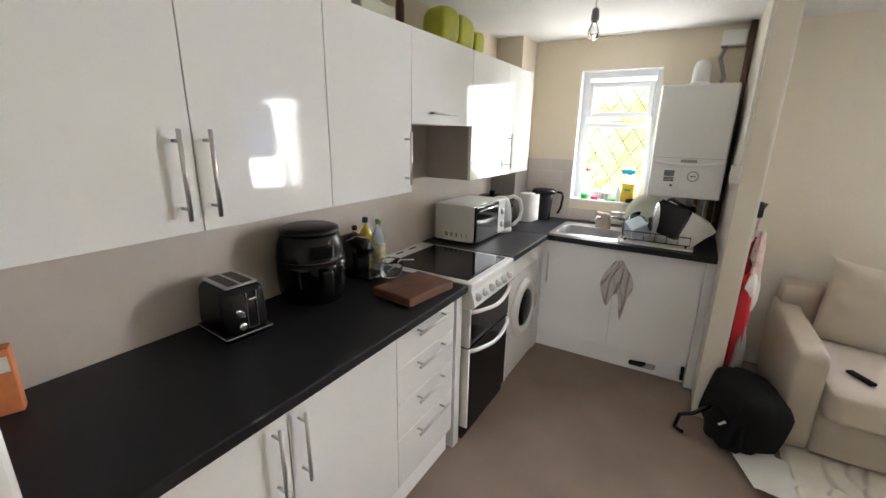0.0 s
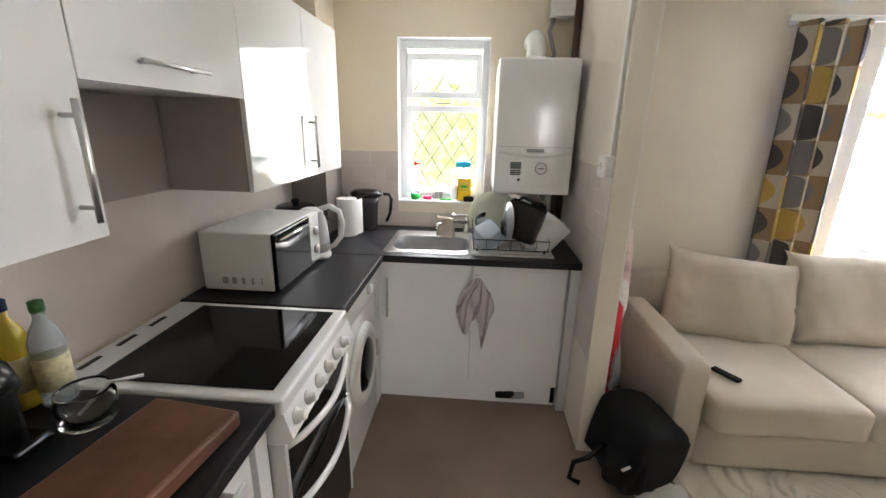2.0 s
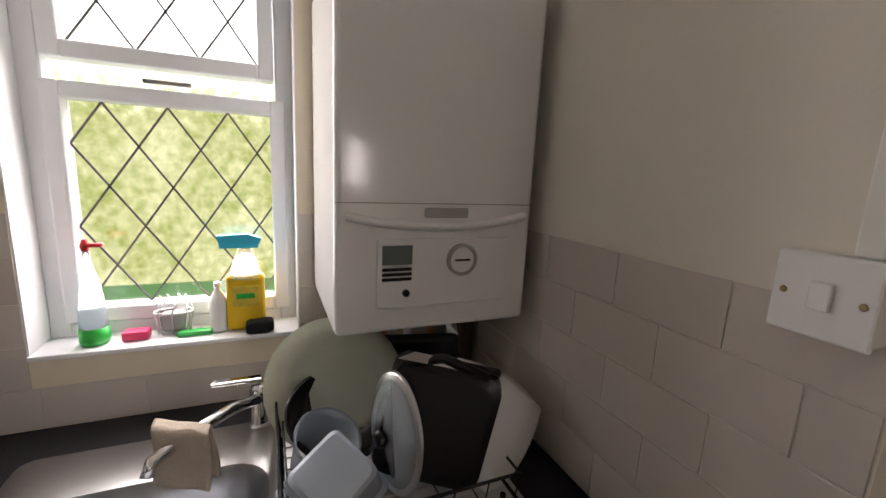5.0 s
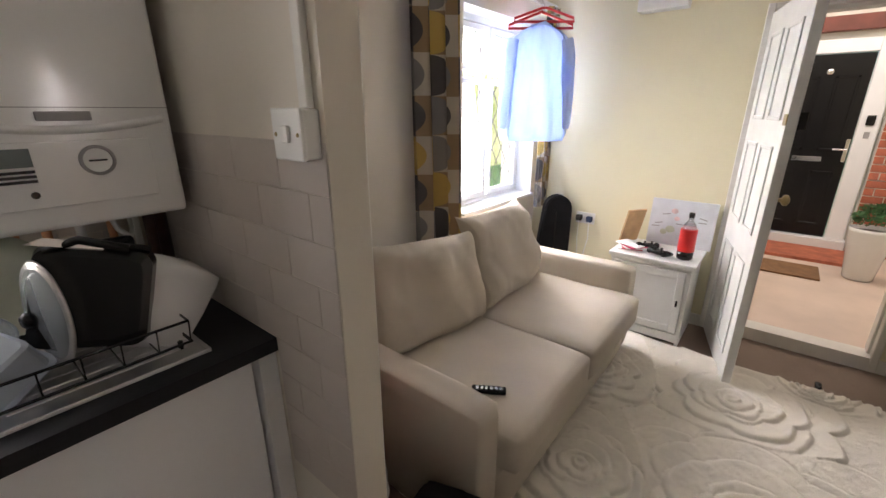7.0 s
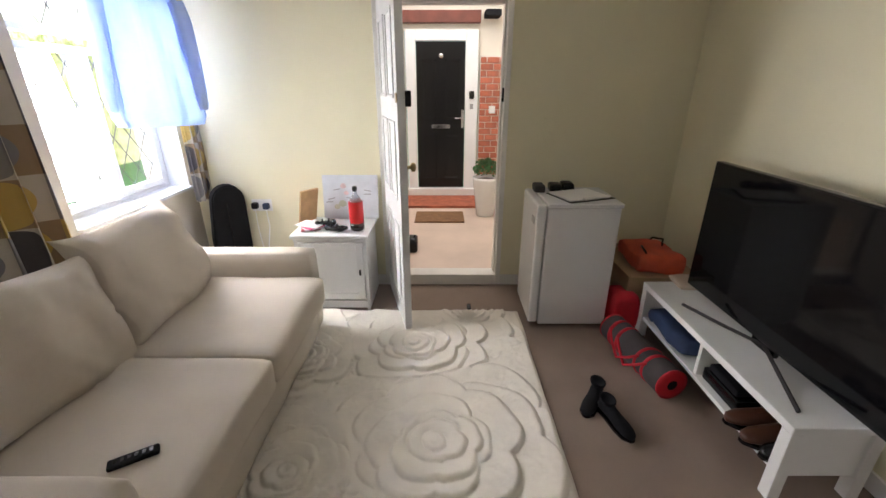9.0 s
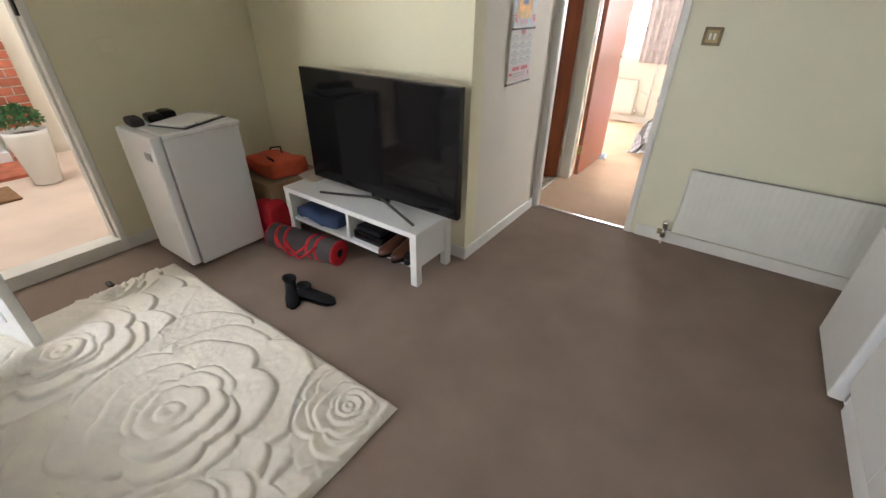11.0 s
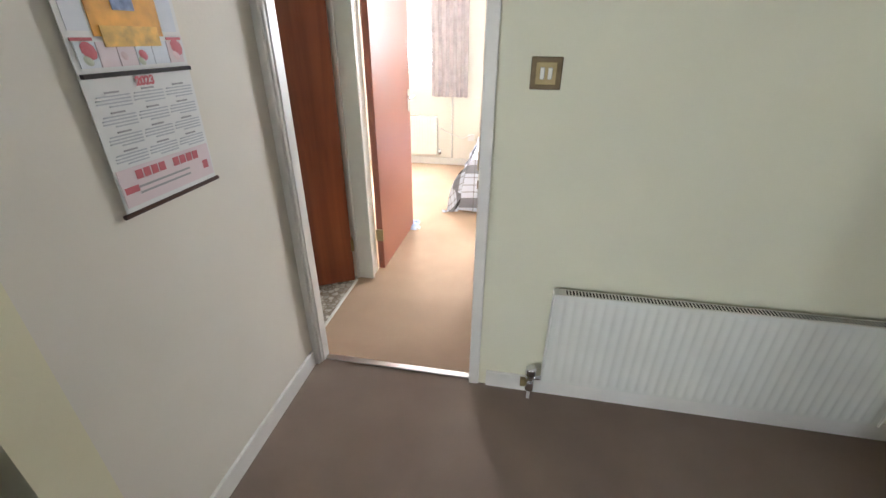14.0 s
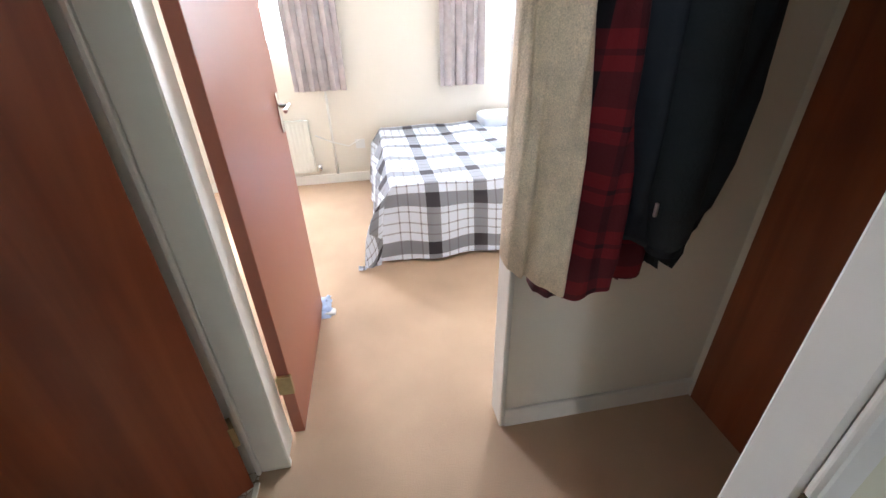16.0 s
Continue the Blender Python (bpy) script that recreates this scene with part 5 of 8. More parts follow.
part("roll", lathe([(0.02, 0.92), (0.06, 0.92), (0.06, 1.145), (0.02, 1.145)], (-1.06, 3.20, 0), 28), "paper", t, smooth=False)
part("loose_sheet", grid(lambda u, v: (-1.06 + 0.061 * math.cos(-1.2 + u * 1.2) + 0.02 * u, 3.20 + 0.061 * math.sin(-1.2 + u * 1.2) + 0.05 * u * u, 0.925 + 0.215 * v), 8, 6, thick=0.002), "paper", t)
part("stand", lathe([(0.07, 0.911), (0.07, 0.917), (0.006, 0.918), (0.006, 1.17), (0.012, 1.175)], (-1.06, 3.20, 0), 20), "chrome", t, smooth=False)
t = thing("jug", (-0.955, 3.38, 0.911), "dark smoked water filter jug with a black handle in the corner", "jug")
part("jug_body", lathe([(0.054, 0.911), (0.058, 0.925), (0.066, 1.08), (0.074, 1.14)], (-0.985, 3.38, 0), 24, sx=1.15), "smoke", t, "smoked plastic body", smooth=True)
part("lid", lathe([(0.088, 1.135), (0.088, 1.155), (0.07, 1.17), (0.01, 1.175)], (-0.985, 3.38, 0), 24, sx=1.15), "black", t, smooth=True)
part("handle", tube([(-0.87, 3.37, 1.15), (-0.83, 3.36, 1.15), (-0.815, 3.355, 1.12), (-0.825, 3.355, 1.03), (-0.85, 3.36, 0.975)], 0.010, 10), "black", t, "black open handle", smooth=True)

# on the sill
SZ = KW[2] + 0.012
t = thing("washing_up_bottle", (-0.69, 3.56, SZ), "clear washing-up bottle with green liquid and a red cap", "bottle")
part("bottle_body", lathe([(0.028, SZ + 0.04), (0.027, SZ + 0.09), (0.018, SZ + 0.16), (0.008, SZ + 0.20), (0.007, SZ + 0.23)], (-0.69, 3.56, 0), 20), "clearp", t, smooth=True)
part("liquid", lathe([(0.027, SZ + 0.001), (0.031, SZ + 0.01), (0.029, SZ + 0.042)], (-0.69, 3.56, 0), 20), "green", t, "bright green liquid", smooth=True)
part("cap", lathe([(0.008, SZ + 0.228), (0.010, SZ + 0.24), (0.005, SZ + 0.255)], (-0.69, 3.56, 0), 14), "red", t, smooth=True)
part("trigger", bx(-0.69, -0.655, 3.553, 3.567, SZ + 0.236, SZ + 0.246, 0.003, 1), "red", t)
solo("sponge", (-0.605, 3.56, SZ), bx(-0.635, -0.58, 3.545, 3.58, SZ + 0.001, SZ + 0.024, 0.004, 2), "pinkp", "small pink sponge on the window sill", "sponge")
t = thing("wire_holder", (-0.52, 3.58, SZ), "wire cutlery and scourer holder on the window sill", "holder")
for k in range(8):
    a = 2 * math.pi * k / 8
    part("wire", tube([(-0.53 + 0.035 * math.cos(a), 3.585 + 0.02 * math.sin(a), SZ + 0.002), (-0.53 + 0.045 * math.cos(a), 3.585 + 0.026 * math.sin(a), SZ + 0.06), (-0.53 + 0.03 * math.cos(a + 0.5), 3.585 + 0.018 * math.sin(a + 0.5), SZ + 0.10)], 0.0022, 6), "steel", t, smooth=True)
part("ring", tube([(-0.53 + 0.044 * math.cos(a * 0.5236), 3.585 + 0.026 * math.sin(a * 0.5236), SZ + 0.058) for a in range(13)], 0.003, 6), "steel", t, smooth=True)
part("scourer", cushion((-0.53, 3.585, SZ + 0.035), 0.06, 0.035, 0.05, n=6), "midgrey", t, "grey wire wool", smooth=True)
solo("green_brush", (-0.475, 3.55, SZ), bx(-0.52, -0.44, 3.54, 3.565, SZ + 0.001, SZ + 0.014, 0.004, 2), "green", "small green scrubbing pad on the window sill", "scrubbing pad")
bottle(-0.425, 3.565, SZ, 0.021, 0.135, "white", "white", "small white pump bottle on the window sill")
t = thing("spray_bottle", (-0.355, 3.57, SZ), "yellow kitchen cleaner spray bottle with a cyan trigger", "spray bottle")
part("liquid_body", bx(-0.405, -0.31, 3.545, 3.595, SZ + 0.001, SZ + 0.155, 0.014, 3), "yellowp", t, "yellow liquid body")
part("shoulder", taper([(-0.357, 3.57, SZ + 0.145, 0.040), (-0.357, 3.57, SZ + 0.19, 0.028), (-0.357, 3.57, SZ + 0.225, 0.014)], 16), "clearp", t, smooth=True)
part("sticker", bx(-0.39, -0.325, 3.5425, 3.546, SZ + 0.07, SZ + 0.125, 0.001, 1), "label", t, "printed sticker with unreadable text")
part("sticker_bar", bx(-0.38, -0.335, 3.5405, 3.543, SZ + 0.092, SZ + 0.106), "green", t)
part("trigger_head", prism([(-0.415, SZ + 0.225), (-0.325, SZ + 0.225), (-0.315, SZ + 0.25), (-0.35, SZ + 0.262), (-0.42, SZ + 0.258)], 3.558, 3.582, "y"), "bluep", t, "cyan trigger head")
solo("scourer", (-0.335, 3.54, SZ), cushion((-0.325, 3.53, SZ + 0.018), 0.07, 0.045, 0.034, n=6, wrinkle=0.006), "blackmat", "dark wire scourer on the window sill", "scourer", smooth=True)

# dish rack and dishes
RX0, RX1, RY0, RY1 = -0.28, 0.125, 2.94, 3.32
t = thing("dish_rack", (-0.05, 3.15, 0.92), "black wire dish rack on the drainer full of washing-up", "dish rack")
for z in (0.935, 0.99):
    part("rail", tube([(RX0, RY0, z), (RX1, RY0, z), (RX1, RY1, z), (RX0, RY1, z), (RX0, RY0, z)], 0.0035, 6), "black", t)
for k in range(7):
    x = RX0 + (RX1 - RX0) * k / 6
    part("wire", tube([(x, RY0 - 0.004, 0.99), (x, RY0 + 0.01, 0.93), (x, RY1 - 0.01, 0.93), (x, RY1 + 0.004, 0.99)], 0.0018, 6), "black", t)
for k in range(10):
    y = RY0 + 0.02 + 0.035 * k
    part("wire", tube([(RX0 - 0.012, y, 1.03), (RX0, y, 0.93), (RX0 + 0.03, y, 0.93)], 0.0018, 6), "black", t)
part("rail", tube([(RX0 - 0.012, RY0, 1.03), (RX0 - 0.012, RY1, 1.03)], 0.003, 6), "black", t)
for x in (RX0 + 0.02, RX1 - 0.02):
    for y in (RY0 + 0.02, RY1 - 0.02):
        part("foot", cyl((x, y, 0.9146), (x, y, 0.935), 0.006, n=8), "black", t)


def dish(name, c, axis, prof, mat, label, cat, sx=1.0, parts_=()):
    t = thing(name, c, label, cat)
    part("shell", lathe(prof, c, 32, axis=axis, sx=sx), mat, t, smooth=True)
    for nm, bm, mt in parts_:
        part(nm, bm, mt, t, smooth=True)
    return t


dish("serving_plate", (-0.165, 3.26, 1.055), (-0.22, -1, 0.28), [(0.05, 0.0), (0.095, 0.004), (0.102, 0.012), (0.150, 0.020), (0.152, 0.023), (0.100, 0.017), (0.093, 0.009), (0.045, 0.006)], "sagep", "large pale sage plate standing in the dish rack", "plate")
dish("colander", (-0.17, 3.20, 1.00), (0.1, -0.5, 1), [(0.03, -0.04), (0.07, -0.03), (0.095, 0.0), (0.105, 0.03), (0.112, 0.032), (0.10, 0.028), (0.09, 0.002), (0.065, -0.024), (0.02, -0.033)], "black", "black plastic colander in the dish rack", "colander")
t = thing("plastic_tub", (-0.2, 3.04, 0.94), "translucent square plastic food tub turned over in the rack", "food tub")
m_ = Matrix.Translation((-0.205, 3.02, 1.00)) @ Euler((radians(28), radians(-24), radians(28))).to_matrix().to_4x4()
bm = bmesh.new()
ls = [rrect(bm, 0, 0, h, h, r, z, 3) for h, r, z in ((0.075, 0.018, -0.045), (0.075, 0.018, -0.040), (0.066, 0.016, -0.038), (0.055, 0.014, 0.045), (0.048, 0.012, 0.05))]
for a, b in zip(ls, ls[1:]):
    bridge(bm, a, b)
bm.faces.new(ls[-1])
bmesh.ops.transform(bm, matrix=m_, verts=bm.verts[:])
part("tub", bm, "icep", t, "frosted plastic tub", smooth=False)
t = thing("plastic_tub", (-0.22, 3.10, 0.94), "round translucent plastic tub behind the square one", "food tub")
part("tub", lathe([(0.045, -0.05), (0.06, 0.04), (0.065, 0.045), (0.060, 0.043), (0.043, -0.045)], (-0.215, 3.11, 1.0), 24, axis=(0.3, -0.5, 1)), "clearp", t, smooth=True)
t = thing("pan_lid", (-0.09, 3.10, 0.96), "tall oval glass pan lid with a steel rim standing upright", "pan lid")
ml = Matrix.Translation((-0.095, 3.02, 1.07)) @ Matrix.Rotation(radians(16), 4, "Z") @ Matrix.Rotation(radians(-88), 4, "Y") @ Matrix.Rotation(radians(90), 4, "Z")
for nm, pf, mt in (("glass", [(0.080, 0.0), (0.06, 0.014), (0.02, 0.022), (0.002, 0.023)], "clearp"), ("rim", [(0.080, -0.004), (0.085, 0.0), (0.081, 0.005)], "steel"), ("knob", [(0.012, 0.02), (0.018, 0.034), (0.012, 0.042)], "black")):
    bm = lathe(pf, (0, 0, 0), 32, sy=1.38 if nm != "knob" else 1.0)
    bmesh.ops.transform(bm, matrix=ml, verts=bm.verts[:])
    part(nm, bm, mt, t, smooth=True)
t = thing("square_pan", (-0.02, 3.14, 0.94), "black square griddle pan standing on edge in the rack", "pan")
m_ = Matrix.Translation((-0.022, 3.0, 1.085)) @ Euler((radians(-100), radians(14), radians(-20))).to_matrix().to_4x4()
bm = bmesh.new()
ls = [rrect(bm, 0, 0, h, h * 1.05, r, z, 4) for h, r, z in ((0.085, 0.03, -0.012), (0.10, 0.03, -0.008), (0.106, 0.03, 0.03), (0.102, 0.03, 0.03), (0.095, 0.028, -0.003), (0.08, 0.02, -0.005))]
for a, b in zip(ls, ls[1:]):
    bridge(bm, a, b)
bm.faces.new(ls[-1])
bm.faces.new(ls[0][::-1])
bmesh.ops.transform(bm, matrix=m_, verts=bm.verts[:])
part("pan_body", bm, "black", t, smooth=False)
part("handle", tube([(-0.07, 3.03, 1.20), (-0.02, 2.99, 1.218), (0.05, 2.95, 1.19)], 0.009, 10), "black", t, smooth=True)
t = thing("baking_tin", (0.02, 3.2, 0.94), "black roasting tin standing behind the pan", "roasting tin")
m_ = Matrix.Translation((0.03, 3.25, 1.06)) @ Euler((radians(80), 0, radians(-12))).to_matrix().to_4x4()
part("tin", bx(-0.10, 0.10, -0.12, 0.09, -0.018, 0.018, 0.016, 3, m=m_), "black", t)
t = thing("square_bowl", (0.1, 3.09, 0.93), "large white square porcelain bowl with pointed corners tipped in the rack", "bowl")
m_ = Matrix.Translation((0.098, 3.09, 1.02)) @ Vector((0.45, 0.50, -0.66)).to_track_quat("Z", "Y").to_matrix().to_4x4() @ Matrix.Rotation(radians(20), 4, "Z") @ Matrix.Scale(1.1, 4)
bm = bmesh.new()


def bowl_loop(h, z, pk):
    out = []
    for q in range(32):
        a = 2 * math.pi * q / 32
        k = max(abs(math.cos(a)), abs(math.sin(a)))
        r = h / (k ** 0.55)
        corner = abs(math.sin(2 * a)) ** 4
        out.append(bm.verts.new((r * math.cos(a), r * math.sin(a), z + pk * corner)))
    return out


ls = [bowl_loop(h, z, p) for h, z, p in ((0.020, -0.082, 0), (0.045, -0.080, 0), (0.070, -0.066, 0), (0.090, -0.040, 0.0), (0.103, -0.005, 0.006), (0.114, 0.030, 0.020), (0.115, 0.033, 0.020), (0.110, 0.031, 0.020), (0.098, -0.004, 0.006), (0.085, -0.036, 0), (0.060, -0.064, 0), (0.03, -0.074, 0))]
for a, b in zip(ls, ls[1:]):
    bridge(bm, a, b)
bm.faces.new(ls[-1])
bm.faces.new(ls[0][::-1])
bmesh.ops.transform(bm, matrix=m_, verts=bm.verts[:])
part("bowl", bm, "enamel", t, smooth=True)
t = thing("knife", (-0.02, 3.05, 1.1), "kitchen knife with dark handle resting over the dishes", "knife")
part("blade", prism([(-0.10, 1.225), (0.02, 1.185), (0.02, 1.202), (-0.07, 1.232)], 3.0, 3.002, "y"), "steel", t)
part("handle", tube([(0.02, 3.001, 1.193), (0.10, 3.001, 1.165)], 0.009, 8), "black", t, smooth=True)

# above the wall cabinets
for k, (y, h, w) in enumerate(((2.02, 0.19, 0.085), (2.20, 0.18, 0.08), (2.36, 0.14, 0.06))):
    bm = cushion((-1.19, y, UZ1 + h / 2), 0.13, w * 2, h, n=8, wrinkle=0.02, seed=k * 3.0)
    solo("carrier_bag", (-1.19, y, UZ1), bm, "lime", "lime green carrier bag stuffed on top of the wall cabinets", "bag", smooth=True)
t = bottle(-1.15, 1.60, UZ1, 0.02, 0.16, "brownleather", "black", "brown bottle on top of the wall cabinets")
solo("folded_box", (-1.2, 1.42, UZ1), bx(-1.30, -1.11, 1.30, 1.50, UZ1 + 0.001, UZ1 + 0.06, 0.004, 1), "sagep", "pale green storage box on top of the wall cabinets", "box")
solo("folded_box", (-1.2, 1.15, UZ1), bx(-1.33, -1.12, 1.05, 1.26, UZ1 + 0.001, UZ1 + 0.035, 0.003, 1), "paper", "flat white box on top of the wall cabinets", "box")

# pendant
t = thing("pendant_lamp", (-0.48, 2.37, CH), "bare light bulb hanging from a white flex in the kitchen", "ceiling lamp")
part("rose", lathe([(0.045, CH - 0.001), (0.042, CH - 0.02), (0.01, CH - 0.025)], (-0.48, 2.37, 0), 20), "white", t, smooth=True)
part("flex", cyl((-0.48, 2.37, 2.23), (-0.48, 2.37, CH - 0.02), 0.004, n=8), "white", t)
part("holder", lathe([(0.012, 2.235), (0.018, 2.225), (0.020, 2.18), (0.016, 2.175)], (-0.48, 2.37, 0), 16), "midgrey", t, smooth=True)
part("bulb", lathe([(0.013, 2.178), (0.016, 2.16), (0.028, 2.135), (0.030, 2.115), (0.022, 2.094), (0.004, 2.086)], (-0.48, 2.37, 0), 20), "glass", t, "clear glass bulb", smooth=True)
part("cap", lathe([(0.012, 2.178), (0.012, 2.165)], (-0.48, 2.37, 0), 12), "steel", t)


# ---- living room ----
def sofa():
    t = thing("sofa", (1.53, 2.95, 0), "two-seat beige linen sofa with loose cushions under the window", "sofa")
    part("base", soft_box(0.80, 2.26, 2.45, 3.38, 0.05, 0.28, 0.02), "sofa", t, "upholstered base", smooth=True)
    part("arm", soft_box(0.66, 0.805, 2.455, 3.40, 0.045, 0.585, 0.030), "sofa", t, "boxy upholstered arm", smooth=True)
    part("arm", soft_box(2.255, 2.40, 2.46, 3.40, 0.045, 0.575, 0.030), "sofa", t, "boxy upholstered arm", smooth=True)
    part("backrest", soft_box(0.69, 2.37, 3.22, 3.42, 0.05, 0.72, 0.035), "sofa", t, "upholstered backrest", smooth=True)
    part("seat_cushion", soft_box(0.808, 1.475, 2.385, 3.16, 0.275, 0.445, 0.035, sag=0.012, cuts=14, seed=1), "sofa", t, "thick seat cushion", smooth=True)
    part("seat_cushion", soft_box(1.480, 2.252, 2.385, 3.16, 0.275, 0.445, 0.035, sag=0.012, cuts=14, seed=5), "sofa", t, "thick seat cushion", smooth=True)
    r1 = Euler((radians(72), 0, radians(-3))).to_matrix() @ Matrix.Rotation(radians(-6), 3, "Z")
    part("back_cushion", cushion((1.20, 3.10, 0.655), 0.72, 0.50, 0.20, r1, n=26, pinch=0.95, wrinkle=0.04, seed=2, ears=True), "sofa", t, "plump back cushion", smooth=True)
    r2 = Euler((radians(70), radians(-3), radians(4))).to_matrix() @ Matrix.Rotation(radians(-4), 3, "Z")
    part("back_cushion", cushion((1.87, 3.10, 0.675), 0.68, 0.53, 0.22, r2, n=26, pinch=0.95, wrinkle=0.045, seed=8, ears=True), "sofa", t, "plump back cushion with a dented top", smooth=True)
    for x in (0.74, 2.32):
        for y in (2.54, 3.34):
            part("foot", cyl((x, y, 0.001), (x, y, 0.06), 0.018, n=12), "black", t)


sofa()
m_ = Matrix.Translation((0.955, 2.60, 0.4525)) @ Matrix.Rotation(radians(-58), 4, "Z")
t = thing("remote_control", (0.925, 2.56, 0.447), "black television remote control on the sofa seat", "remote control")
part("case", bx(-0.065, 0.065, -0.019, 0.019, 0.0, 0.016, 0.006, 2, m=m_), "blackmat", t)
for k in range(6):
    part("button", bx(-0.05 + k * 0.018, -0.040 + k * 0.018, -0.008, 0.008, 0.016, 0.0175, m=m_), "black", t)

# carved rug
ROSES = [(1.43, 1.72, 0.52), (2.19, 1.86, 0.38), (1.28, 2.33, 0.36), (0.98, 1.95, 0.28), (2.05, 2.50, 0.30), (0.86, 1.28, 0.24), (2.56, 1.52, 0.15)]


RINGS = (0.05, 0.105, 0.165, 0.235, 0.32, 0.42, 0.53, 0.66, 0.80)


def petal_edge(i, k, a):
    """Scalloped outer edge of petal ring k of rose i."""
    n = (1, 3, 4, 5, 6, 6, 7, 8, 9)[k]
    ph = i * 1.3 + k * 2.1
    lobe = abs(math.cos((a + ph) * n / 2 + 0.7 * math.sin(a + k + i))) ** 0.6
    w = 0.10 * math.sin(a + ph) + 0.05 * math.sin(2 * a + 2.3 * ph) + 0.02 * math.sin(9 * a + ph)
    return RINGS[k] * (0.90 + 0.17 * lobe + w)


def rug_height(x, y):
    best, pick = 9e9, None
    for i, (cx_, cy_, rr) in enumerate(ROSES):
        r = math.hypot(x - cx_, y - cy_)
        if r / rr < best:
            best, pick = r / rr, (i, r, math.atan2(y - cy_, x - cx_), rr)
    i, r, a, rr = pick
    r = r * 0.44 / rr
    inner = 0.0
    for k in range(len(RINGS)):
        outer = petal_edge(i, k, a)
        if r < outer:
            f = (r - inner) / max(0.004, outer - inner)
            edge = min(1.0, (outer - r) / 0.03)
            return 0.006 + (0.012 + 0.024 * max(0.0, f) ** 0.9) * math.sin(edge * math.pi / 2) ** 0.6
        inner = max(inner, outer)
    return 0.012


def rug():
    x0, x1, y0, y1 = 0.70, 2.59, 1.16, 2.85
    nu, nv = 330, 296
    bm = bmesh.new()
    vs = [[None] * (nv + 1) for _ in range(nu + 1)]
    for i in range(nu + 1):
        for j in range(nv + 1):
            x, y = x0 + (x1 - x0) * i / nu, y0 + (y1 - y0) * j / nv
            e = min(i, nu - i, j, nv - j) / 4
            z = rug_height(x, y) * min(1, 0.35 + 0.65 * e) + 0.002 * noise.noise(Vector((x * 40, y * 40, 0)))
            wob = 0.006 * noise.noise(Vector((x * 4, y * 4, 3)))
            vs[i][j] = bm.verts.new((x + wob, y + wob, z if e > 0 else 0.002))
    for i in range(nu):
        for j in range(nv):
            bm.faces.new((vs[i][j], vs[i + 1][j], vs[i + 1][j + 1], vs[i][j + 1]))
    solo("rug", (1.6, 2.0, 0.001), bm, "rug", "cream thick-pile rug with carved rose pattern in front of the sofa", "rug", smooth=True)


rug()


def curtain(name, x0, x1, y, z0, z1, folds, label, mat="curtain", wu=0.9, amp=0.028, lean=0.0, parent=None):
    def f(u, v):
        a = folds * 2 * math.pi * u
        return (x0 + (x1 - x0) * u + 0.012 * math.sin(a * 2 + 1) + lean * (1 - v), y + amp * math.sin(a + 0.3 * math.sin(3 * v)) * (1.0 - 0.25 * v), z0 + (z1 - z0) * v)
    ob = grid_uv(name, f, folds * 12, 20, wu, z1 - z0, mat, None, "", 0.0)
    return tagged(ob, label, "curtain")


curtain("curtain", 1.42, 1.79, 3.39, 0.74, 2.17, 3, "full-length curtain with yellow, grey and brown geometric print beside the window", wu=0.72, lean=0.03, amp=0.045)
curtain("curtain", 2.86, 3.01, 3.39, 0.72, 2.17, 3, "gathered geometric print curtain in the corner by the shirt", wu=0.5)
t = thing("curtain_rail", (2.2, 3.42, 2.18), "white curtain rail above the living room window", "curtain rail")
part("rail", bx(1.38, 3.02, 3.405, 3.425, 2.165, 2.195, 0.003, 2), "white", t)
for x in (1.45, 2.2, 2.95):
    part("bracket", bx(x - 0.012, x + 0.012, 3.425, LN, 2.16, 2.20, 0.003, 1), "white", t)


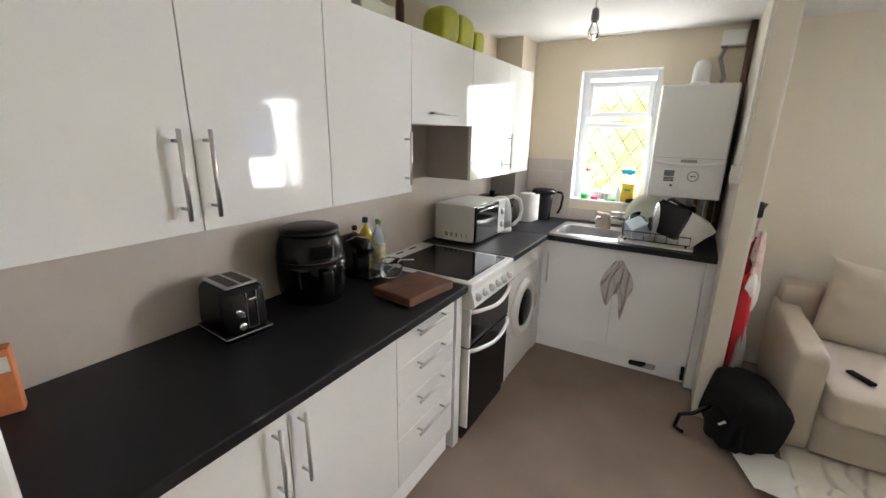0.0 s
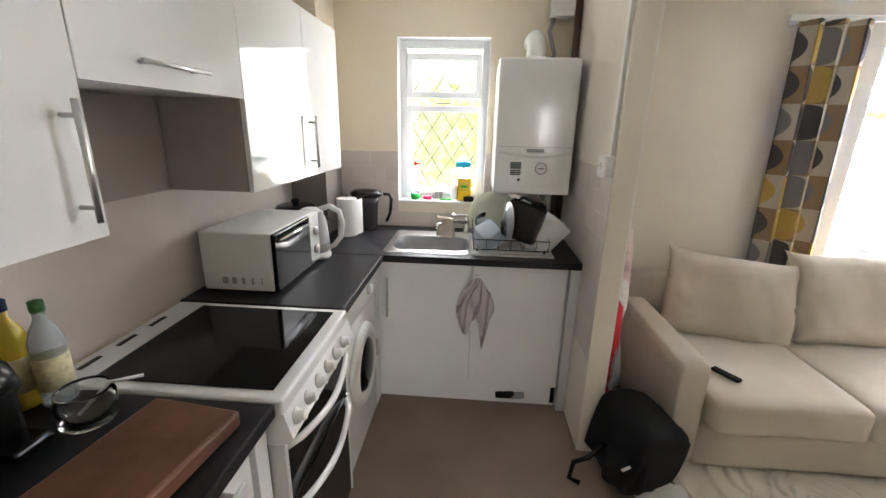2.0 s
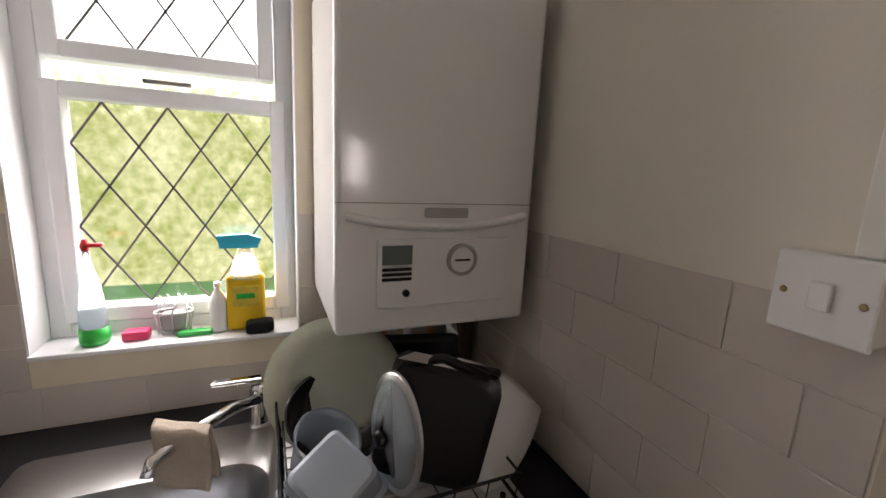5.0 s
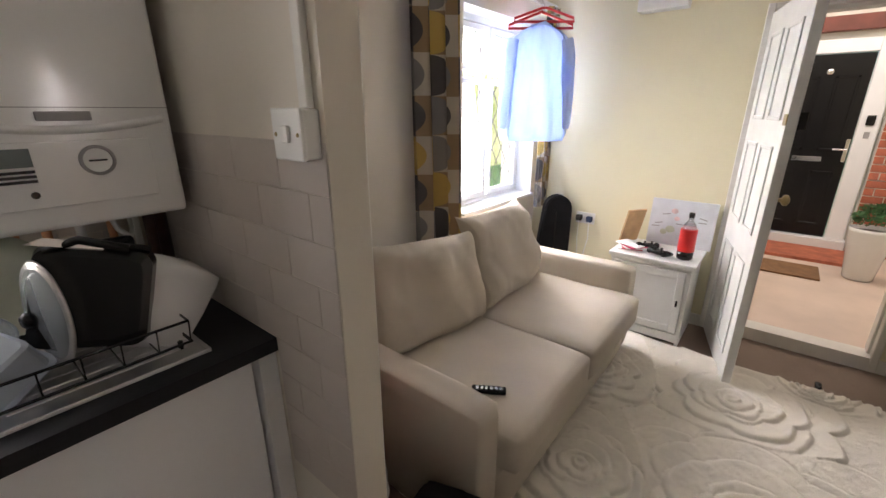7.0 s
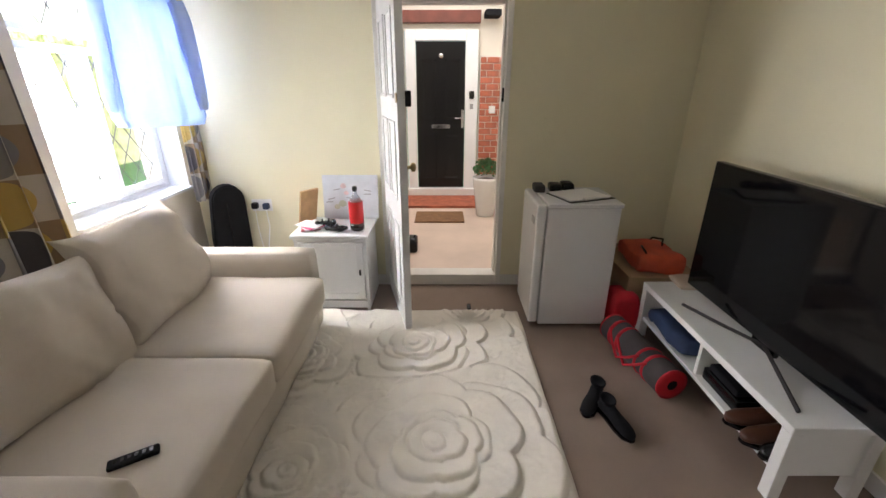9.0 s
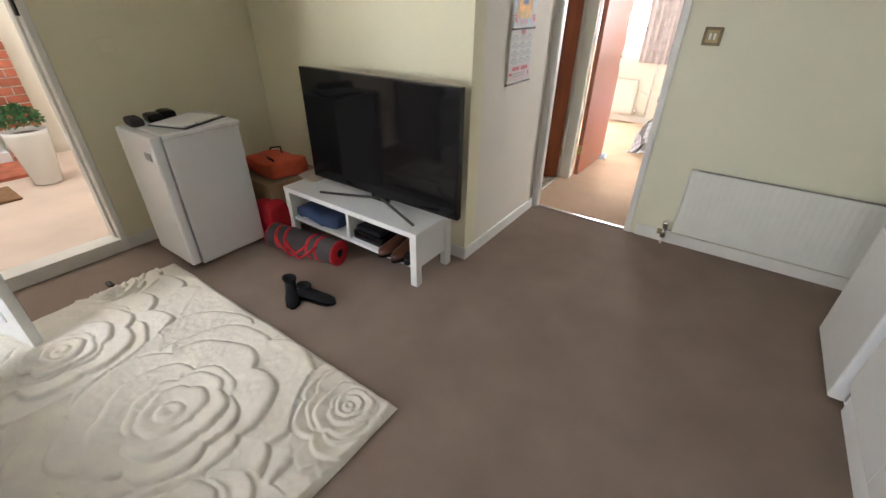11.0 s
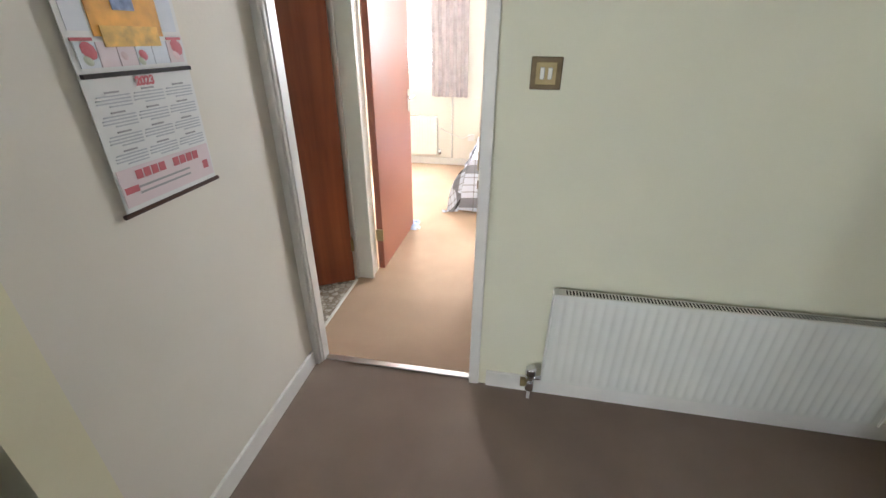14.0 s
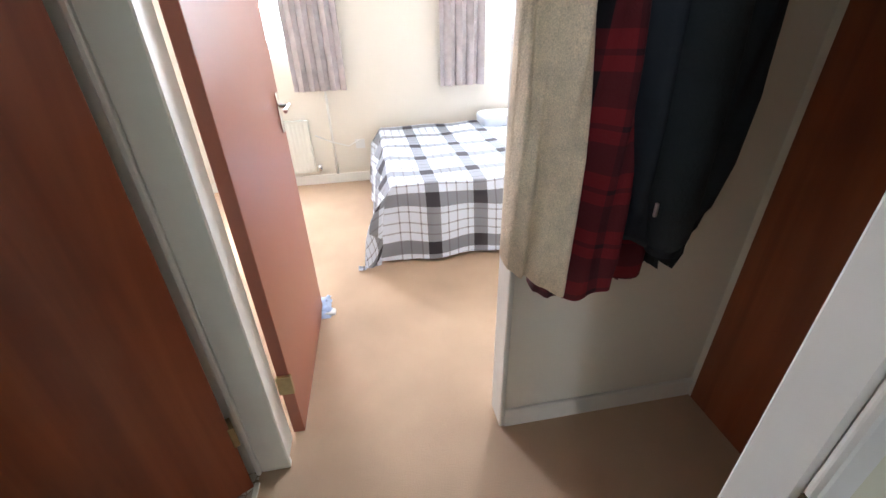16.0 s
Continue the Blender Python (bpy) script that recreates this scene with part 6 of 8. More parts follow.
def shirt():
    c = (2.50, 3.27)
    ang = radians(-52)
    ux, uy = math.cos(ang), math.sin(ang)
    t = thing("shirt", (c[0], c[1], 1.26), "pale blue long-sleeved shirt on a red hanger by the window", "shirt")
    lv = [(1.98, 0.045, 0.03), (1.965, 0.09, 0.045), (1.945, 0.135, 0.052), (1.915, 0.172, 0.058), (1.88, 0.19, 0.06), (1.80, 0.195, 0.06), (1.70, 0.19, 0.06), (1.60, 0.195, 0.06), (1.50, 0.205, 0.062), (1.40, 0.215, 0.065), (1.32, 0.22, 0.065), (1.27, 0.20, 0.06)]
    part("shirt_body", garment(lv, 60, c, ang, 0.26, 7), "shirt", t, "thin blue cotton body", smooth=True)
    for s in (-1, 1):
        pts = [(c[0] + ux * s * 0.165, c[1] + uy * s * 0.165, 1.90, 0.048), (c[0] + ux * s * 0.185, c[1] + uy * s * 0.185, 1.81, 0.050), (c[0] + ux * s * 0.20, c[1] + uy * s * 0.20, 1.62, 0.043), (c[0] + ux * s * 0.21 - 0.01, c[1] + uy * s * 0.21, 1.45, 0.038), (c[0] + ux * s * 0.21 - 0.01, c[1] + uy * s * 0.21, 1.38, 0.034), (c[0] + ux * s * 0.21 - 0.01, c[1] + uy * s * 0.21, 1.35, 0.026)]
        part("sleeve", taper(pts, 14), "shirt", t, "hanging sleeve", smooth=True)
    part("collar", taper([(c[0] - ux * 0.06, c[1] - uy * 0.06, 1.965, 0.018), (c[0], c[1] - 0.03, 1.985, 0.02), (c[0] + ux * 0.06, c[1] + uy * 0.06, 1.965, 0.018)], 10), "shirt", t, "shirt collar", smooth=True)
    h2 = thing("hanger", (c[0], c[1] - 0.02, 1.99), "second red plastic coat hanger in front of the blue shirt", "coat hanger")
    p2 = [(c[0] + 0.01, c[1] - 0.02, 2.08), (c[0] + ux * 0.02, c[1] - 0.02 + uy * 0.02, 2.075), (c[0] + ux * 0.185, c[1] - 0.02 + uy * 0.185, 2.02), (c[0] + ux * 0.19, c[1] - 0.02 + uy * 0.19, 2.0), (c[0] - ux * 0.19, c[1] - 0.02 - uy * 0.19, 2.0), (c[0] - ux * 0.185, c[1] - 0.02 - uy * 0.185, 2.02), (c[0] - ux * 0.02, c[1] - 0.02 - uy * 0.02, 2.075), (c[0] + 0.01, c[1] - 0.02, 2.08)]
    part("frame", tube(p2, 0.008, 8), "red", h2, "red plastic frame", smooth=True)
    part("hook", tube([(c[0] + 0.01, c[1] - 0.02, 2.075), (c[0] + 0.01, c[1], 2.12), (c[0] + 0.01, c[1] + 0.05, 2.155), (c[0] + 0.01, c[1] + 0.12, 2.20), (c[0] + 0.01, c[1] + 0.17, 2.2), (c[0] + 0.01, c[1] + 0.182, 2.17)], 0.003, 8), "steel", h2, smooth=True)
    h = thing("hanger", (c[0], c[1], 1.96), "red plastic coat hanger hooked on the curtain rail", "coat hanger")
    pts = [(c[0], c[1], 2.06), (c[0] + ux * 0.02, c[1] + uy * 0.02, 2.05), (c[0] + ux * 0.20, c[1] + uy * 0.20, 1.985), (c[0] + ux * 0.205, c[1] + uy * 0.205, 1.965), (c[0] - ux * 0.205, c[1] - uy * 0.205, 1.965), (c[0] - ux * 0.20, c[1] - uy * 0.20, 1.985), (c[0] - ux * 0.02, c[1] - uy * 0.02, 2.05), (c[0], c[1], 2.06)]
    part("frame", tube(pts, 0.008, 8), "red", h, "red plastic frame", smooth=True)
    part("hook", tube([(c[0], c[1], 2.055), (c[0], c[1], 2.10), (c[0], c[1] + 0.05, 2.14), (c[0] + 0.0, c[1] + 0.12, 2.20), (c[0], c[1] + 0.17, 2.198), (c[0], c[1] + 0.182, 2.17)], 0.003, 8), "steel", h, smooth=True)


shirt()
t = thing("guitar_case", (2.94, 3.28, 0), "tall black rounded instrument case standing in the corner", "case")
bm = bmesh.new()
pl = [(-0.13, 0.002), (0.13, 0.002), (0.13, 0.45)] + [(0.02 + 0.11 * math.cos(radians(a)), 0.72 + 0.11 * math.sin(radians(a))) for a in range(0, 181, 20)] + [(-0.12, 0.45)]
m2 = Matrix.Translation((2.93, 3.26, 0)) @ Matrix.Rotation(radians(-50), 4, "Z")
prism(pl, -0.05, 0.05, "y", bm=bm)
bmesh.ops.bevel(bm, geom=bm.edges[:], offset=0.012, segments=2, affect="EDGES")
bmesh.ops.transform(bm, matrix=m2, verts=bm.verts[:])
part("case", bm, "blackmat", t, smooth=False)
part("zip", bx(-0.005, 0.005, -0.053, -0.049, 0.05, 0.7, m=m2), "black", t)
t = thing("wall_socket", (EX, 3.04, 0.64), "white double wall socket with a black and a blue plug", "socket")
part("plate", bx(EX - 0.008, EX, 2.96, 3.11, 0.61, 0.70, 0.003, 2), "white", t)
part("plug", bx(EX - 0.05, EX - 0.008, 3.055, 3.10, 0.635, 0.68, 0.008, 2), "black", t, "black plug")
part("plug", bx(EX - 0.045, EX - 0.008, 2.975, 3.02, 0.63, 0.675, 0.008, 2), "bluecloth", t, "blue plug")
part("cable", tube([(EX - 0.04, 2.995, 0.635), (EX - 0.035, 2.99, 0.5), (EX - 0.03, 3.03, 0.3), (EX - 0.03, 3.0, 0.05)], 0.004, 6), "white", t, smooth=True)
part("cable", tube([(EX - 0.04, 3.075, 0.635), (EX - 0.03, 3.08, 0.5), (EX - 0.03, 3.06, 0.25), (EX - 0.03, 3.09, 0.02)], 0.003, 6), "white", t, smooth=True)
solo("blanking_plate", (EX, 0.95, 1.2), bx(EX - 0.006, EX, 0.91, 0.99, 1.19, 1.27, 0.002, 1), "yellow", "painted-over blank wall plate", "wall plate")
t = thing("consumer_unit", (EX, 2.68, 2.06), "white fuse box fixed high on the wall", "fuse box")
part("case", bx(EX - 0.10, EX, 2.53, 2.82, 2.065, CH - 0.01, 0.006, 2), "white", t)
part("cover", bx(EX - 0.108, EX - 0.10, 2.55, 2.80, 2.12, 2.25, 0.003, 1), "white", t)

# side cabinet with clutter
t = thing("side_cabinet", (2.81, 2.44, 0), "small white panelled side cabinet by the entrance door", "cabinet")
bm = bx(2.615, 3.01, 2.20, 2.22, 0.001, 0.54)
bx(2.615, 3.01, 2.66, 2.68, 0.001, 0.54, bm=bm)
bx(2.63, 3.01, 2.22, 2.66, 0.07, 0.09, bm=bm)
bx(2.99, 3.01, 2.22, 2.66, 0.09, 0.54, bm=bm)
bx(2.612, 2.63, 2.22, 2.66, 0.02, 0.075, bm=bm)
part("carcass", bm, "white", t)
part("top", bx(2.595, 3.02, 2.18, 2.70, 0.54, 0.565, 0.005, 2), "white", t)
part("moulding", bx(2.605, 2.625, 2.195, 2.685, 0.515, 0.54, 0.006, 2), "white", t)
d = part("door", bx(2.612, 2.622, 2.27, 2.61, 0.13, 0.46), "white", t, "recessed door panel")
bm = bx(2.603, 2.62, 2.225, 2.27, 0.09, 0.51, 0.003, 1)
bx(2.603, 2.62, 2.61, 2.655, 0.09, 0.51, 0.003, 1, bm=bm)
bx(2.603, 2.62, 2.27, 2.61, 0.46, 0.51, 0.003, 1, bm=bm)
bx(2.603, 2.62, 2.27, 2.61, 0.09, 0.135, 0.003, 1, bm=bm)
part("door_frame", bm, "white", d)
part("knob", bx(2.588, 2.603, 2.243, 2.255, 0.28, 0.32, 0.003, 1), "black", d)
TZ = 0.566
t = bottle(2.72, 2.27, TZ, 0.046, 0.30, "clearp", "black", "clear plastic drink bottle with a large red label", None, neck=0.3)
part("red_label", lathe([(0.0475, TZ + 0.055), (0.0485, TZ + 0.06), (0.0485, TZ + 0.195), (0.0475, TZ + 0.20)], (2.72, 2.27, 0), 24), "red", t, "large plain red label", smooth=True)
part("drink", lathe([(0.036, TZ + 0.001), (0.047, TZ + 0.008), (0.047, TZ + 0.054)], (2.72, 2.27, 0), 24), "cola", t, "dark drink in the bottle base", smooth=True)


def gamepad(x, y, a, label):
    t = thing("game_controller", (x, y, TZ), label, "game controller")
    m = Matrix.Translation((x, y, TZ + 0.028)) @ Matrix.Rotation(a, 4, "Z")
    part("body", bx(-0.04, 0.04, -0.028, 0.03, -0.015, 0.015, 0.013, 3, m=m), "black", t)
    for s in (-1, 1):
        bm = taper([(s * 0.045, 0.015, 0.0, 0.02), (s * 0.055, -0.02, -0.003, 0.02), (s * 0.06, -0.06, -0.012, 0.013)], 12)
        bmesh.ops.transform(bm, matrix=m, verts=bm.verts[:])
        part("grip", bm, "black", t, smooth=True)
        part("stick", lathe([(0.006, 0.012), (0.006, 0.022), (0.009, 0.024), (0.008, 0.028)], m @ Vector((s * 0.022, -0.008, 0)), 12), "darkgrey", t, smooth=True)


gamepad(2.68, 2.42, 1.2, "black game controller on the side cabinet")
gamepad(2.78, 2.50, 2.0, "black game controller behind the first one")
t = thing("magazine_pile", (2.78, 2.60, TZ), "small pile of letters and leaflets on the side cabinet", "papers")
for k, m_ in enumerate(("paper", "redprint", "paper", "pinkp", "paper")):
    part("sheet", bx(-0.09, 0.09, -0.065, 0.065, TZ + 0.001 + k * 0.006, TZ + 0.006 + k * 0.006, m=Matrix.Translation((2.76, 2.60, 0)) @ Matrix.Rotation(0.3 * k, 4, "Z")), m_, t)
m_ = Matrix.Translation((2.91, 2.67, TZ)) @ Matrix.Rotation(radians(-35), 4, "Z") @ Matrix.Rotation(radians(14), 4, "X")
solo("wooden_frame", (2.91, 2.67, TZ), bx(-0.075, 0.075, -0.008, 0.008, 0.003, 0.25, 0.003, 1, m=m_), "pine", "pale wooden picture frame seen from behind", "picture frame")
t = thing("print_board", (2.98, 2.37, TZ), "white canvas print with a grey branch sketch leaning on the wall", "canvas print")
m_ = Matrix.Translation((2.975, 2.36, TZ)) @ Matrix.Rotation(radians(6), 4, "Y")
part("canvas", bx(-0.008, 0.008, -0.20, 0.20, 0.002, 0.32, 0.002, 1, m=m_), "print_pale", t)
for k in range(7):
    y, z = -0.15 + 0.045 * k, 0.12 + 0.05 * math.sin(k * 1.9) + 0.06
    part("printed_stroke", bx(-0.0105, -0.0085, y, y + 0.05, z, z + 0.006, m=m_ @ Matrix.Rotation(0.25 * math.sin(k), 4, "X")), "midgrey", t)
for y, z, r_, mm in ((0.05, 0.24, 0.022, "lilac"), (0.03, 0.19, 0.018, "lilac"), (0.06, 0.11, 0.03, "sagep"), (0.10, 0.09, 0.022, "sagep")):
    part("printed_flower", lathe([(r_, 0.0), (r_ * 0.6, 0.002)], m_ @ Vector((-0.0085, y, z)), 9, axis=(-1, 0, 0)), mm, t)

# entrance door
t = thing("door_1", (3.0, 2.09, 0), "white panelled entrance door standing open into the room", "door")
t["kind"] = "structure"
hx_, hy_, tx_, ty_ = 3.0, 2.085, 2.335, 1.905
ang = math.atan2(ty_ - hy_, tx_ - hx_)
L_ = math.hypot(tx_ - hx_, ty_ - hy_)
m_ = Matrix.Translation((hx_, hy_, 0)) @ Matrix.Rotation(ang, 4, "Z")
part("leaf", bx(0, L_, -0.022, 0.022, 0.012, 1.98, 0.002, 1, m=m_), "peel", t, "white painted leaf with worn edge")
for z0, z1 in ((0.15, 0.70), (0.85, 1.30), (1.42, 1.86)):
    for a, b in ((0.09, 0.31), (0.38, 0.60)):
        for s in (-1, 1):
            y0_, y1_ = (0.0222, 0.030) if s > 0 else (-0.030, -0.0222)
            bm = bx(a, a + 0.02, y0_, y1_, z0, z1, 0.003, 1, m=m_)
            bx(b - 0.02, b, y0_, y1_, z0, z1, 0.003, 1, bm=bm, m=m_)
            bx(a + 0.02, b - 0.02, y0_, y1_, z0, z0 + 0.02, 0.003, 1, bm=bm, m=m_)
            bx(a + 0.02, b - 0.02, y0_, y1_, z1 - 0.02, z1, 0.003, 1, bm=bm, m=m_)
            part("panel_moulding", bm, "peel", t)
part("lock", bx(L_ - 0.10, L_ + 0.003, 0.022, 0.055, 1.38, 1.46, 0.004, 1, m=m_), "black", t, "dark rim lock")
part("latch", bx(L_ - 0.04, L_ + 0.004, -0.026, -0.020, 1.40, 1.45, 0.002, 1, m=m_), "brass", t)
hd = lathe([(0.026, 0.022), (0.024, 0.03), (0.010, 0.034), (0.010, 0.05), (0.026, 0.06), (0.026, 0.075), (0.015, 0.082)], m_ @ Vector((L_ - 0.06, 0, 1.05)), 20, axis=(m_.to_3x3() @ Vector((0, 1, 0))))
part("knob", hd, "brass", t, "round brass knob", smooth=True)
bm = bx(EX - 0.015, EX + 0.05, 1.235, 1.272, 0.0, 2.035, 0.004, 1)
bx(EX - 0.015, EX + 0.05, 2.10, 2.137, 0.0, 2.035, 0.004, 1, bm=bm)
bx(EX - 0.015, EX + 0.05, 1.272, 2.10, 1.998, 2.035, 0.004, 1, bm=bm)
struct("trim", bm, "trim", "white painted door surround")
bm = bx(EX + 0.05, EX + 0.135, 1.262, 1.285, 0.085, 2.0, 0.003, 1)
bx(EX + 0.05, EX + 0.135, 2.087, 2.11, 0.085, 2.0, 0.003, 1, bm=bm)
bx(EX + 0.05, EX + 0.135, 1.285, 2.087, 1.975, 2.0, 0.003, 1, bm=bm)
struct("trim", bm, "trim", "white painted door lining")
solo("strike_plate", (EX + 0.04, 1.275, 1.40), bx(EX + 0.0, EX + 0.045, 1.262, 1.282, 1.38, 1.47, 0.002, 1), "black", "dark lock keep on the door frame", "lock keep")
solo("small_dark_bit", (2.64, 1.5, 0.001), cushion((2.64, 1.5, 0.01), 0.06, 0.03, 0.018, n=5), "black", "small dark object on the carpet by the rug", "litter", smooth=True)

# landing
# unseen slab added over the landing; it keeps sun and sky off
struct("neighbour_wall_top", bx(3.15, 5.6, 0.4, 3.4, 2.9, 3.0), "ceil", "added slab out of view that shuts the sky off the landing")
t = thing("door_2", (5.56, 1.70, 0.08), "black panelled front door in a white frame across the landing", "door")
t["kind"] = "structure"
bm = bx(5.52, 5.60, 1.26, 1.41, 0.10, 2.10, 0.006, 1)
bx(5.52, 5.60, 2.02, 2.14, 0.10, 2.10, 0.006, 1, bm=bm)
bx(5.52, 5.60, 1.41, 2.02, 1.98, 2.10, 0.006, 1, bm=bm)
bx(5.47, 5.60, 1.24, 2.15, 0.08, 0.20, 0.006, 1, bm=bm)
part("door_frame", bm, "upvc", t, "white frame with deep sill")
part("leaf", bx(5.545, 5.59, 1.415, 2.015, 0.205, 1.975, 0.004, 1), "black", t, "black door leaf")
for ya, yb in ((1.48, 1.66), (1.77, 1.95)):
    for za, zb in ((0.32, 0.88), (1.08, 1.78)):
        bm = bx(5.535, 5.548, ya, ya + 0.025, za, zb, 0.004, 1)
        bx(5.535, 5.548, yb - 0.025, yb, za, zb, 0.004, 1, bm=bm)
        bx(5.535, 5.548, ya, yb, za, za + 0.025, 0.004, 1, bm=bm)
        bx(5.535, 5.548, ya, yb, zb - 0.025, zb, 0.004, 1, bm=bm)
        part("panel", bm, "black", t)
part("letter_plate", bx(5.53, 5.546, 1.60, 1.83, 0.97, 1.02, 0.004, 1), "chrome", t)
part("knocker", lathe([(0.03, 0), (0.028, 0.012), (0.01, 0.016)], (5.545, 1.71, 1.82), 16, axis=(-1, 0, 0)), "chrome", t, smooth=True)
bm = bx(5.515, 5.53, 1.425, 1.455, 0.98, 1.20, 0.004, 1)
tube([(5.52, 1.44, 1.10), (5.47, 1.44, 1.10), (5.47, 1.54, 1.10)], 0.009, 8, bm=bm)
part("door_handle", bm, "chrome", t, "chrome lever handle")
solo("door_bell", (5.51, 1.33, 1.35), bx(5.50, 5.52, 1.30, 1.36, 1.33, 1.42, 0.004, 1), "black", "small black door bell on the white frame", "door bell")
solo("door_number", (5.51, 1.33, 1.22), bx(5.51, 5.52, 1.31, 1.35, 1.21, 1.27, 0.002, 1), "midgrey", "small metal plate under the door bell", "plate")
struct("fascia_beam", bx(5.50, 5.60, 1.24, 3.3, 2.17, 2.30, 0.004, 1), "fascia", "red-brown beam above the neighbouring door")
solo("bulkhead_lamp", (5.2, 1.1, 2.15), bx(5.35, 5.60, 1.02, 1.20, 2.22, 2.29, 0.01, 2), "blackmat", "dark outdoor lamp high above the brick pier", "lamp")
solo("wall_box", (5.40, 1.07, 1.15), bx(5.43, 5.46, 1.04, 1.12, 1.16, 1.25, 0.004, 1), "white", "small white box on the brick pier", "box")
solo("doormat", (4.6, 1.72, 0.081), bx(4.36, 4.75, 1.45, 2.0, 0.081, 0.10, 0.004, 1), "brownmat", "brown coir doormat on the landing", "doormat")
struct("door_step", bx(4.95, 5.47, 1.20, 2.2, 0.08, 0.11), "brick", "low red-brown step below the neighbouring door")
t = thing("planter", (4.64, 1.22, 0.08), "tall white tapered planter with a small green shrub", "plant pot")
part("pot", lathe([(0.09, 0.081), (0.10, 0.09), (0.15, 0.50), (0.15, 0.53), (0.135, 0.53), (0.13, 0.48)], (4.66, 1.20, 0), 4 * 6, sx=1.0), "enamel", t, "white glazed pot", smooth=True)
part("soil", lathe([(0.132, 0.48), (0.132, 0.495)], (4.66, 1.20, 0), 20), "brownleather", t)
rnd = random.Random(3)
bm = bmesh.new()
for k in range(420):
    a, b, r = rnd.uniform(0, 6.28), rnd.uniform(-0.3, 1.5), 0.15 * rnd.uniform(0.6, 1.05)
    p = Vector((4.66 + r * math.cos(a) * math.cos(b), 1.20 + r * math.sin(a) * math.cos(b), 0.60 + 0.85 * r * math.sin(b)))
    m_ = Matrix.Translation(p) @ Euler((rnd.uniform(0, 6), rnd.uniform(0, 6), rnd.uniform(0, 6))).to_matrix().to_4x4()
    vs = [bm.verts.new(m_ @ Vector(q)) for q in ((0, -0.02, 0), (0.011, 0, 0.003), (0, 0.024, 0), (-0.011, 0, 0.003))]
    bm.faces.new(vs)
part("leaves", bm, "plant", t, "dense small green leaves", kind="stuff")
solo("boot", (3.55, 1.96, 0.08), cushion((3.55, 1.96, 0.15), 0.16, 0.09, 0.14, n=6), "black", "dark boot on the landing behind the door", "boot", smooth=True)

# mini fridge
t = thing("mini_fridge", (2.66, 0.87, 0), "white under-counter fridge with papers on top beside the door", "fridge")
part("body", bx(2.385, 2.81, 0.63, 1.065, 0.025, 0.812, 0.008, 2), "enamel", t, "white metal body")
part("top", bx(2.38, 2.815, 0.62, 1.07, 0.812, 0.84, 0.008, 2), "enamel", t)
d = part("door", bx(2.383, 2.812, 1.072, 1.13, 0.04, 0.835, 0.014, 3), "enamel", t, "white rounded door")
part("handle", bx(2.43, 2.50, 1.128, 1.136, 0.70, 0.745, 0.004, 1), "midgrey", d, "recessed grey handle")
for x in (2.44, 2.77):
    for y in (0.65, 1.02):
        part("foot", cyl((x, y, 0.001), (x, y, 0.03), 0.018, n=12), "black", t)
FZ = 0.841
t = thing("clipboard", (2.60, 0.82, FZ), "black clipboard with white papers on the mini fridge", "clipboard")
m_ = Matrix.Translation((2.56, 0.84, FZ)) @ Matrix.Rotation(radians(20), 4, "Z")
part("board", bx(-0.13, 0.13, -0.17, 0.15, 0.001, 0.006, 0.001, 1, m=m_), "black", t)
part("sheet", bx(-0.11, 0.12, -0.15, 0.14, 0.006, 0.014, m=m_), "paper", t)
part("clip", bx(-0.13, -0.10, -0.05, 0.05, 0.008, 0.02, 0.003, 1, m=m_), "steel", t)
for k, (x, y) in enumerate(((2.72, 0.95), (2.76, 0.86))):
    solo("headphones", (x, y, FZ), cushion((x, y, FZ + 0.024), 0.09, 0.08, 0.05, n=6), "black", "black padded headphone cup on the mini fridge", "headphones", smooth=True)
solo("grey_pouch", (2.70, 1.06, FZ), cushion((2.70, 1.06, FZ + 0.025), 0.10, 0.07, 0.05, n=6), "darkgrey", "small grey pouch on the mini fridge", "pouch", smooth=True)


# television and bench
def tv_bench():
    t = thing("tv_bench", (1.75, 0.26, 0), "low white television bench with an open shelf", "tv bench")
    part("top", bx(1.165, 2.34, 0.09, 0.445, 0.325, 0.36, 0.003, 1), "white", t, "white top board")
    part("shelf", bx(1.21, 2.295, 0.11, 0.43, 0.115, 0.137, 0.002, 1), "white", t)
    for x in (1.167, 2.290):
        for y in (0.092, 0.395):
            part("leg", bx(x, x + 0.048, y, y + 0.048, 0.001, 0.325, 0.002, 1), "white", t, "square white leg")
        part("side_panel", bx(x + 0.012, x + 0.036, 0.14, 0.395, 0.115, 0.325), "white", t)
    part("divider", bx(1.735, 1.757, 0.11, 0.42, 0.137, 0.325), "white", t)


tv_bench()
t = thing("television", (1.63, 0.24, 0.36), "large black flat-screen television switched off on the white bench", "television")
part("panel", bx(1.028, 2.235, 0.205, 0.245, 0.405, 1.115, 0.004, 2), "black", t, "thin black case")
part("screen", bx(1.040, 2.223, 0.2455, 0.2485, 0.425, 1.104), "blackglass", t, "dark glossy screen")
part("stand_neck", bx(1.56, 1.70, 0.205, 0.235, 0.362, 0.42, 0.006, 2), "black", t)
part("stand_leg", tube([(1.63, 0.225, 0.385), (1.43, 0.30, 0.374), (1.24, 0.375, 0.368)], 0.0085, 8), "darkgrey", t, smooth=True)
part("stand_leg", tube([(1.63, 0.225, 0.385), (1.84, 0.30, 0.374), (2.04, 0.37, 0.368)], 0.0085, 8), "darkgrey", t, smooth=True)
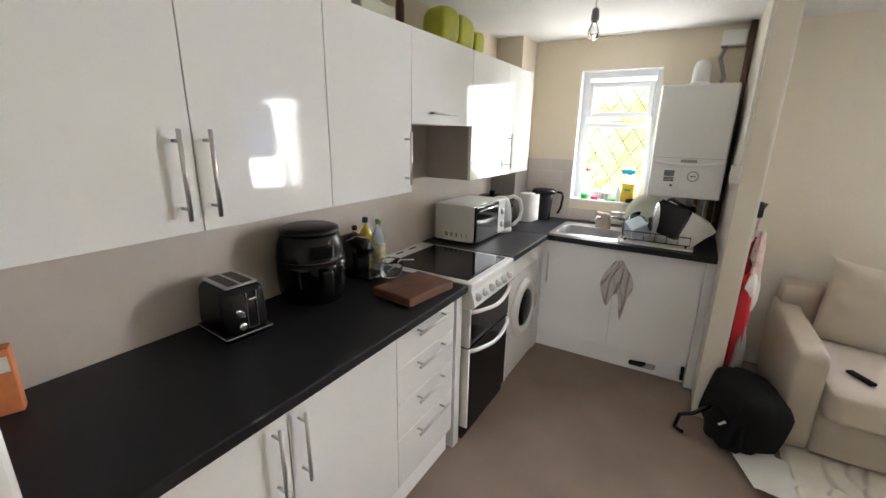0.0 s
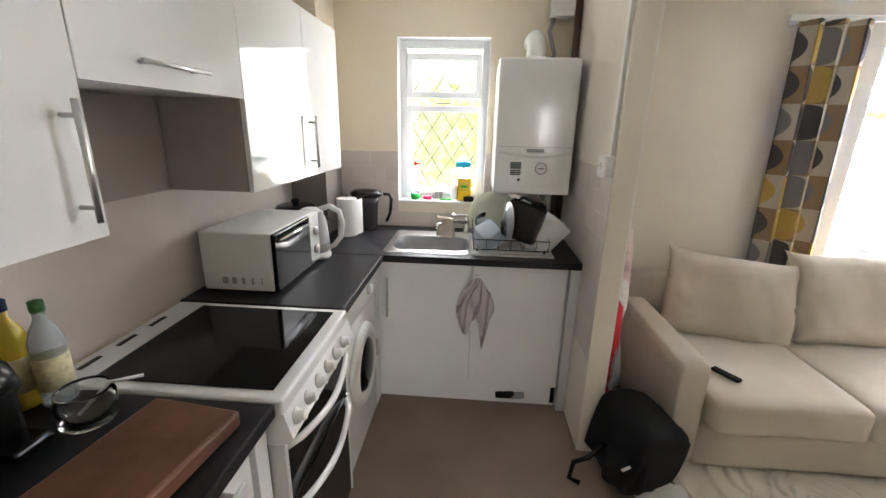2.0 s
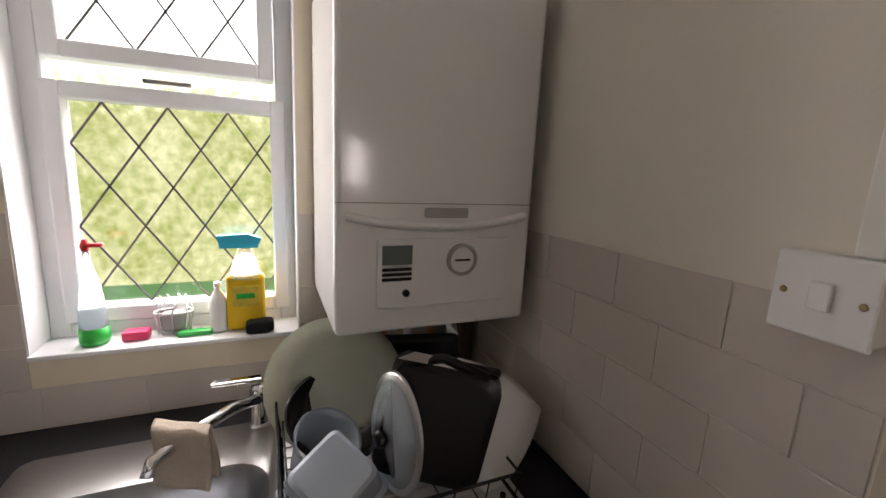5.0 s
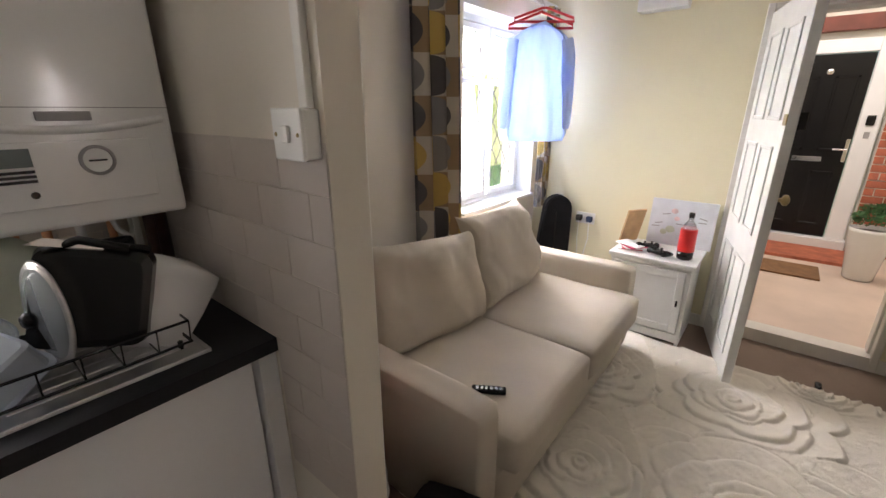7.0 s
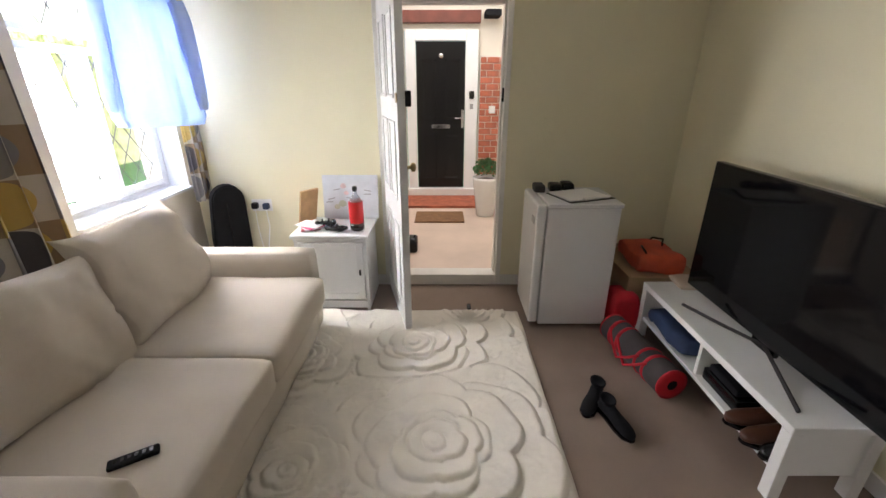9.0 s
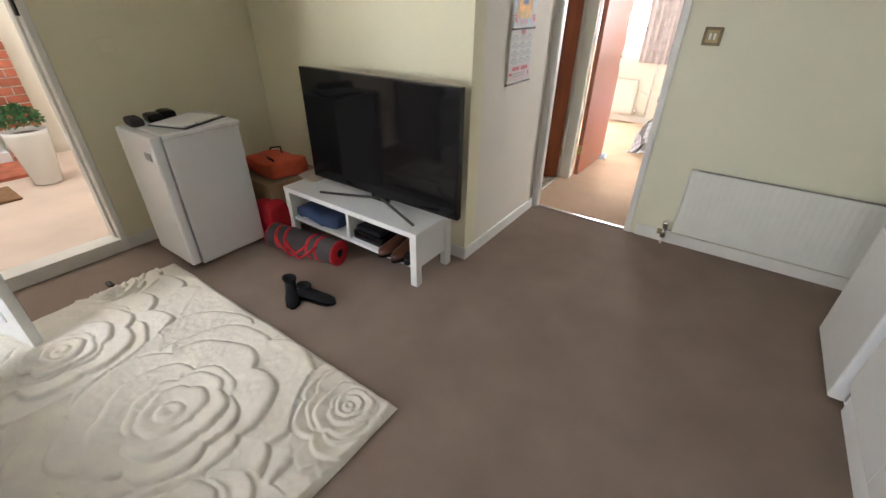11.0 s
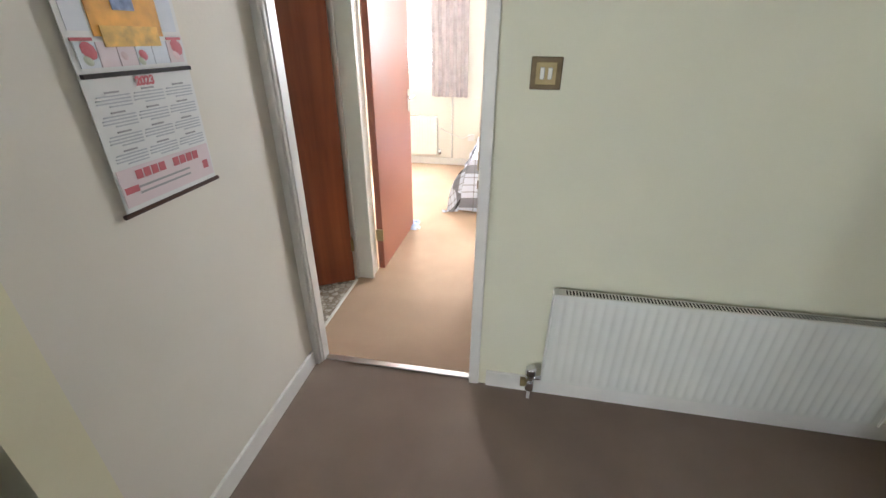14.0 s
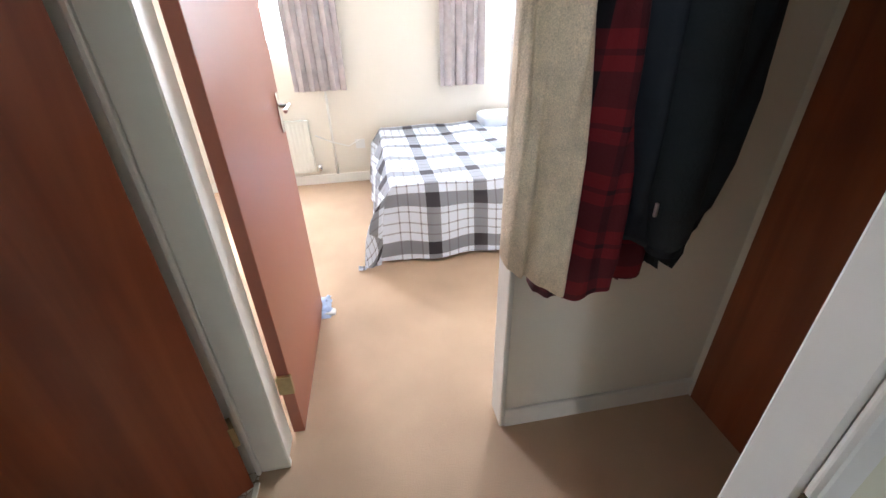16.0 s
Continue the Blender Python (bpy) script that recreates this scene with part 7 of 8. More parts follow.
part("stand_leg", tube([(1.63, 0.225, 0.385), (1.5, 0.16, 0.374), (1.40, 0.12, 0.368)], 0.0085, 8), "darkgrey", t, smooth=True)
part("back", bx(1.25, 2.0, 0.165, 0.206, 0.43, 0.95, 0.02, 2), "black", t)
t = thing("router_box", (1.60, 0.3, 0.138), "black set-top box on the bench shelf", "set-top box")
part("box", bx(1.47, 1.72, 0.17, 0.40, 0.139, 0.20, 0.006, 2), "black", t)
t = thing("router_box", (1.62, 0.3, 0.2), "second black box stacked on the first", "set-top box")
part("box", bx(1.50, 1.70, 0.20, 0.39, 0.201, 0.235, 0.006, 2), "blackmat", t)


def shoe(x, y, z, a, mat, label, s=1.0):
    t = thing("shoe", (x, y, z), label, "shoe")
    m = Matrix.Translation((x, y, z)) @ Matrix.Rotation(a, 4, "Z") @ Matrix.Scale(s, 4)
    bm = bmesh.new()
    rings = []
    for px, w, h in ((-0.135, 0.020, 0.05), (-0.125, 0.034, 0.075), (-0.09, 0.038, 0.085), (-0.04, 0.036, 0.080), (0.0, 0.038, 0.068), (0.05, 0.045, 0.052), (0.10, 0.044, 0.042), (0.135, 0.030, 0.034), (0.148, 0.012, 0.024)):
        rg = []
        for q in range(14):
            t_ = 2 * math.pi * q / 14
            yy = math.cos(t_) * w
            zz = 0.012 + h * 0.5 + math.sin(t_) * h * 0.5
            rg.append(bm.verts.new(m @ Vector((px, yy, zz))))
        rings.append(rg)
    for p, q in zip(rings, rings[1:]):
        bridge(bm, p, q)
    bm.faces.new(rings[0][::-1])
    bm.faces.new(rings[-1])
    part("upper", bm, mat, t, smooth=True)
    bm = bmesh.new()
    outline = []
    for px, w in ((-0.135, 0.022), (-0.11, 0.036), (-0.05, 0.038), (0.05, 0.047), (0.11, 0.044), (0.15, 0.012)):
        outline.append((px, w))
    pl = outline + [(a_, -b_) for a_, b_ in reversed(outline)]
    prism(pl, 0.001, 0.016, "z", bm=bm)
    bmesh.ops.transform(bm, matrix=m, verts=bm.verts[:])
    part("sole", bm, "black", t)
    part("collar", lathe([(0.034, 0.078), (0.037, 0.092), (0.030, 0.094), (0.026, 0.080)], m @ Vector((-0.08, 0, 0)), 16, sx=1.3), mat, t, smooth=True)
    part("tongue", bx(-0.03, 0.03, -0.017, 0.017, 0.066, 0.076, 0.004, 1, m=m @ Matrix.Rotation(0.35, 4, "Y")), mat, t)


shoe(1.69, 0.935, 0.0, 2.55, "blackmat", "black fabric trainer lying on the carpet", 0.82)
shoe(1.555, 0.875, 0.0, 3.45, "blackmat", "black fabric trainer turned sideways on the carpet", 0.82)
shoe(1.41, 0.33, 0.138, 1.5, "brownleather", "brown leather shoe on the bench shelf")
shoe(1.32, 0.33, 0.138, 1.6, "brownleather", "brown leather shoe beside its pair")
shoe(1.245, 0.32, 0.138, 1.6, "black", "black shoe at the end of the bench shelf", 0.9)
solo("folded_clothing", (2.08, 0.3, 0.138), cushion((2.06, 0.28, 0.19), 0.42, 0.30, 0.10, n=10, wrinkle=0.03), "bluecloth", "dark blue folded clothes on the bench shelf", "clothes", smooth=True)

# yoga mat roll
t = thing("yoga_mat", (1.95, 0.58, 0.0), "charcoal rolled exercise mat with red edges and straps on the carpet", "exercise mat")
A_, B_ = Vector((2.27, 0.625, 0.085)), Vector((1.72, 0.535, 0.085))
d_ = (B_ - A_)
part("roll", cyl(A_, B_, 0.082, n=28), "darkgrey", t, "charcoal foam roll", smooth=False)
for q in (0, 1):
    c = A_ + d_ * q
    n_ = d_.normalized() * (1 if q else -1)
    part("edge_binding", lathe([(0.083, -0.012), (0.085, 0.0), (0.06, 0.004), (0.03, 0.003)], c, 28, axis=n_), "redcloth", t, "red bound edge", smooth=True)
    part("spiral", lathe([(0.028, 0.003), (0.02, 0.005)], c, 20, axis=n_), "blackmat", t)
for q in (0.16, 0.30, 0.66, 0.78):
    c = A_ + d_ * q
    part("strap", lathe([(0.0845, -0.012), (0.087, 0), (0.0845, 0.012)], c, 28, axis=d_.normalized() + Vector((0, 0.15 * (1 if q > 0.5 else -1), 0.1))), "redcloth", t, "red webbing strap", smooth=True)
side = Vector((d_.y, -d_.x, 0)).normalized() * -1
for q0, q1 in ((0.16, 0.66), (0.30, 0.78)):
    a_, b_ = A_ + d_ * q0, A_ + d_ * q1
    off = Vector((-d_.y, d_.x, 0)).normalized()
    off = off if off.y > 0 else -off
    pts = [a_ + off * 0.07 + Vector((0, 0, 0.05)), a_ + d_ * 0.1 + off * 0.088 + Vector((0, 0, -0.0)), (a_ + b_) / 2 + off * 0.10 + Vector((0, 0, -0.055)), b_ - d_ * 0.1 + off * 0.088, b_ + off * 0.07 + Vector((0, 0, 0.05))]
    part("carry_strap", tube(pts, 0.008, 6), "redcloth", t, "looped red carry strap", smooth=True)
solo("red_bag", (2.50, 0.50, 0.0), cushion((2.42, 0.52, 0.14), 0.20, 0.16, 0.27, n=10, wrinkle=0.03), "redcloth", "crumpled red fabric bag on the floor by the mini fridge", "bag", smooth=True)
solo("storage_box", (2.66, 0.3, 0.0), bx(2.38, 2.98, 0.06, 0.52, 0.001, 0.37, 0.004, 1), "cardboard", "brown cardboard box in the corner behind the bench", "box")
t = thing("coral_bag", (2.62, 0.3, 0.37), "coral red shopping bag with black handles on the cardboard box", "bag")
part("bag_body", cushion((2.60, 0.30, 0.435), 0.38, 0.30, 0.13, n=10, wrinkle=0.035), "coral", t, smooth=True)
part("handle", tube([(2.47, 0.38, 0.46), (2.45, 0.41, 0.51), (2.53, 0.40, 0.52), (2.57, 0.36, 0.475)], 0.007, 8), "black", t, smooth=True)
part("handle", tube([(2.62, 0.22, 0.48), (2.66, 0.20, 0.52), (2.72, 0.24, 0.51), (2.72, 0.28, 0.47)], 0.007, 8), "black", t, smooth=True)
solo("yellow_cloth", (2.40, 0.24, 0.36), cushion((2.30, 0.20, 0.375), 0.16, 0.16, 0.03, n=6, wrinkle=0.015), "beige", "crumpled cream cloth at the end of the bench", "cloth", smooth=True)

# by the partition
t = thing("backpack", (0.50, 2.40, 0.0), "black fabric backpack slumped against the sofa arm", "backpack")
part("bag_body", cushion((0.505, 2.42, 0.20), 0.28, 0.32, 0.37, Euler((radians(6), radians(8), radians(20))).to_matrix(), n=14, wrinkle=0.05, pinch=0.2), "blackmat", t, "black fabric body", smooth=True)
part("pocket", cushion((0.43, 2.31, 0.14), 0.18, 0.09, 0.19, Euler((0, 0, radians(-30))).to_matrix(), n=8, wrinkle=0.02), "blackmat", t, "front pocket", smooth=True)
part("strap", tube([(0.36, 2.38, 0.20), (0.28, 2.36, 0.13), (0.22, 2.36, 0.10), (0.205, 2.35, 0.02), (0.25, 2.33, 0.012)], 0.011, 8), "black", t, "trailing strap", smooth=True)
part("tag", bx(-0.022, 0.022, -0.002, 0.002, -0.006, 0.006, m=Matrix.Translation((0.40, 2.236, 0.20)) @ Euler((0.2, -0.9, -0.5)).to_matrix().to_4x4()), "white", t, "small white logo bar")
t = thing("papers", (0.65, 2.26, 0.0), "white letters spread on the carpet beside the rug", "papers")
for k, (x, y, a) in enumerate(((0.60, 2.24, 0.35), (0.68, 2.20, -0.15))):
    part("sheet", bx(-0.105, 0.105, -0.15, 0.15, 0.02 + k * 0.003, 0.022 + k * 0.003, m=Matrix.Translation((x, y, 0)) @ Matrix.Rotation(a, 4, "Z")), "paper", t)
part("sheet_base", bx(0.55, 0.74, 2.12, 2.34, 0.001, 0.02), "paper", t)
t = thing("coat_hook", (PX1, 2.72, 1.25), "black plastic hook on the living room side of the partition", "hook")
part("plate", bx(PX1, PX1 + 0.012, 2.69, 2.75, 1.20, 1.30, 0.004, 2), "black", t)
part("hook", tube([(PX1 + 0.01, 2.72, 1.26), (PX1 + 0.055, 2.72, 1.25), (PX1 + 0.062, 2.72, 1.275)], 0.009, 8), "black", t, smooth=True)
solo("small_camera", (PX1 + 0.03, 2.68, 1.22), bx(PX1 + 0.004, PX1 + 0.052, 2.66, 2.71, 1.20, 1.285, 0.012, 3), "black", "small black camera hanging from the partition hook", "camera")
t = thing("apron", (0.43, 2.75, 0.2), "red apron with white and grey cloths hanging on the partition hook", "apron")
part("strap", tube([(PX1 + 0.05, 2.72, 1.25), (PX1 + 0.045, 2.735, 1.12), (PX1 + 0.04, 2.76, 1.02)], 0.006, 8), "lilac", t, "pale neck strap", smooth=True)
part("cloth", garment([(1.08, 0.01, 0.008), (0.98, 0.035, 0.014), (0.86, 0.07, 0.022), (0.70, 0.10, 0.026), (0.50, 0.125, 0.030), (0.30, 0.13, 0.03), (0.20, 0.125, 0.03)], 30, (0.425, 2.76), radians(90), 0.25, 6), "redcloth", t, "red cotton cloth", smooth=True)
part("bib", garment([(1.12, 0.008, 0.006), (1.03, 0.022, 0.012), (0.93, 0.03, 0.016), (0.84, 0.022, 0.012)], 20, (0.452, 2.725), radians(82), 0.22, 4), "lilac", t, "white and red upper bib", smooth=True)
part("pocket_flap", garment([(0.90, 0.02, 0.012), (0.86, 0.05, 0.02), (0.80, 0.058, 0.022), (0.72, 0.03, 0.016), (0.66, 0.012, 0.008)], 20, (0.455, 2.73), radians(80), 0.2, 4, seed=2.0), "paper", t, "white folded cloth", smooth=True)
part("grey_cloth", garment([(0.60, 0.015, 0.01), (0.52, 0.06, 0.02), (0.40, 0.085, 0.026), (0.30, 0.06, 0.02)], 20, (0.448, 2.70), radians(84), 0.2, 4, seed=5.0), "midgrey", t, "grey lower cloth", smooth=True)


# ---- wall with the radiator ----
def radiator(x0, x1, y, z0, z1, out, label, ribs):
    t = thing("radiator", ((x0 + x1) / 2, y, z0), label, "radiator")
    n = ribs * 6

    def f(u, v):
        x = x0 + (x1 - x0) * u
        edge = min(v, 1 - v) < 0.04 or min(u, 1 - u) < 0.01
        r = 0 if edge else 0.0035 * max(0, math.cos(2 * math.pi * ribs * u)) ** 0.6 if math.cos(2 * math.pi * ribs * u) > 0 else 0
        return (x, y + out * (0.058 + r), z0 + (z1 - z0) * v)
    bm = bmesh.new()
    us = [i / n for i in range(n + 1)]
    vv = [0, 0.03, 0.06, 0.94, 0.97, 1]
    g = [[bm.verts.new(f(u, v)) for v in vv] for u in us]
    for i in range(n):
        for j in range(len(vv) - 1):
            bm.faces.new((g[i][j], g[i + 1][j], g[i + 1][j + 1], g[i][j + 1]))
    part("front_panel", bm, "rad", t, "ribbed steel front panel", smooth=True)
    ya, yb = sorted((y + out * 0.03, y + out * 0.056))
    part("back_panel", bx(x0 + 0.005, x1 - 0.005, ya, yb, z0 + 0.01, z1 - 0.012), "rad", t)
    ya, yb = sorted((y + out * 0.02, y + out * 0.066))
    bm = bx(x0, x1, ya, yb, z1, z1 + 0.004)
    part("top_grille", bm, "rad", t)
    bm = bmesh.new()
    for k in range(int((x1 - x0 - 0.06) / 0.012)):
        xx = x0 + 0.03 + k * 0.012
        bx(xx, xx + 0.006, ya + 0.008, yb - 0.008, z1 + 0.0035, z1 + 0.0046, bm=bm)
    tagged(part("grille", bm, "darkgrey", t, "dark grille slots"), kind="stuff")
    for x in (x0, x1):
        part("side_cap", bx(x - 0.004, x + 0.004, ya, yb, z0, z1 + 0.003, 0.002, 1), "rad", t)
    for x in (x0 + 0.15, x1 - 0.15):
        y0_, y1_ = sorted((y + out * 0.001, y + out * 0.03))
        part("bracket", bx(x - 0.02, x + 0.02, y0_, y1_, z0 + 0.05, z1 - 0.05), "rad", t)
    return t


t = radiator(-1.19, 0.052, SY, 0.115, 0.555, 1, "long white ribbed panel radiator below the brass switch", 34)
part("valve", lathe([(0.012, 0.05), (0.018, 0.055), (0.018, 0.10), (0.012, 0.105), (0.012, 0.13), (0.02, 0.135), (0.022, 0.17), (0.016, 0.175)], (0.10, SY + 0.05, 0), 16), "chrome", t, "chrome radiator valve", smooth=True)
part("valve_pipe", tube([(0.052, SY + 0.045, 0.12), (0.10, SY + 0.05, 0.12)], 0.010, 10), "chrome", t, smooth=True)
part("valve_tail", tube([(0.10, SY + 0.05, 0.09), (0.10, SY + 0.05, 0.002)], 0.0075, 10), "trim", t, smooth=True)
part("valve_handle", lathe([(0.012, 0), (0.02, 0.01), (0.02, 0.03)], (0.11, SY + 0.05, 0.09), 12, axis=(1, 0, 0)), "brass", t, smooth=True)
t = thing("light_switch", (0.173, SY, 1.31), "antique brass double light switch on the wall", "light switch")
part("plate", bx(0.126, 0.220, SY, SY + 0.006, 1.268, 1.362, 0.002, 1), "brassdark", t)
part("inner_plate", bx(0.142, 0.204, SY + 0.006, SY + 0.009, 1.283, 1.347, 0.001, 1), "brass", t)
for x in (0.155, 0.178):
    part("rocker", bx(x, x + 0.013, SY + 0.009, SY + 0.014, 1.298, 1.332, 0.002, 1), "white", t, "white rocker")

# calendar
t = thing("calendar", (BX, -0.55, 1.035), "long hanging paper calendar with orange picture and red print", "calendar")
cx0 = BX - 0.004
cy0, cy1 = -0.690, -0.385
part("sheet", grid(lambda u, v: (cx0 - 0.004 - 0.006 * math.sin(3 * v) * (1 - v), cy0 + (cy1 - cy0) * u, 1.04 + 0.86 * v), 4, 20, thick=0.001), "paper", t, "white printed sheet")
part("bottom_rod", cyl((cx0 - 0.005, cy0 - 0.008, 1.038), (cx0 - 0.005, cy1 + 0.008, 1.038), 0.006, n=10), "brownleather", t)
part("middle_rod", bx(cx0 - 0.018, cx0 - 0.008, cy0 + 0.004, cy1 - 0.004, 1.333, 1.342), "darkgrey", t)
part("top_rod", cyl((cx0 - 0.005, cy0 - 0.008, 1.90), (cx0 - 0.005, cy1 + 0.008, 1.90), 0.006, n=10), "brownleather", t)


def cal_bar(y0, y1, z0, z1, mat, nm="print", lift=0.0):
    d = 0.0065 * (1 + 0)
    v = (z0 + z1) / 2
    vv_ = (v - 1.04) / 0.86
    xs = cx0 - 0.004 - 0.006 * math.sin(3 * vv_) * (1 - vv_)
    return part(nm, bx(xs - 0.0035 - lift, xs - 0.0015 - lift, y0, y1, z0, z1), mat, t)


cal_bar(cy0 + 0.012, cy0 + 0.058, 1.42, 1.84, "print_pale", "picture_side")
cal_bar(cy1 - 0.058, cy1 - 0.012, 1.42, 1.84, "print_pale", "picture_side")
cal_bar(cy0 + 0.008, cy0 + 0.055, 1.402, 1.408, "redprint", "picture_border", 0.001)
cal_bar(cy1 - 0.055, cy1 - 0.008, 1.402, 1.408, "redprint", "picture_border", 0.001)
for k, mm in enumerate(("pinkp", "print_pale", "print_pale", "bluegrey", "pinkp", "print_pale")):
    cal_bar(cy0 + 0.012 + k * 0.047, cy0 + 0.057 + k * 0.047, 1.352, 1.40, mm if mm == "print_pale" else "printpink", "picture_strip")
cal_bar(cy0 + 0.060, cy1 - 0.064, 1.41, 1.86, "print_orange", "picture", 0.001)
cal_bar(cy0 + 0.075, cy1 - 0.080, 1.39, 1.43, "yellowprint", "picture_ground", 0.002)
cal_bar(cy0 + 0.125, cy1 - 0.125, 1.46, 1.53, "bluegrey", "picture_shape", 0.002)
cal_bar(cy0 + 0.13, cy1 - 0.13, 1.54, 1.62, "pinkp", "picture_shape", 0.002)
for yy, zz, rr, mm in ((0.028, 1.386, 0.016, "redprint"), (0.035, 1.368, 0.010, "lilac"), (0.135, 1.372, 0.010, "redprint"), (0.142, 1.360, 0.008, "sagep"), (0.185, 1.372, 0.008, "lilac"), (0.265, 1.384, 0.015, "redprint"), (0.272, 1.366, 0.009, "sagep")):
    part("picture_flower", lathe([(rr, 0.0), (rr * 0.4, 0.001)], (cx0 - 0.0115, cy0 + yy, zz), 9, axis=(-1, 0, 0), sx=1.3), mm, t)
font = bpy.data.curves.new("year", "FONT")
font.body, font.size, font.align_x, font.extrude = "2023", 0.026, "CENTER", 0.0004
font.offset = 0.0012
tmp = bpy.data.objects.new("year_text", font)
mesh = bpy.data.meshes.new_from_object(tmp)
bpy.data.objects.remove(tmp)
bm = bmesh.new()
bm.from_mesh(mesh)
bmesh.ops.transform(bm, matrix=Matrix(((0, 0, -1, cx0 - 0.0125), (-1, 0, 0, (cy0 + cy1) / 2), (0, 1, 0, 1.311), (0, 0, 0, 1))), verts=bm.verts[:])
part("year", bm, "redprint", t, "red printed year 2023")
for r in range(4):
    for c_ in range(3):
        y = cy0 + 0.012 + c_ * 0.095
        z = 1.305 - r * 0.041
        cal_bar(y + 0.025, y + 0.060, z - 0.0035, z, "midgrey", "month_name")
        for q in range(4):
            w_ = (0.082, 0.086, 0.086, 0.058)[q]
            cal_bar(y, y + w_, z - 0.0105 - q * 0.007, z - 0.008 - q * 0.007, "textgrey", "month_line")
cal_bar(cy0 + 0.006, cy1 - 0.006, 1.056, 1.142, "printpink", "print_panel", -0.0004)
for k in range(9):
    if k != 4:
        cal_bar(cy0 + 0.050 + k * 0.023, cy0 + 0.069 + k * 0.023, 1.112, 1.133, "redprint", "title_bar")
cal_bar(cy0 + 0.255, cy1 - 0.012, 1.086, 1.101, "redprint", "print_block")
cal_bar(cy0 + 0.02, cy0 + 0.04, 1.078, 1.1, "redprint", "print_block")
cal_bar(cy0 + 0.09, cy1 - 0.05, 1.092, 1.097, "midgrey")
cal_bar(cy0 + 0.09, cy1 - 0.05, 1.078, 1.083, "midgrey")


# tall fridge
t = thing("fridge_freezer", (-1.08, -0.12, 0), "tall white fridge freezer with magnets beside the worktop", "fridge freezer")
part("body", bx(-1.39, -0.822, -0.475, 0.06, 0.02, 1.40, 0.006, 2), "enamel", t, "white metal body")
for z0, z1, l_ in ((0.035, 0.632, "white freezer door"), (0.642, 1.398, "white fridge door")):
    d = part("door", bx(-0.818, -0.76, -0.475, 0.06, z0, z1, 0.010, 3), "enamel", t, l_)
part("grip_gap", bx(-0.80, -0.765, -0.47, 0.055, 0.628, 0.646), "midgrey", t, "dark gap between the doors")
part("gasket", bx(-0.823, -0.817, -0.471, 0.056, 0.04, 1.395), "midgrey", t)
for y in (-0.40, 0.0):
    part("foot", cyl((-0.85, y, 0.001), (-0.85, y, 0.025), 0.016, n=10), "black", t)
t = thing("fridge_magnet", (-0.757, -0.25, 1.29), "long grey souvenir magnet with a brown figure on the fridge door", "magnet")
part("strip", bx(-0.7605, -0.754, -0.32, -0.145, 1.279, 1.295, 0.002, 1), "midgrey", t, "grey strip")
part("diamond", prism([(-0.350, 1.267), (-0.310, 1.300), (-0.320, 1.357), (-0.366, 1.324)], -0.7602, -0.754, "x"), "darkgrey", t, "grey-green diamond end")
part("figure", cushion((-0.7535, -0.118, 1.313), 0.016, 0.075, 0.080, n=6, wrinkle=0.03), "brownleather", t, "lumpy brown figure", smooth=True)
solo("fridge_magnet", (-0.757, -0.24, 1.16), bx(-0.7605, -0.756, -0.335, -0.13, 1.153, 1.159), "redcloth", "thin dark red strip magnet on the fridge door", "magnet")
solo("fridge_magnet", (-0.757, -0.17, 1.03), prism([(-0.215, 1.016), (-0.125, 1.040), (-0.205, 1.048)], -0.7605, -0.755, "x"), "midgrey", "small grey wedge magnet on the fridge door", "magnet")
t = thing("fridge_sticker", (-0.93, 0.062, 1.27), "round white sticker with a small drawing on the fridge side", "sticker")
part("disc", lathe([(0.045, 0), (0.044, 0.0012)], (-0.93, 0.0605, 1.27), 28, axis=(0, 1, 0)), "paper", t)
part("drawing", bx(-0.96, -0.925, 0.0618, 0.0628, 1.262, 1.270), "redprint", t)
part("drawing", bx(-0.945, -0.94, 0.0618, 0.0628, 1.262, 1.295), "midgrey", t)
for a in (20, 65, 110, 160, 215, 300):
    part("drawing", bx(-0.008, 0.008, 0, 0.0008, -0.0015, 0.0015, m=Matrix.Translation((-0.93 + 0.036 * math.cos(radians(a)), 0.0619, 1.27 + 0.036 * math.sin(radians(a)))) @ Matrix.Rotation(radians(90 - a), 4, "Y")), "textgrey", t)
t = thing("paper_pile", (-1.05, -0.1, 1.401), "untidy pile of papers and bags on top of the fridge", "papers")
for k in range(5):
    part("sheet", bx(-0.14, 0.14, -0.10, 0.10, 1.402 + k * 0.007, 1.408 + k * 0.007, m=Matrix.Translation((-1.02 + 0.03 * math.sin(k * 2), -0.05 + 0.05 * math.cos(k * 3), 0)) @ Matrix.Rotation(0.4 * k, 4, "Z")), ("paper", "midgrey", "paper", "blackmat", "paper")[k], t)
part("bag", cushion((-1.08, 0.02, 1.46), 0.30, 0.20, 0.06, n=8, wrinkle=0.03), "paper", t, smooth=True)
solo("dark_pouch", (-0.9, -0.25, 1.401), cushion((-0.88, -0.24, 1.415), 0.12, 0.16, 0.025, n=6), "black", "flat dark pouch on top of the fridge", "pouch", smooth=True)


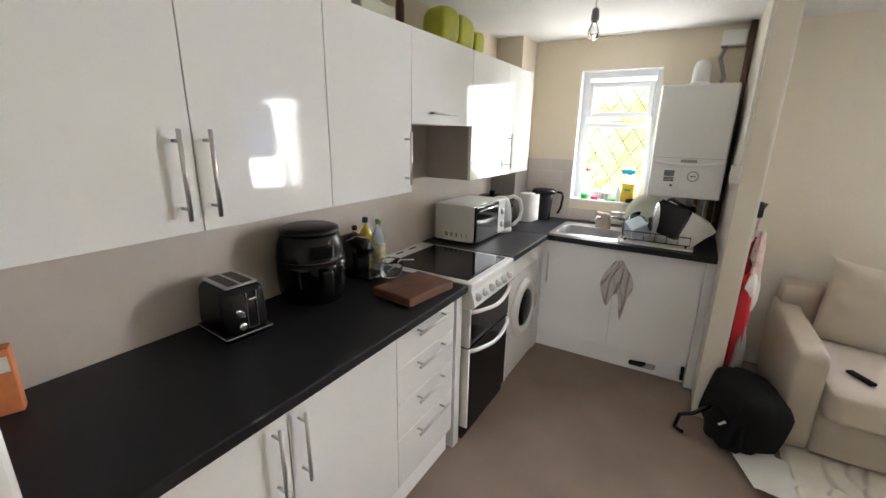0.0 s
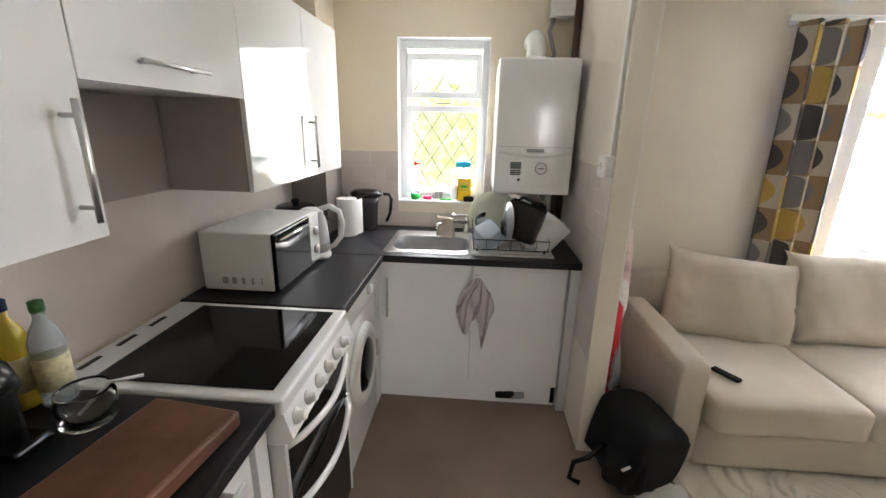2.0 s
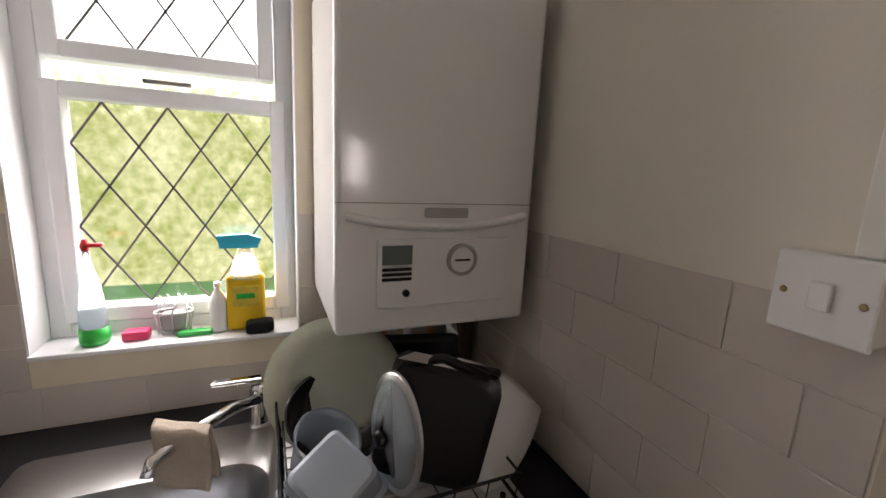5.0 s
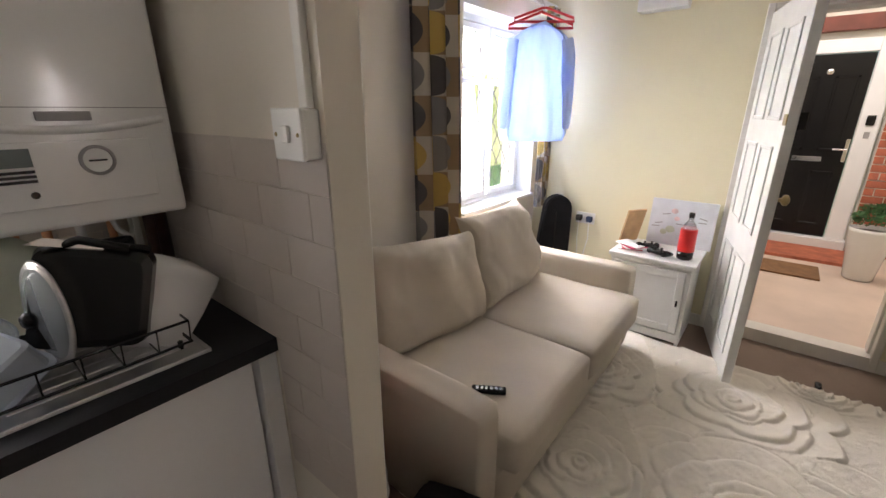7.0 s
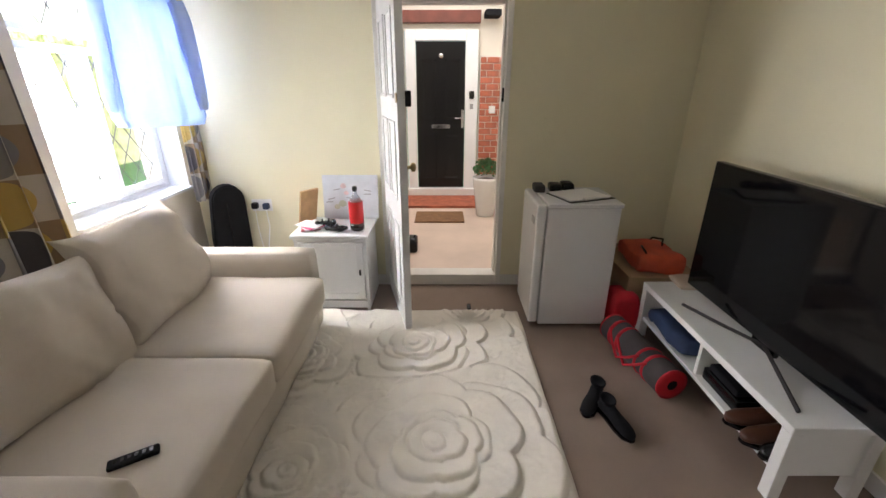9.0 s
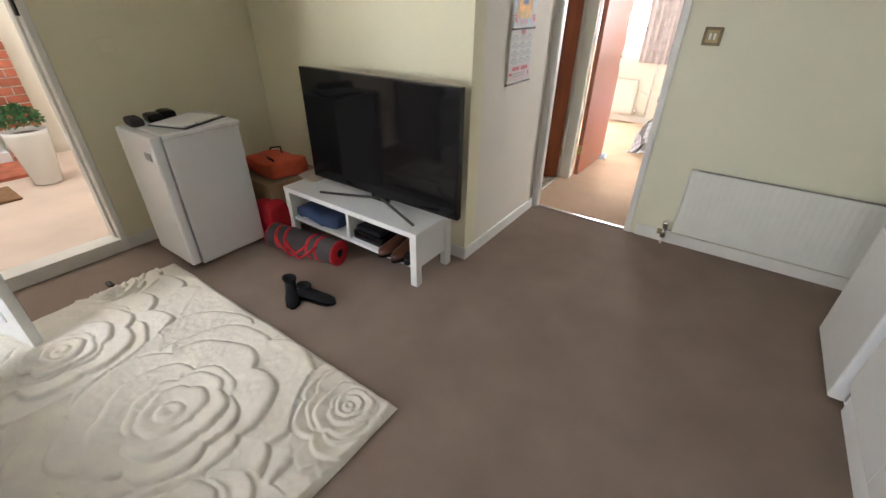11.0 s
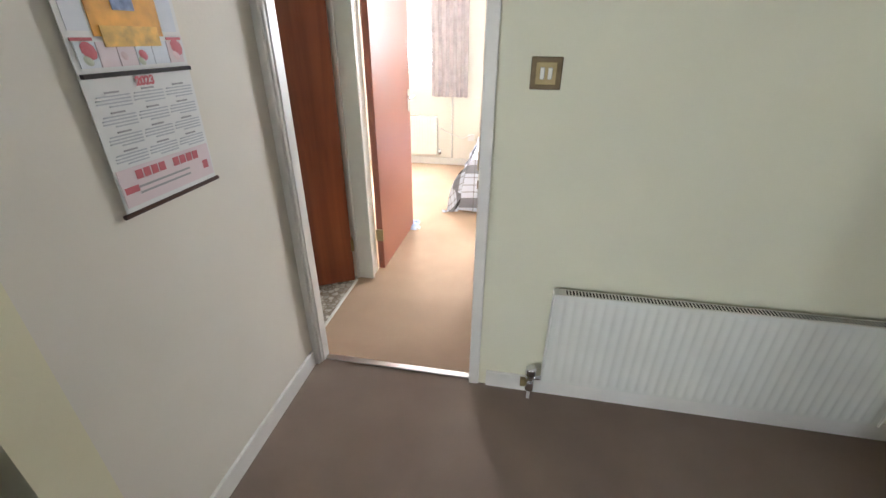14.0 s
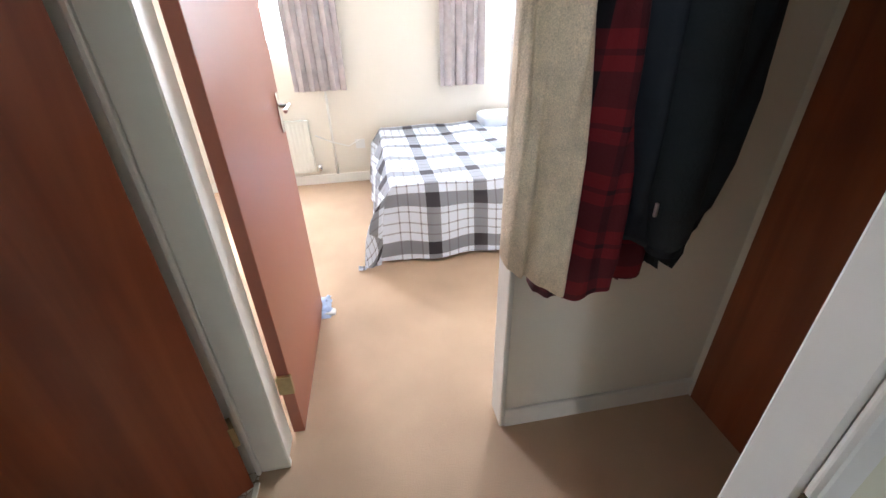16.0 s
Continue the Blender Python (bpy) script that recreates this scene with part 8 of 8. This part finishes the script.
# ---- hall ----
def door_leaf(name, hx, hy, ang, width, label, mat="redwood", lever=True):
    t = thing(name, (hx, hy, 0), label, "door")
    t["kind"] = "structure"
    m = Matrix.Translation((hx, hy, 0)) @ Matrix.Rotation(ang, 4, "Z")
    part("leaf", bx(0, width, -0.020, 0.020, 0.012, 1.985, 0.002, 1, m=m), mat, t, "plain varnished leaf")
    for z in (0.22, 1.75):
        part("hinge", bx(-0.012, 0.006, -0.026, 0.024, z, z + 0.08, 0.002, 1, m=m), "brass", t)
    if lever:
        for s in (-1, 1):
            y0_, y1_ = sorted((s * 0.02, s * 0.028))
            hb = bx(width - 0.075, width - 0.035, y0_, y1_, 0.93, 1.08, 0.003, 1, m=m)
            pts = [m @ Vector(q) for q in ((width - 0.055, s * 0.024, 1.03), (width - 0.055, s * 0.065, 1.03), (width - 0.17, s * 0.068, 1.03))]
            tube(pts, 0.008, 8, bm=hb)
            part("door_handle", hb, "chrome", t, "chrome lever handle")
    return t


door_leaf("door_3", 1.206, -1.80, math.atan2(0.35, 0.61), 0.70, "red-brown varnished bathroom door standing ajar", lever=False)
door_leaf("door_4", 1.075, -1.965, radians(-91), 0.74, "red-brown varnished bedroom door standing open", "doorlit")
struct("door_5", bx(-0.42, -0.413, -1.83, -1.24, 0.01, 2.0), "redwood", "dark red-brown cupboard door at the end of the hall")
# frames
bm = bx(1.185, 1.20, -1.85, -1.826, 0, 2.05, 0.003, 1)
bx(1.185, 1.20, -1.80, -1.15, 2.0, 2.05, 0.003, 1, bm=bm)
struct("trim", bm, "trim", "white bathroom door frame")
bm = bx(1.09, 1.185, -1.862, -1.835, 0, 2.05, 0.004, 1)
bx(1.10, 1.13, -1.955, -1.862, 0, 2.0, 0.004, 1, bm=bm)
bx(0.335, 0.352, -1.955, -1.85, 0, 2.0, 0.004, 1, bm=bm)
bx(0.335, 1.185, -1.862, -1.845, 2.0, 2.05, 0.004, 1, bm=bm)
struct("trim", bm, "trim", "white bedroom door frame")
bm = bx(1.076, 1.092, SY - 0.055, SY + 0.001, 0, 2.03, 0.003, 1)
bx(1.080, 1.119, SY, SY + 0.016, 0, 2.08, 0.005, 2, bm=bm)
bx(1.088, 1.119, SY + 0.016, SY + 0.028, 0, 2.08, 0.005, 2, bm=bm)
bx(0.322, 0.366, SY, SY + 0.012, 0, 2.08, 0.005, 2, bm=bm)
bx(0.352, 0.367, SY - 0.055, SY, 0, 2.03, 0.004, 1, bm=bm)
bx(0.322, 1.119, SY, SY + 0.016, 2.03, 2.08, 0.005, 2, bm=bm)
struct("trim", bm, "trim", "white moulded frame round the hall doorway")
solo("latch_keep", (0.367, -1.05, 0.95), bx(0.364, 0.3685, -1.058, -1.047, 0.932, 0.962, 0.001, 1), "brassdark", "small brass latch keep in the door frame", "latch")
struct("threshold", bx(0.367, 1.076, SY - 0.045, SY - 0.012, 0.0, 0.007, 0.002, 1), "steel", "metal carpet strip in the hall doorway")
struct("threshold", bx(1.183, 1.20, -1.80, -1.28, 0.0, 0.008, 0.002, 1), "trim", "thin pale strip at the bathroom floor")


def skirt(x0, x1, y0, y1, label="white painted skirting board"):
    struct("baseboard", bx(x0, x1, y0, y1, 0.0, 0.085, 0.003, 1), "trim", label)


skirt(WX, 0.29, SY, SY + 0.014)
skirt(BX - 0.014, BX, SY + 0.03, 0.0)
skirt(BX - 0.014, EX, 0.0, 0.014)
skirt(EX - 0.014, EX, 0.014, 1.235)
skirt(EX - 0.014, EX, 2.137, LN)
skirt(PX1, EX - 0.014, LN - 0.014, LN)
skirt(PX1, PX1 + 0.012, PY, LN)
skirt(-0.42, 0.335, -1.86, -1.846)
skirt(-1.9, 2.9, -4.6, -4.586)


def coat(x, y, w, d, z0, z1, mat, label, nm="coat", seed=0.0, slant=0.0, sleeve=True):
    t = thing(nm, (x, y, z0), label, "coat")
    lv = []
    for k in range(12):
        q = k / 11
        z = z1 + (z0 - z1) * q
        sw = (0.25 + 0.75 * min(1, (q / 0.18)) ** 0.6)
        lv.append((z, w * sw * (1 - 0.10 * math.sin(q * 3.1)), d * (0.5 + 0.5 * min(1, q * 3))))
    bm = garment(lv, 84, (x, y), radians(4), 0.12, 4, seed=seed)
    for v in bm.verts:
        if v.co.z < z0 + 0.10:
            v.co.z += 0.022 * math.sin(v.co.x * 30 + seed) + slant * (v.co.x - x)
    part("body", bm, mat, t, smooth=True)
    if sleeve:
        s = -1
        part("sleeve", taper([(x + s * w * 0.75, y + 0.01, z1 - 0.14, 0.05), (x + s * w * 0.95, y + 0.02, z1 - 0.32, 0.056), (x + s * w * 1.0, y + 0.03, z1 - 0.58, 0.048), (x + s * w * 0.9, y + 0.03, z0 + 0.10, 0.042)], 14), mat, t, smooth=True)
    return t


coat(0.355, -1.70, 0.076, 0.085, 0.80, 1.85, "fleece", "cream fleece jacket hanging on the hall wall", seed=1.0, sleeve=False)
coat(0.235, -1.72, 0.12, 0.08, 0.735, 1.85, "redplaid", "red and black plaid flannel shirt among the coats", "plaid_shirt", seed=2.0, sleeve=False)
coat(0.13, -1.765, 0.125, 0.07, 0.745, 1.80, "redplaid", "second red plaid flannel shirt half hidden behind the jacket", "plaid_shirt", seed=7.0, sleeve=False)
# puffy jacket that narrows to its hem, with its sleeve hanging in front
t = thing("jacket", (0.03, -1.69, 0.71), "dark navy padded jacket with a hanging sleeve on the coat rail", "jacket")
part("body", garment([(1.85, 0.05, 0.03), (1.80, 0.11, 0.055), (1.70, 0.145, 0.075), (1.50, 0.165, 0.085), (1.30, 0.168, 0.09), (1.18, 0.160, 0.09), (1.05, 0.145, 0.085), (0.95, 0.13, 0.08), (0.88, 0.11, 0.06), (0.855, 0.085, 0.05)], 84, (0.078, -1.70), radians(6), 0.14, 5, seed=3.0), "navy", t, "padded navy body", smooth=True)
part("sleeve", taper([(0.11, -1.66, 1.70, 0.05), (0.125, -1.625, 1.50, 0.058), (0.12, -1.60, 1.25, 0.056), (0.105, -1.60, 1.00, 0.052), (0.085, -1.615, 0.90, 0.046), (0.08, -1.62, 0.87, 0.036)], 18), "slate", t, "slate grey hanging sleeve", smooth=True)
part("cuff", taper([(0.08, -1.62, 0.885, 0.038), (0.078, -1.622, 0.85, 0.038)], 16), "navy", t, "knitted cuff", smooth=True)
part("zip_pull", bx(0.150, 0.156, -1.585, -1.578, 0.96, 0.99, 0.001, 1), "steel", t, "small metal zip pull")
part("lining", garment([(1.0, 0.06, 0.05), (0.90, 0.07, 0.06), (0.82, 0.055, 0.055), (0.77, 0.035, 0.035)], 50, (0.02, -1.72), radians(0), 0.2, 5, seed=9.0), "blackmat", t, "black hem hanging below", smooth=True)
t = thing("coat_rack", (0.1, -1.85, 1.82), "wooden wall rail with coat hooks", "coat rack")
part("rail", bx(-0.28, 0.325, -1.858, -1.838, 1.82, 1.90, 0.004, 1), "trim", t)
for x in (0.30, 0.165, -0.02, -0.16):
    part("hook", tube([(x, -1.838, 1.86), (x, -1.79, 1.85), (x, -1.765, 1.865), (x, -1.765, 1.89)], 0.006, 8), "steel", t, smooth=True)

# ---- bedroom ----
t = thing("bed", (0.0, -3.8, 0), "double bed base and mattress under a plaid duvet", "bed")
part("mattress", bx(-0.85, 0.60, -4.50, -3.16, 0.22, 0.44, 0.04, 3), "whitem", t)
part("base", bx(-0.83, 0.58, -4.48, -3.18, 0.05, 0.22, 0.01, 1), "midgrey", t)
for x in (-0.78, 0.53):
    for y in (-4.43, -3.24):
        part("foot", cyl((x, y, 0.001), (x, y, 0.055), 0.022, n=10), "black", t)


def duvet_f(u, v):
    # u across the bed, v from the far end over the foot to the floor
    su, sv = u * 2.35 - 0.2, v * 1.95
    ex = 0.62
    x, drop1 = (-0.92 + su, 0.0) if -0.92 + su < ex else (ex, -0.92 + su - ex)
    y, drop2 = (-4.55 + sv, 0.0) if -4.55 + sv < -3.14 else (-3.14, -4.55 + sv + 3.14)
    drop = min(0.46, max(drop1, drop2) + 0.4 * min(drop1, drop2))
    k = min(1, drop / 0.12)
    x += (0.05 * k + 0.13 * drop + 0.022 * math.sin(sv * 17) * k) * (1 if drop1 > 0 else 0)
    y += (0.03 * k + 0.10 * drop + 0.022 * math.sin(su * 15 + 1) * k) * (1 if drop2 > 0 else 0)
    x += 0.35 * min(drop1, drop2, 0.3)
    y += 0.12 * min(drop1, drop2, 0.3)
    z = 0.485 - drop + 0.02 * noise.noise(Vector((su * 3, sv * 3, 0))) + 0.01 * math.sin(su * 4) * (1 - k)
    return (x, y, max(0.012 + 0.012 * math.sin(su * 19) ** 2, z))


ob = grid_uv("duvet", duvet_f, 110, 90, 2.35, 1.95, "duvet", None, "")
tagged(ob, "white duvet with brown and grey plaid stripes draped over the bed", "duvet")
solo("pillow", (-0.5, -4.42, 0.49), cushion((-0.5, -4.42, 0.53), 0.55, 0.30, 0.11, n=10), "duvet", "rumpled pillow at the far end of the bed", "pillow", smooth=True)
t = radiator(1.21, 1.80, -4.6, 0.13, 0.57, 1, "white radiator under the bedroom window", 18)
part("valve", lathe([(0.012, 0.13), (0.02, 0.14), (0.02, 0.19)], (1.17, -4.55, 0), 12), "chrome", t, smooth=True)
curtain("curtain", 0.85, 1.26, -4.53, 0.80, 2.2, 5, "pinkish grey patterned curtain drawn back from the bedroom window", "netcurtain", lean=-0.01)
curtain("curtain", -0.30, 0.07, -4.53, 0.79, 2.2, 4, "pinkish grey patterned curtain beside the second bedroom window", "netcurtain")
t = thing("curtain_rail", (0.4, -4.55, 2.2), "white curtain rail across the bedroom wall", "curtain rail")
part("rail", bx(-1.4, 2.1, -4.56, -4.545, 2.195, 2.215), "white", t)
for x in (-1.2, 0.4, 2.0):
    part("bracket", bx(x - 0.01, x + 0.01, -4.60, -4.56, 2.19, 2.22), "white", t)
t = thing("wall_socket", (0.80, -4.59, 0.32), "white wall socket with a trailing white cable in the bedroom", "socket")
part("plate", bx(0.76, 0.84, -4.60, -4.592, 0.30, 0.38, 0.002, 1), "white", t)
part("cable", tube([(0.80, -4.585, 0.38), (0.90, -4.58, 0.33), (1.05, -4.58, 0.38), (1.17, -4.58, 0.44)], 0.005, 6), "white", t, smooth=True)
solo("wall_pipe", (1.03, -4.59, 0.1), cyl((1.03, -4.588, 0.085), (1.03, -4.588, 0.80), 0.010, n=10), "trim", "white painted pipe running up the bedroom wall", "pipe", smooth=True)


def crumple(u, v):
    a, b = (u - 0.5) * 0.17, (v - 0.5) * 0.19
    n1 = noise.noise(Vector((u * 5, v * 5, 3.0)))
    n2 = noise.noise(Vector((u * 11, v * 11, 8.0)))
    edge = min(u, 1 - u, v, 1 - v) * 6
    z = 0.007 + min(1, edge) * (0.014 + 0.03 * abs(n1) + 0.015 * abs(n2))
    return (1.085 + a + 0.03 * n1, -2.71 + b + 0.02 * n2, z)


t = thing("cloth", (1.02, -2.72, 0.003), "crumpled pale blue cloth on the bedroom carpet by the door", "cloth")
part("body", grid(crumple, 26, 26), "shirt", t, smooth=True)
part("loose_end", cushion((1.02, -2.66, 0.012), 0.09, 0.05, 0.018, n=6, wrinkle=0.01), "white", t, smooth=True)

# ---- wall tiles and bricks ----
wp = bpy.data.objects["partition"]
wk = bpy.data.objects["wall_north_kitchen"]
tile_meshes = {}


def tile(parent, axis, x0, x1, z0, z1, at, nrm):
    w, h = x1 - x0, z1 - z0
    key = (axis, round(w, 3), round(h, 3), nrm)
    if key not in tile_meshes:
        if axis == "y":      # wall face normal along y, tile runs along x
            bm = bx(0, w, min(0, nrm * 0.0025), max(0, nrm * 0.0025), 0, h, 0.0008, 1)
        else:
            bm = bx(min(0, nrm * 0.0025), max(0, nrm * 0.0025), 0, w, 0, h, 0.0012, 1)
        me = bpy.data.meshes.new("tile")
        bm.to_mesh(me)
        bm.free()
        me.materials.append(M["tile"] if abs(nrm) == 1 else M["brick"])
        tile_meshes[key] = me
    ob = new("tile", tile_meshes[key])
    ob.location = (x0, at, z0) if axis == "y" else (at, x0, z0)
    ob.parent = parent
    return ob


G_ = 0.0006
for r in range(5):
    z0, z1 = 0.912 + r * 0.1, 0.912 + (r + 1) * 0.1
    off = 0.1 if r % 2 else 0.0
    x = KN - 0.2 + off
    while x > PY - 0.2:
        a, b = max(x, PY + 0.002), min(x + 0.2, KN - 0.008)
        if b - a > 0.02:
            tile(wp, "x", a + G_, b - G_, z0 + G_, z1 - G_, PX0, -1)
        x -= 0.2
    x = -1.185 - off
    while x < PX0:
        a, b = max(x, -1.183), min(x + 0.2, PX0 - 0.008)
        spans = [(a, b)]
        if z1 > KW[2] + 0.01:
            spans = [(a, min(b, KW[0])), (max(a, KW[1]), b)]
        for a2, b2 in spans:
            if b2 - a2 > 0.02:
                tile(wk, "y", a2 + G_, b2 - G_, z0 + G_, z1 - G_, KN, -1)
        x += 0.2
for r in range(4):
    z0, z1 = 0.512 + r * 0.1, 0.512 + (r + 1) * 0.1
    for a, b in ((PY + 0.002, PY + 0.1), (PY + 0.1, SF + 0.0)) if r % 2 else ((PY + 0.002, PY + 0.2), (PY + 0.2, SF)):
        tile(wp, "x", a + G_, b - G_, z0 + G_, z1 - G_, PX0, -1)
pier = struct("brick_pier", bx(5.47, 5.60, 0.92, 1.235, 0.08, 1.82), "grout", "pale mortar of the brick pier")
bmesh_b = {}
for r in range(23):
    z = 0.085 + r * 0.075
    cuts = [(0.923, 1.075), (1.085, 1.232)] if r % 2 else [(0.923, 1.0), (1.01, 1.155), (1.165, 1.232)]
    for a, b in cuts:
        key = round(b - a, 3)
        if key not in bmesh_b:
            bm = bx(-0.010, 0, 0, b - a, 0, 0.065, 0.002, 1)
            me = bpy.data.meshes.new("brick")
            bm.to_mesh(me)
            bm.free()
            me.materials.append(M["brick"])
            bmesh_b[key] = me
        ob = new("brick", bmesh_b[key])
        ob.location = (5.47, a, z)
        ob.parent = pier
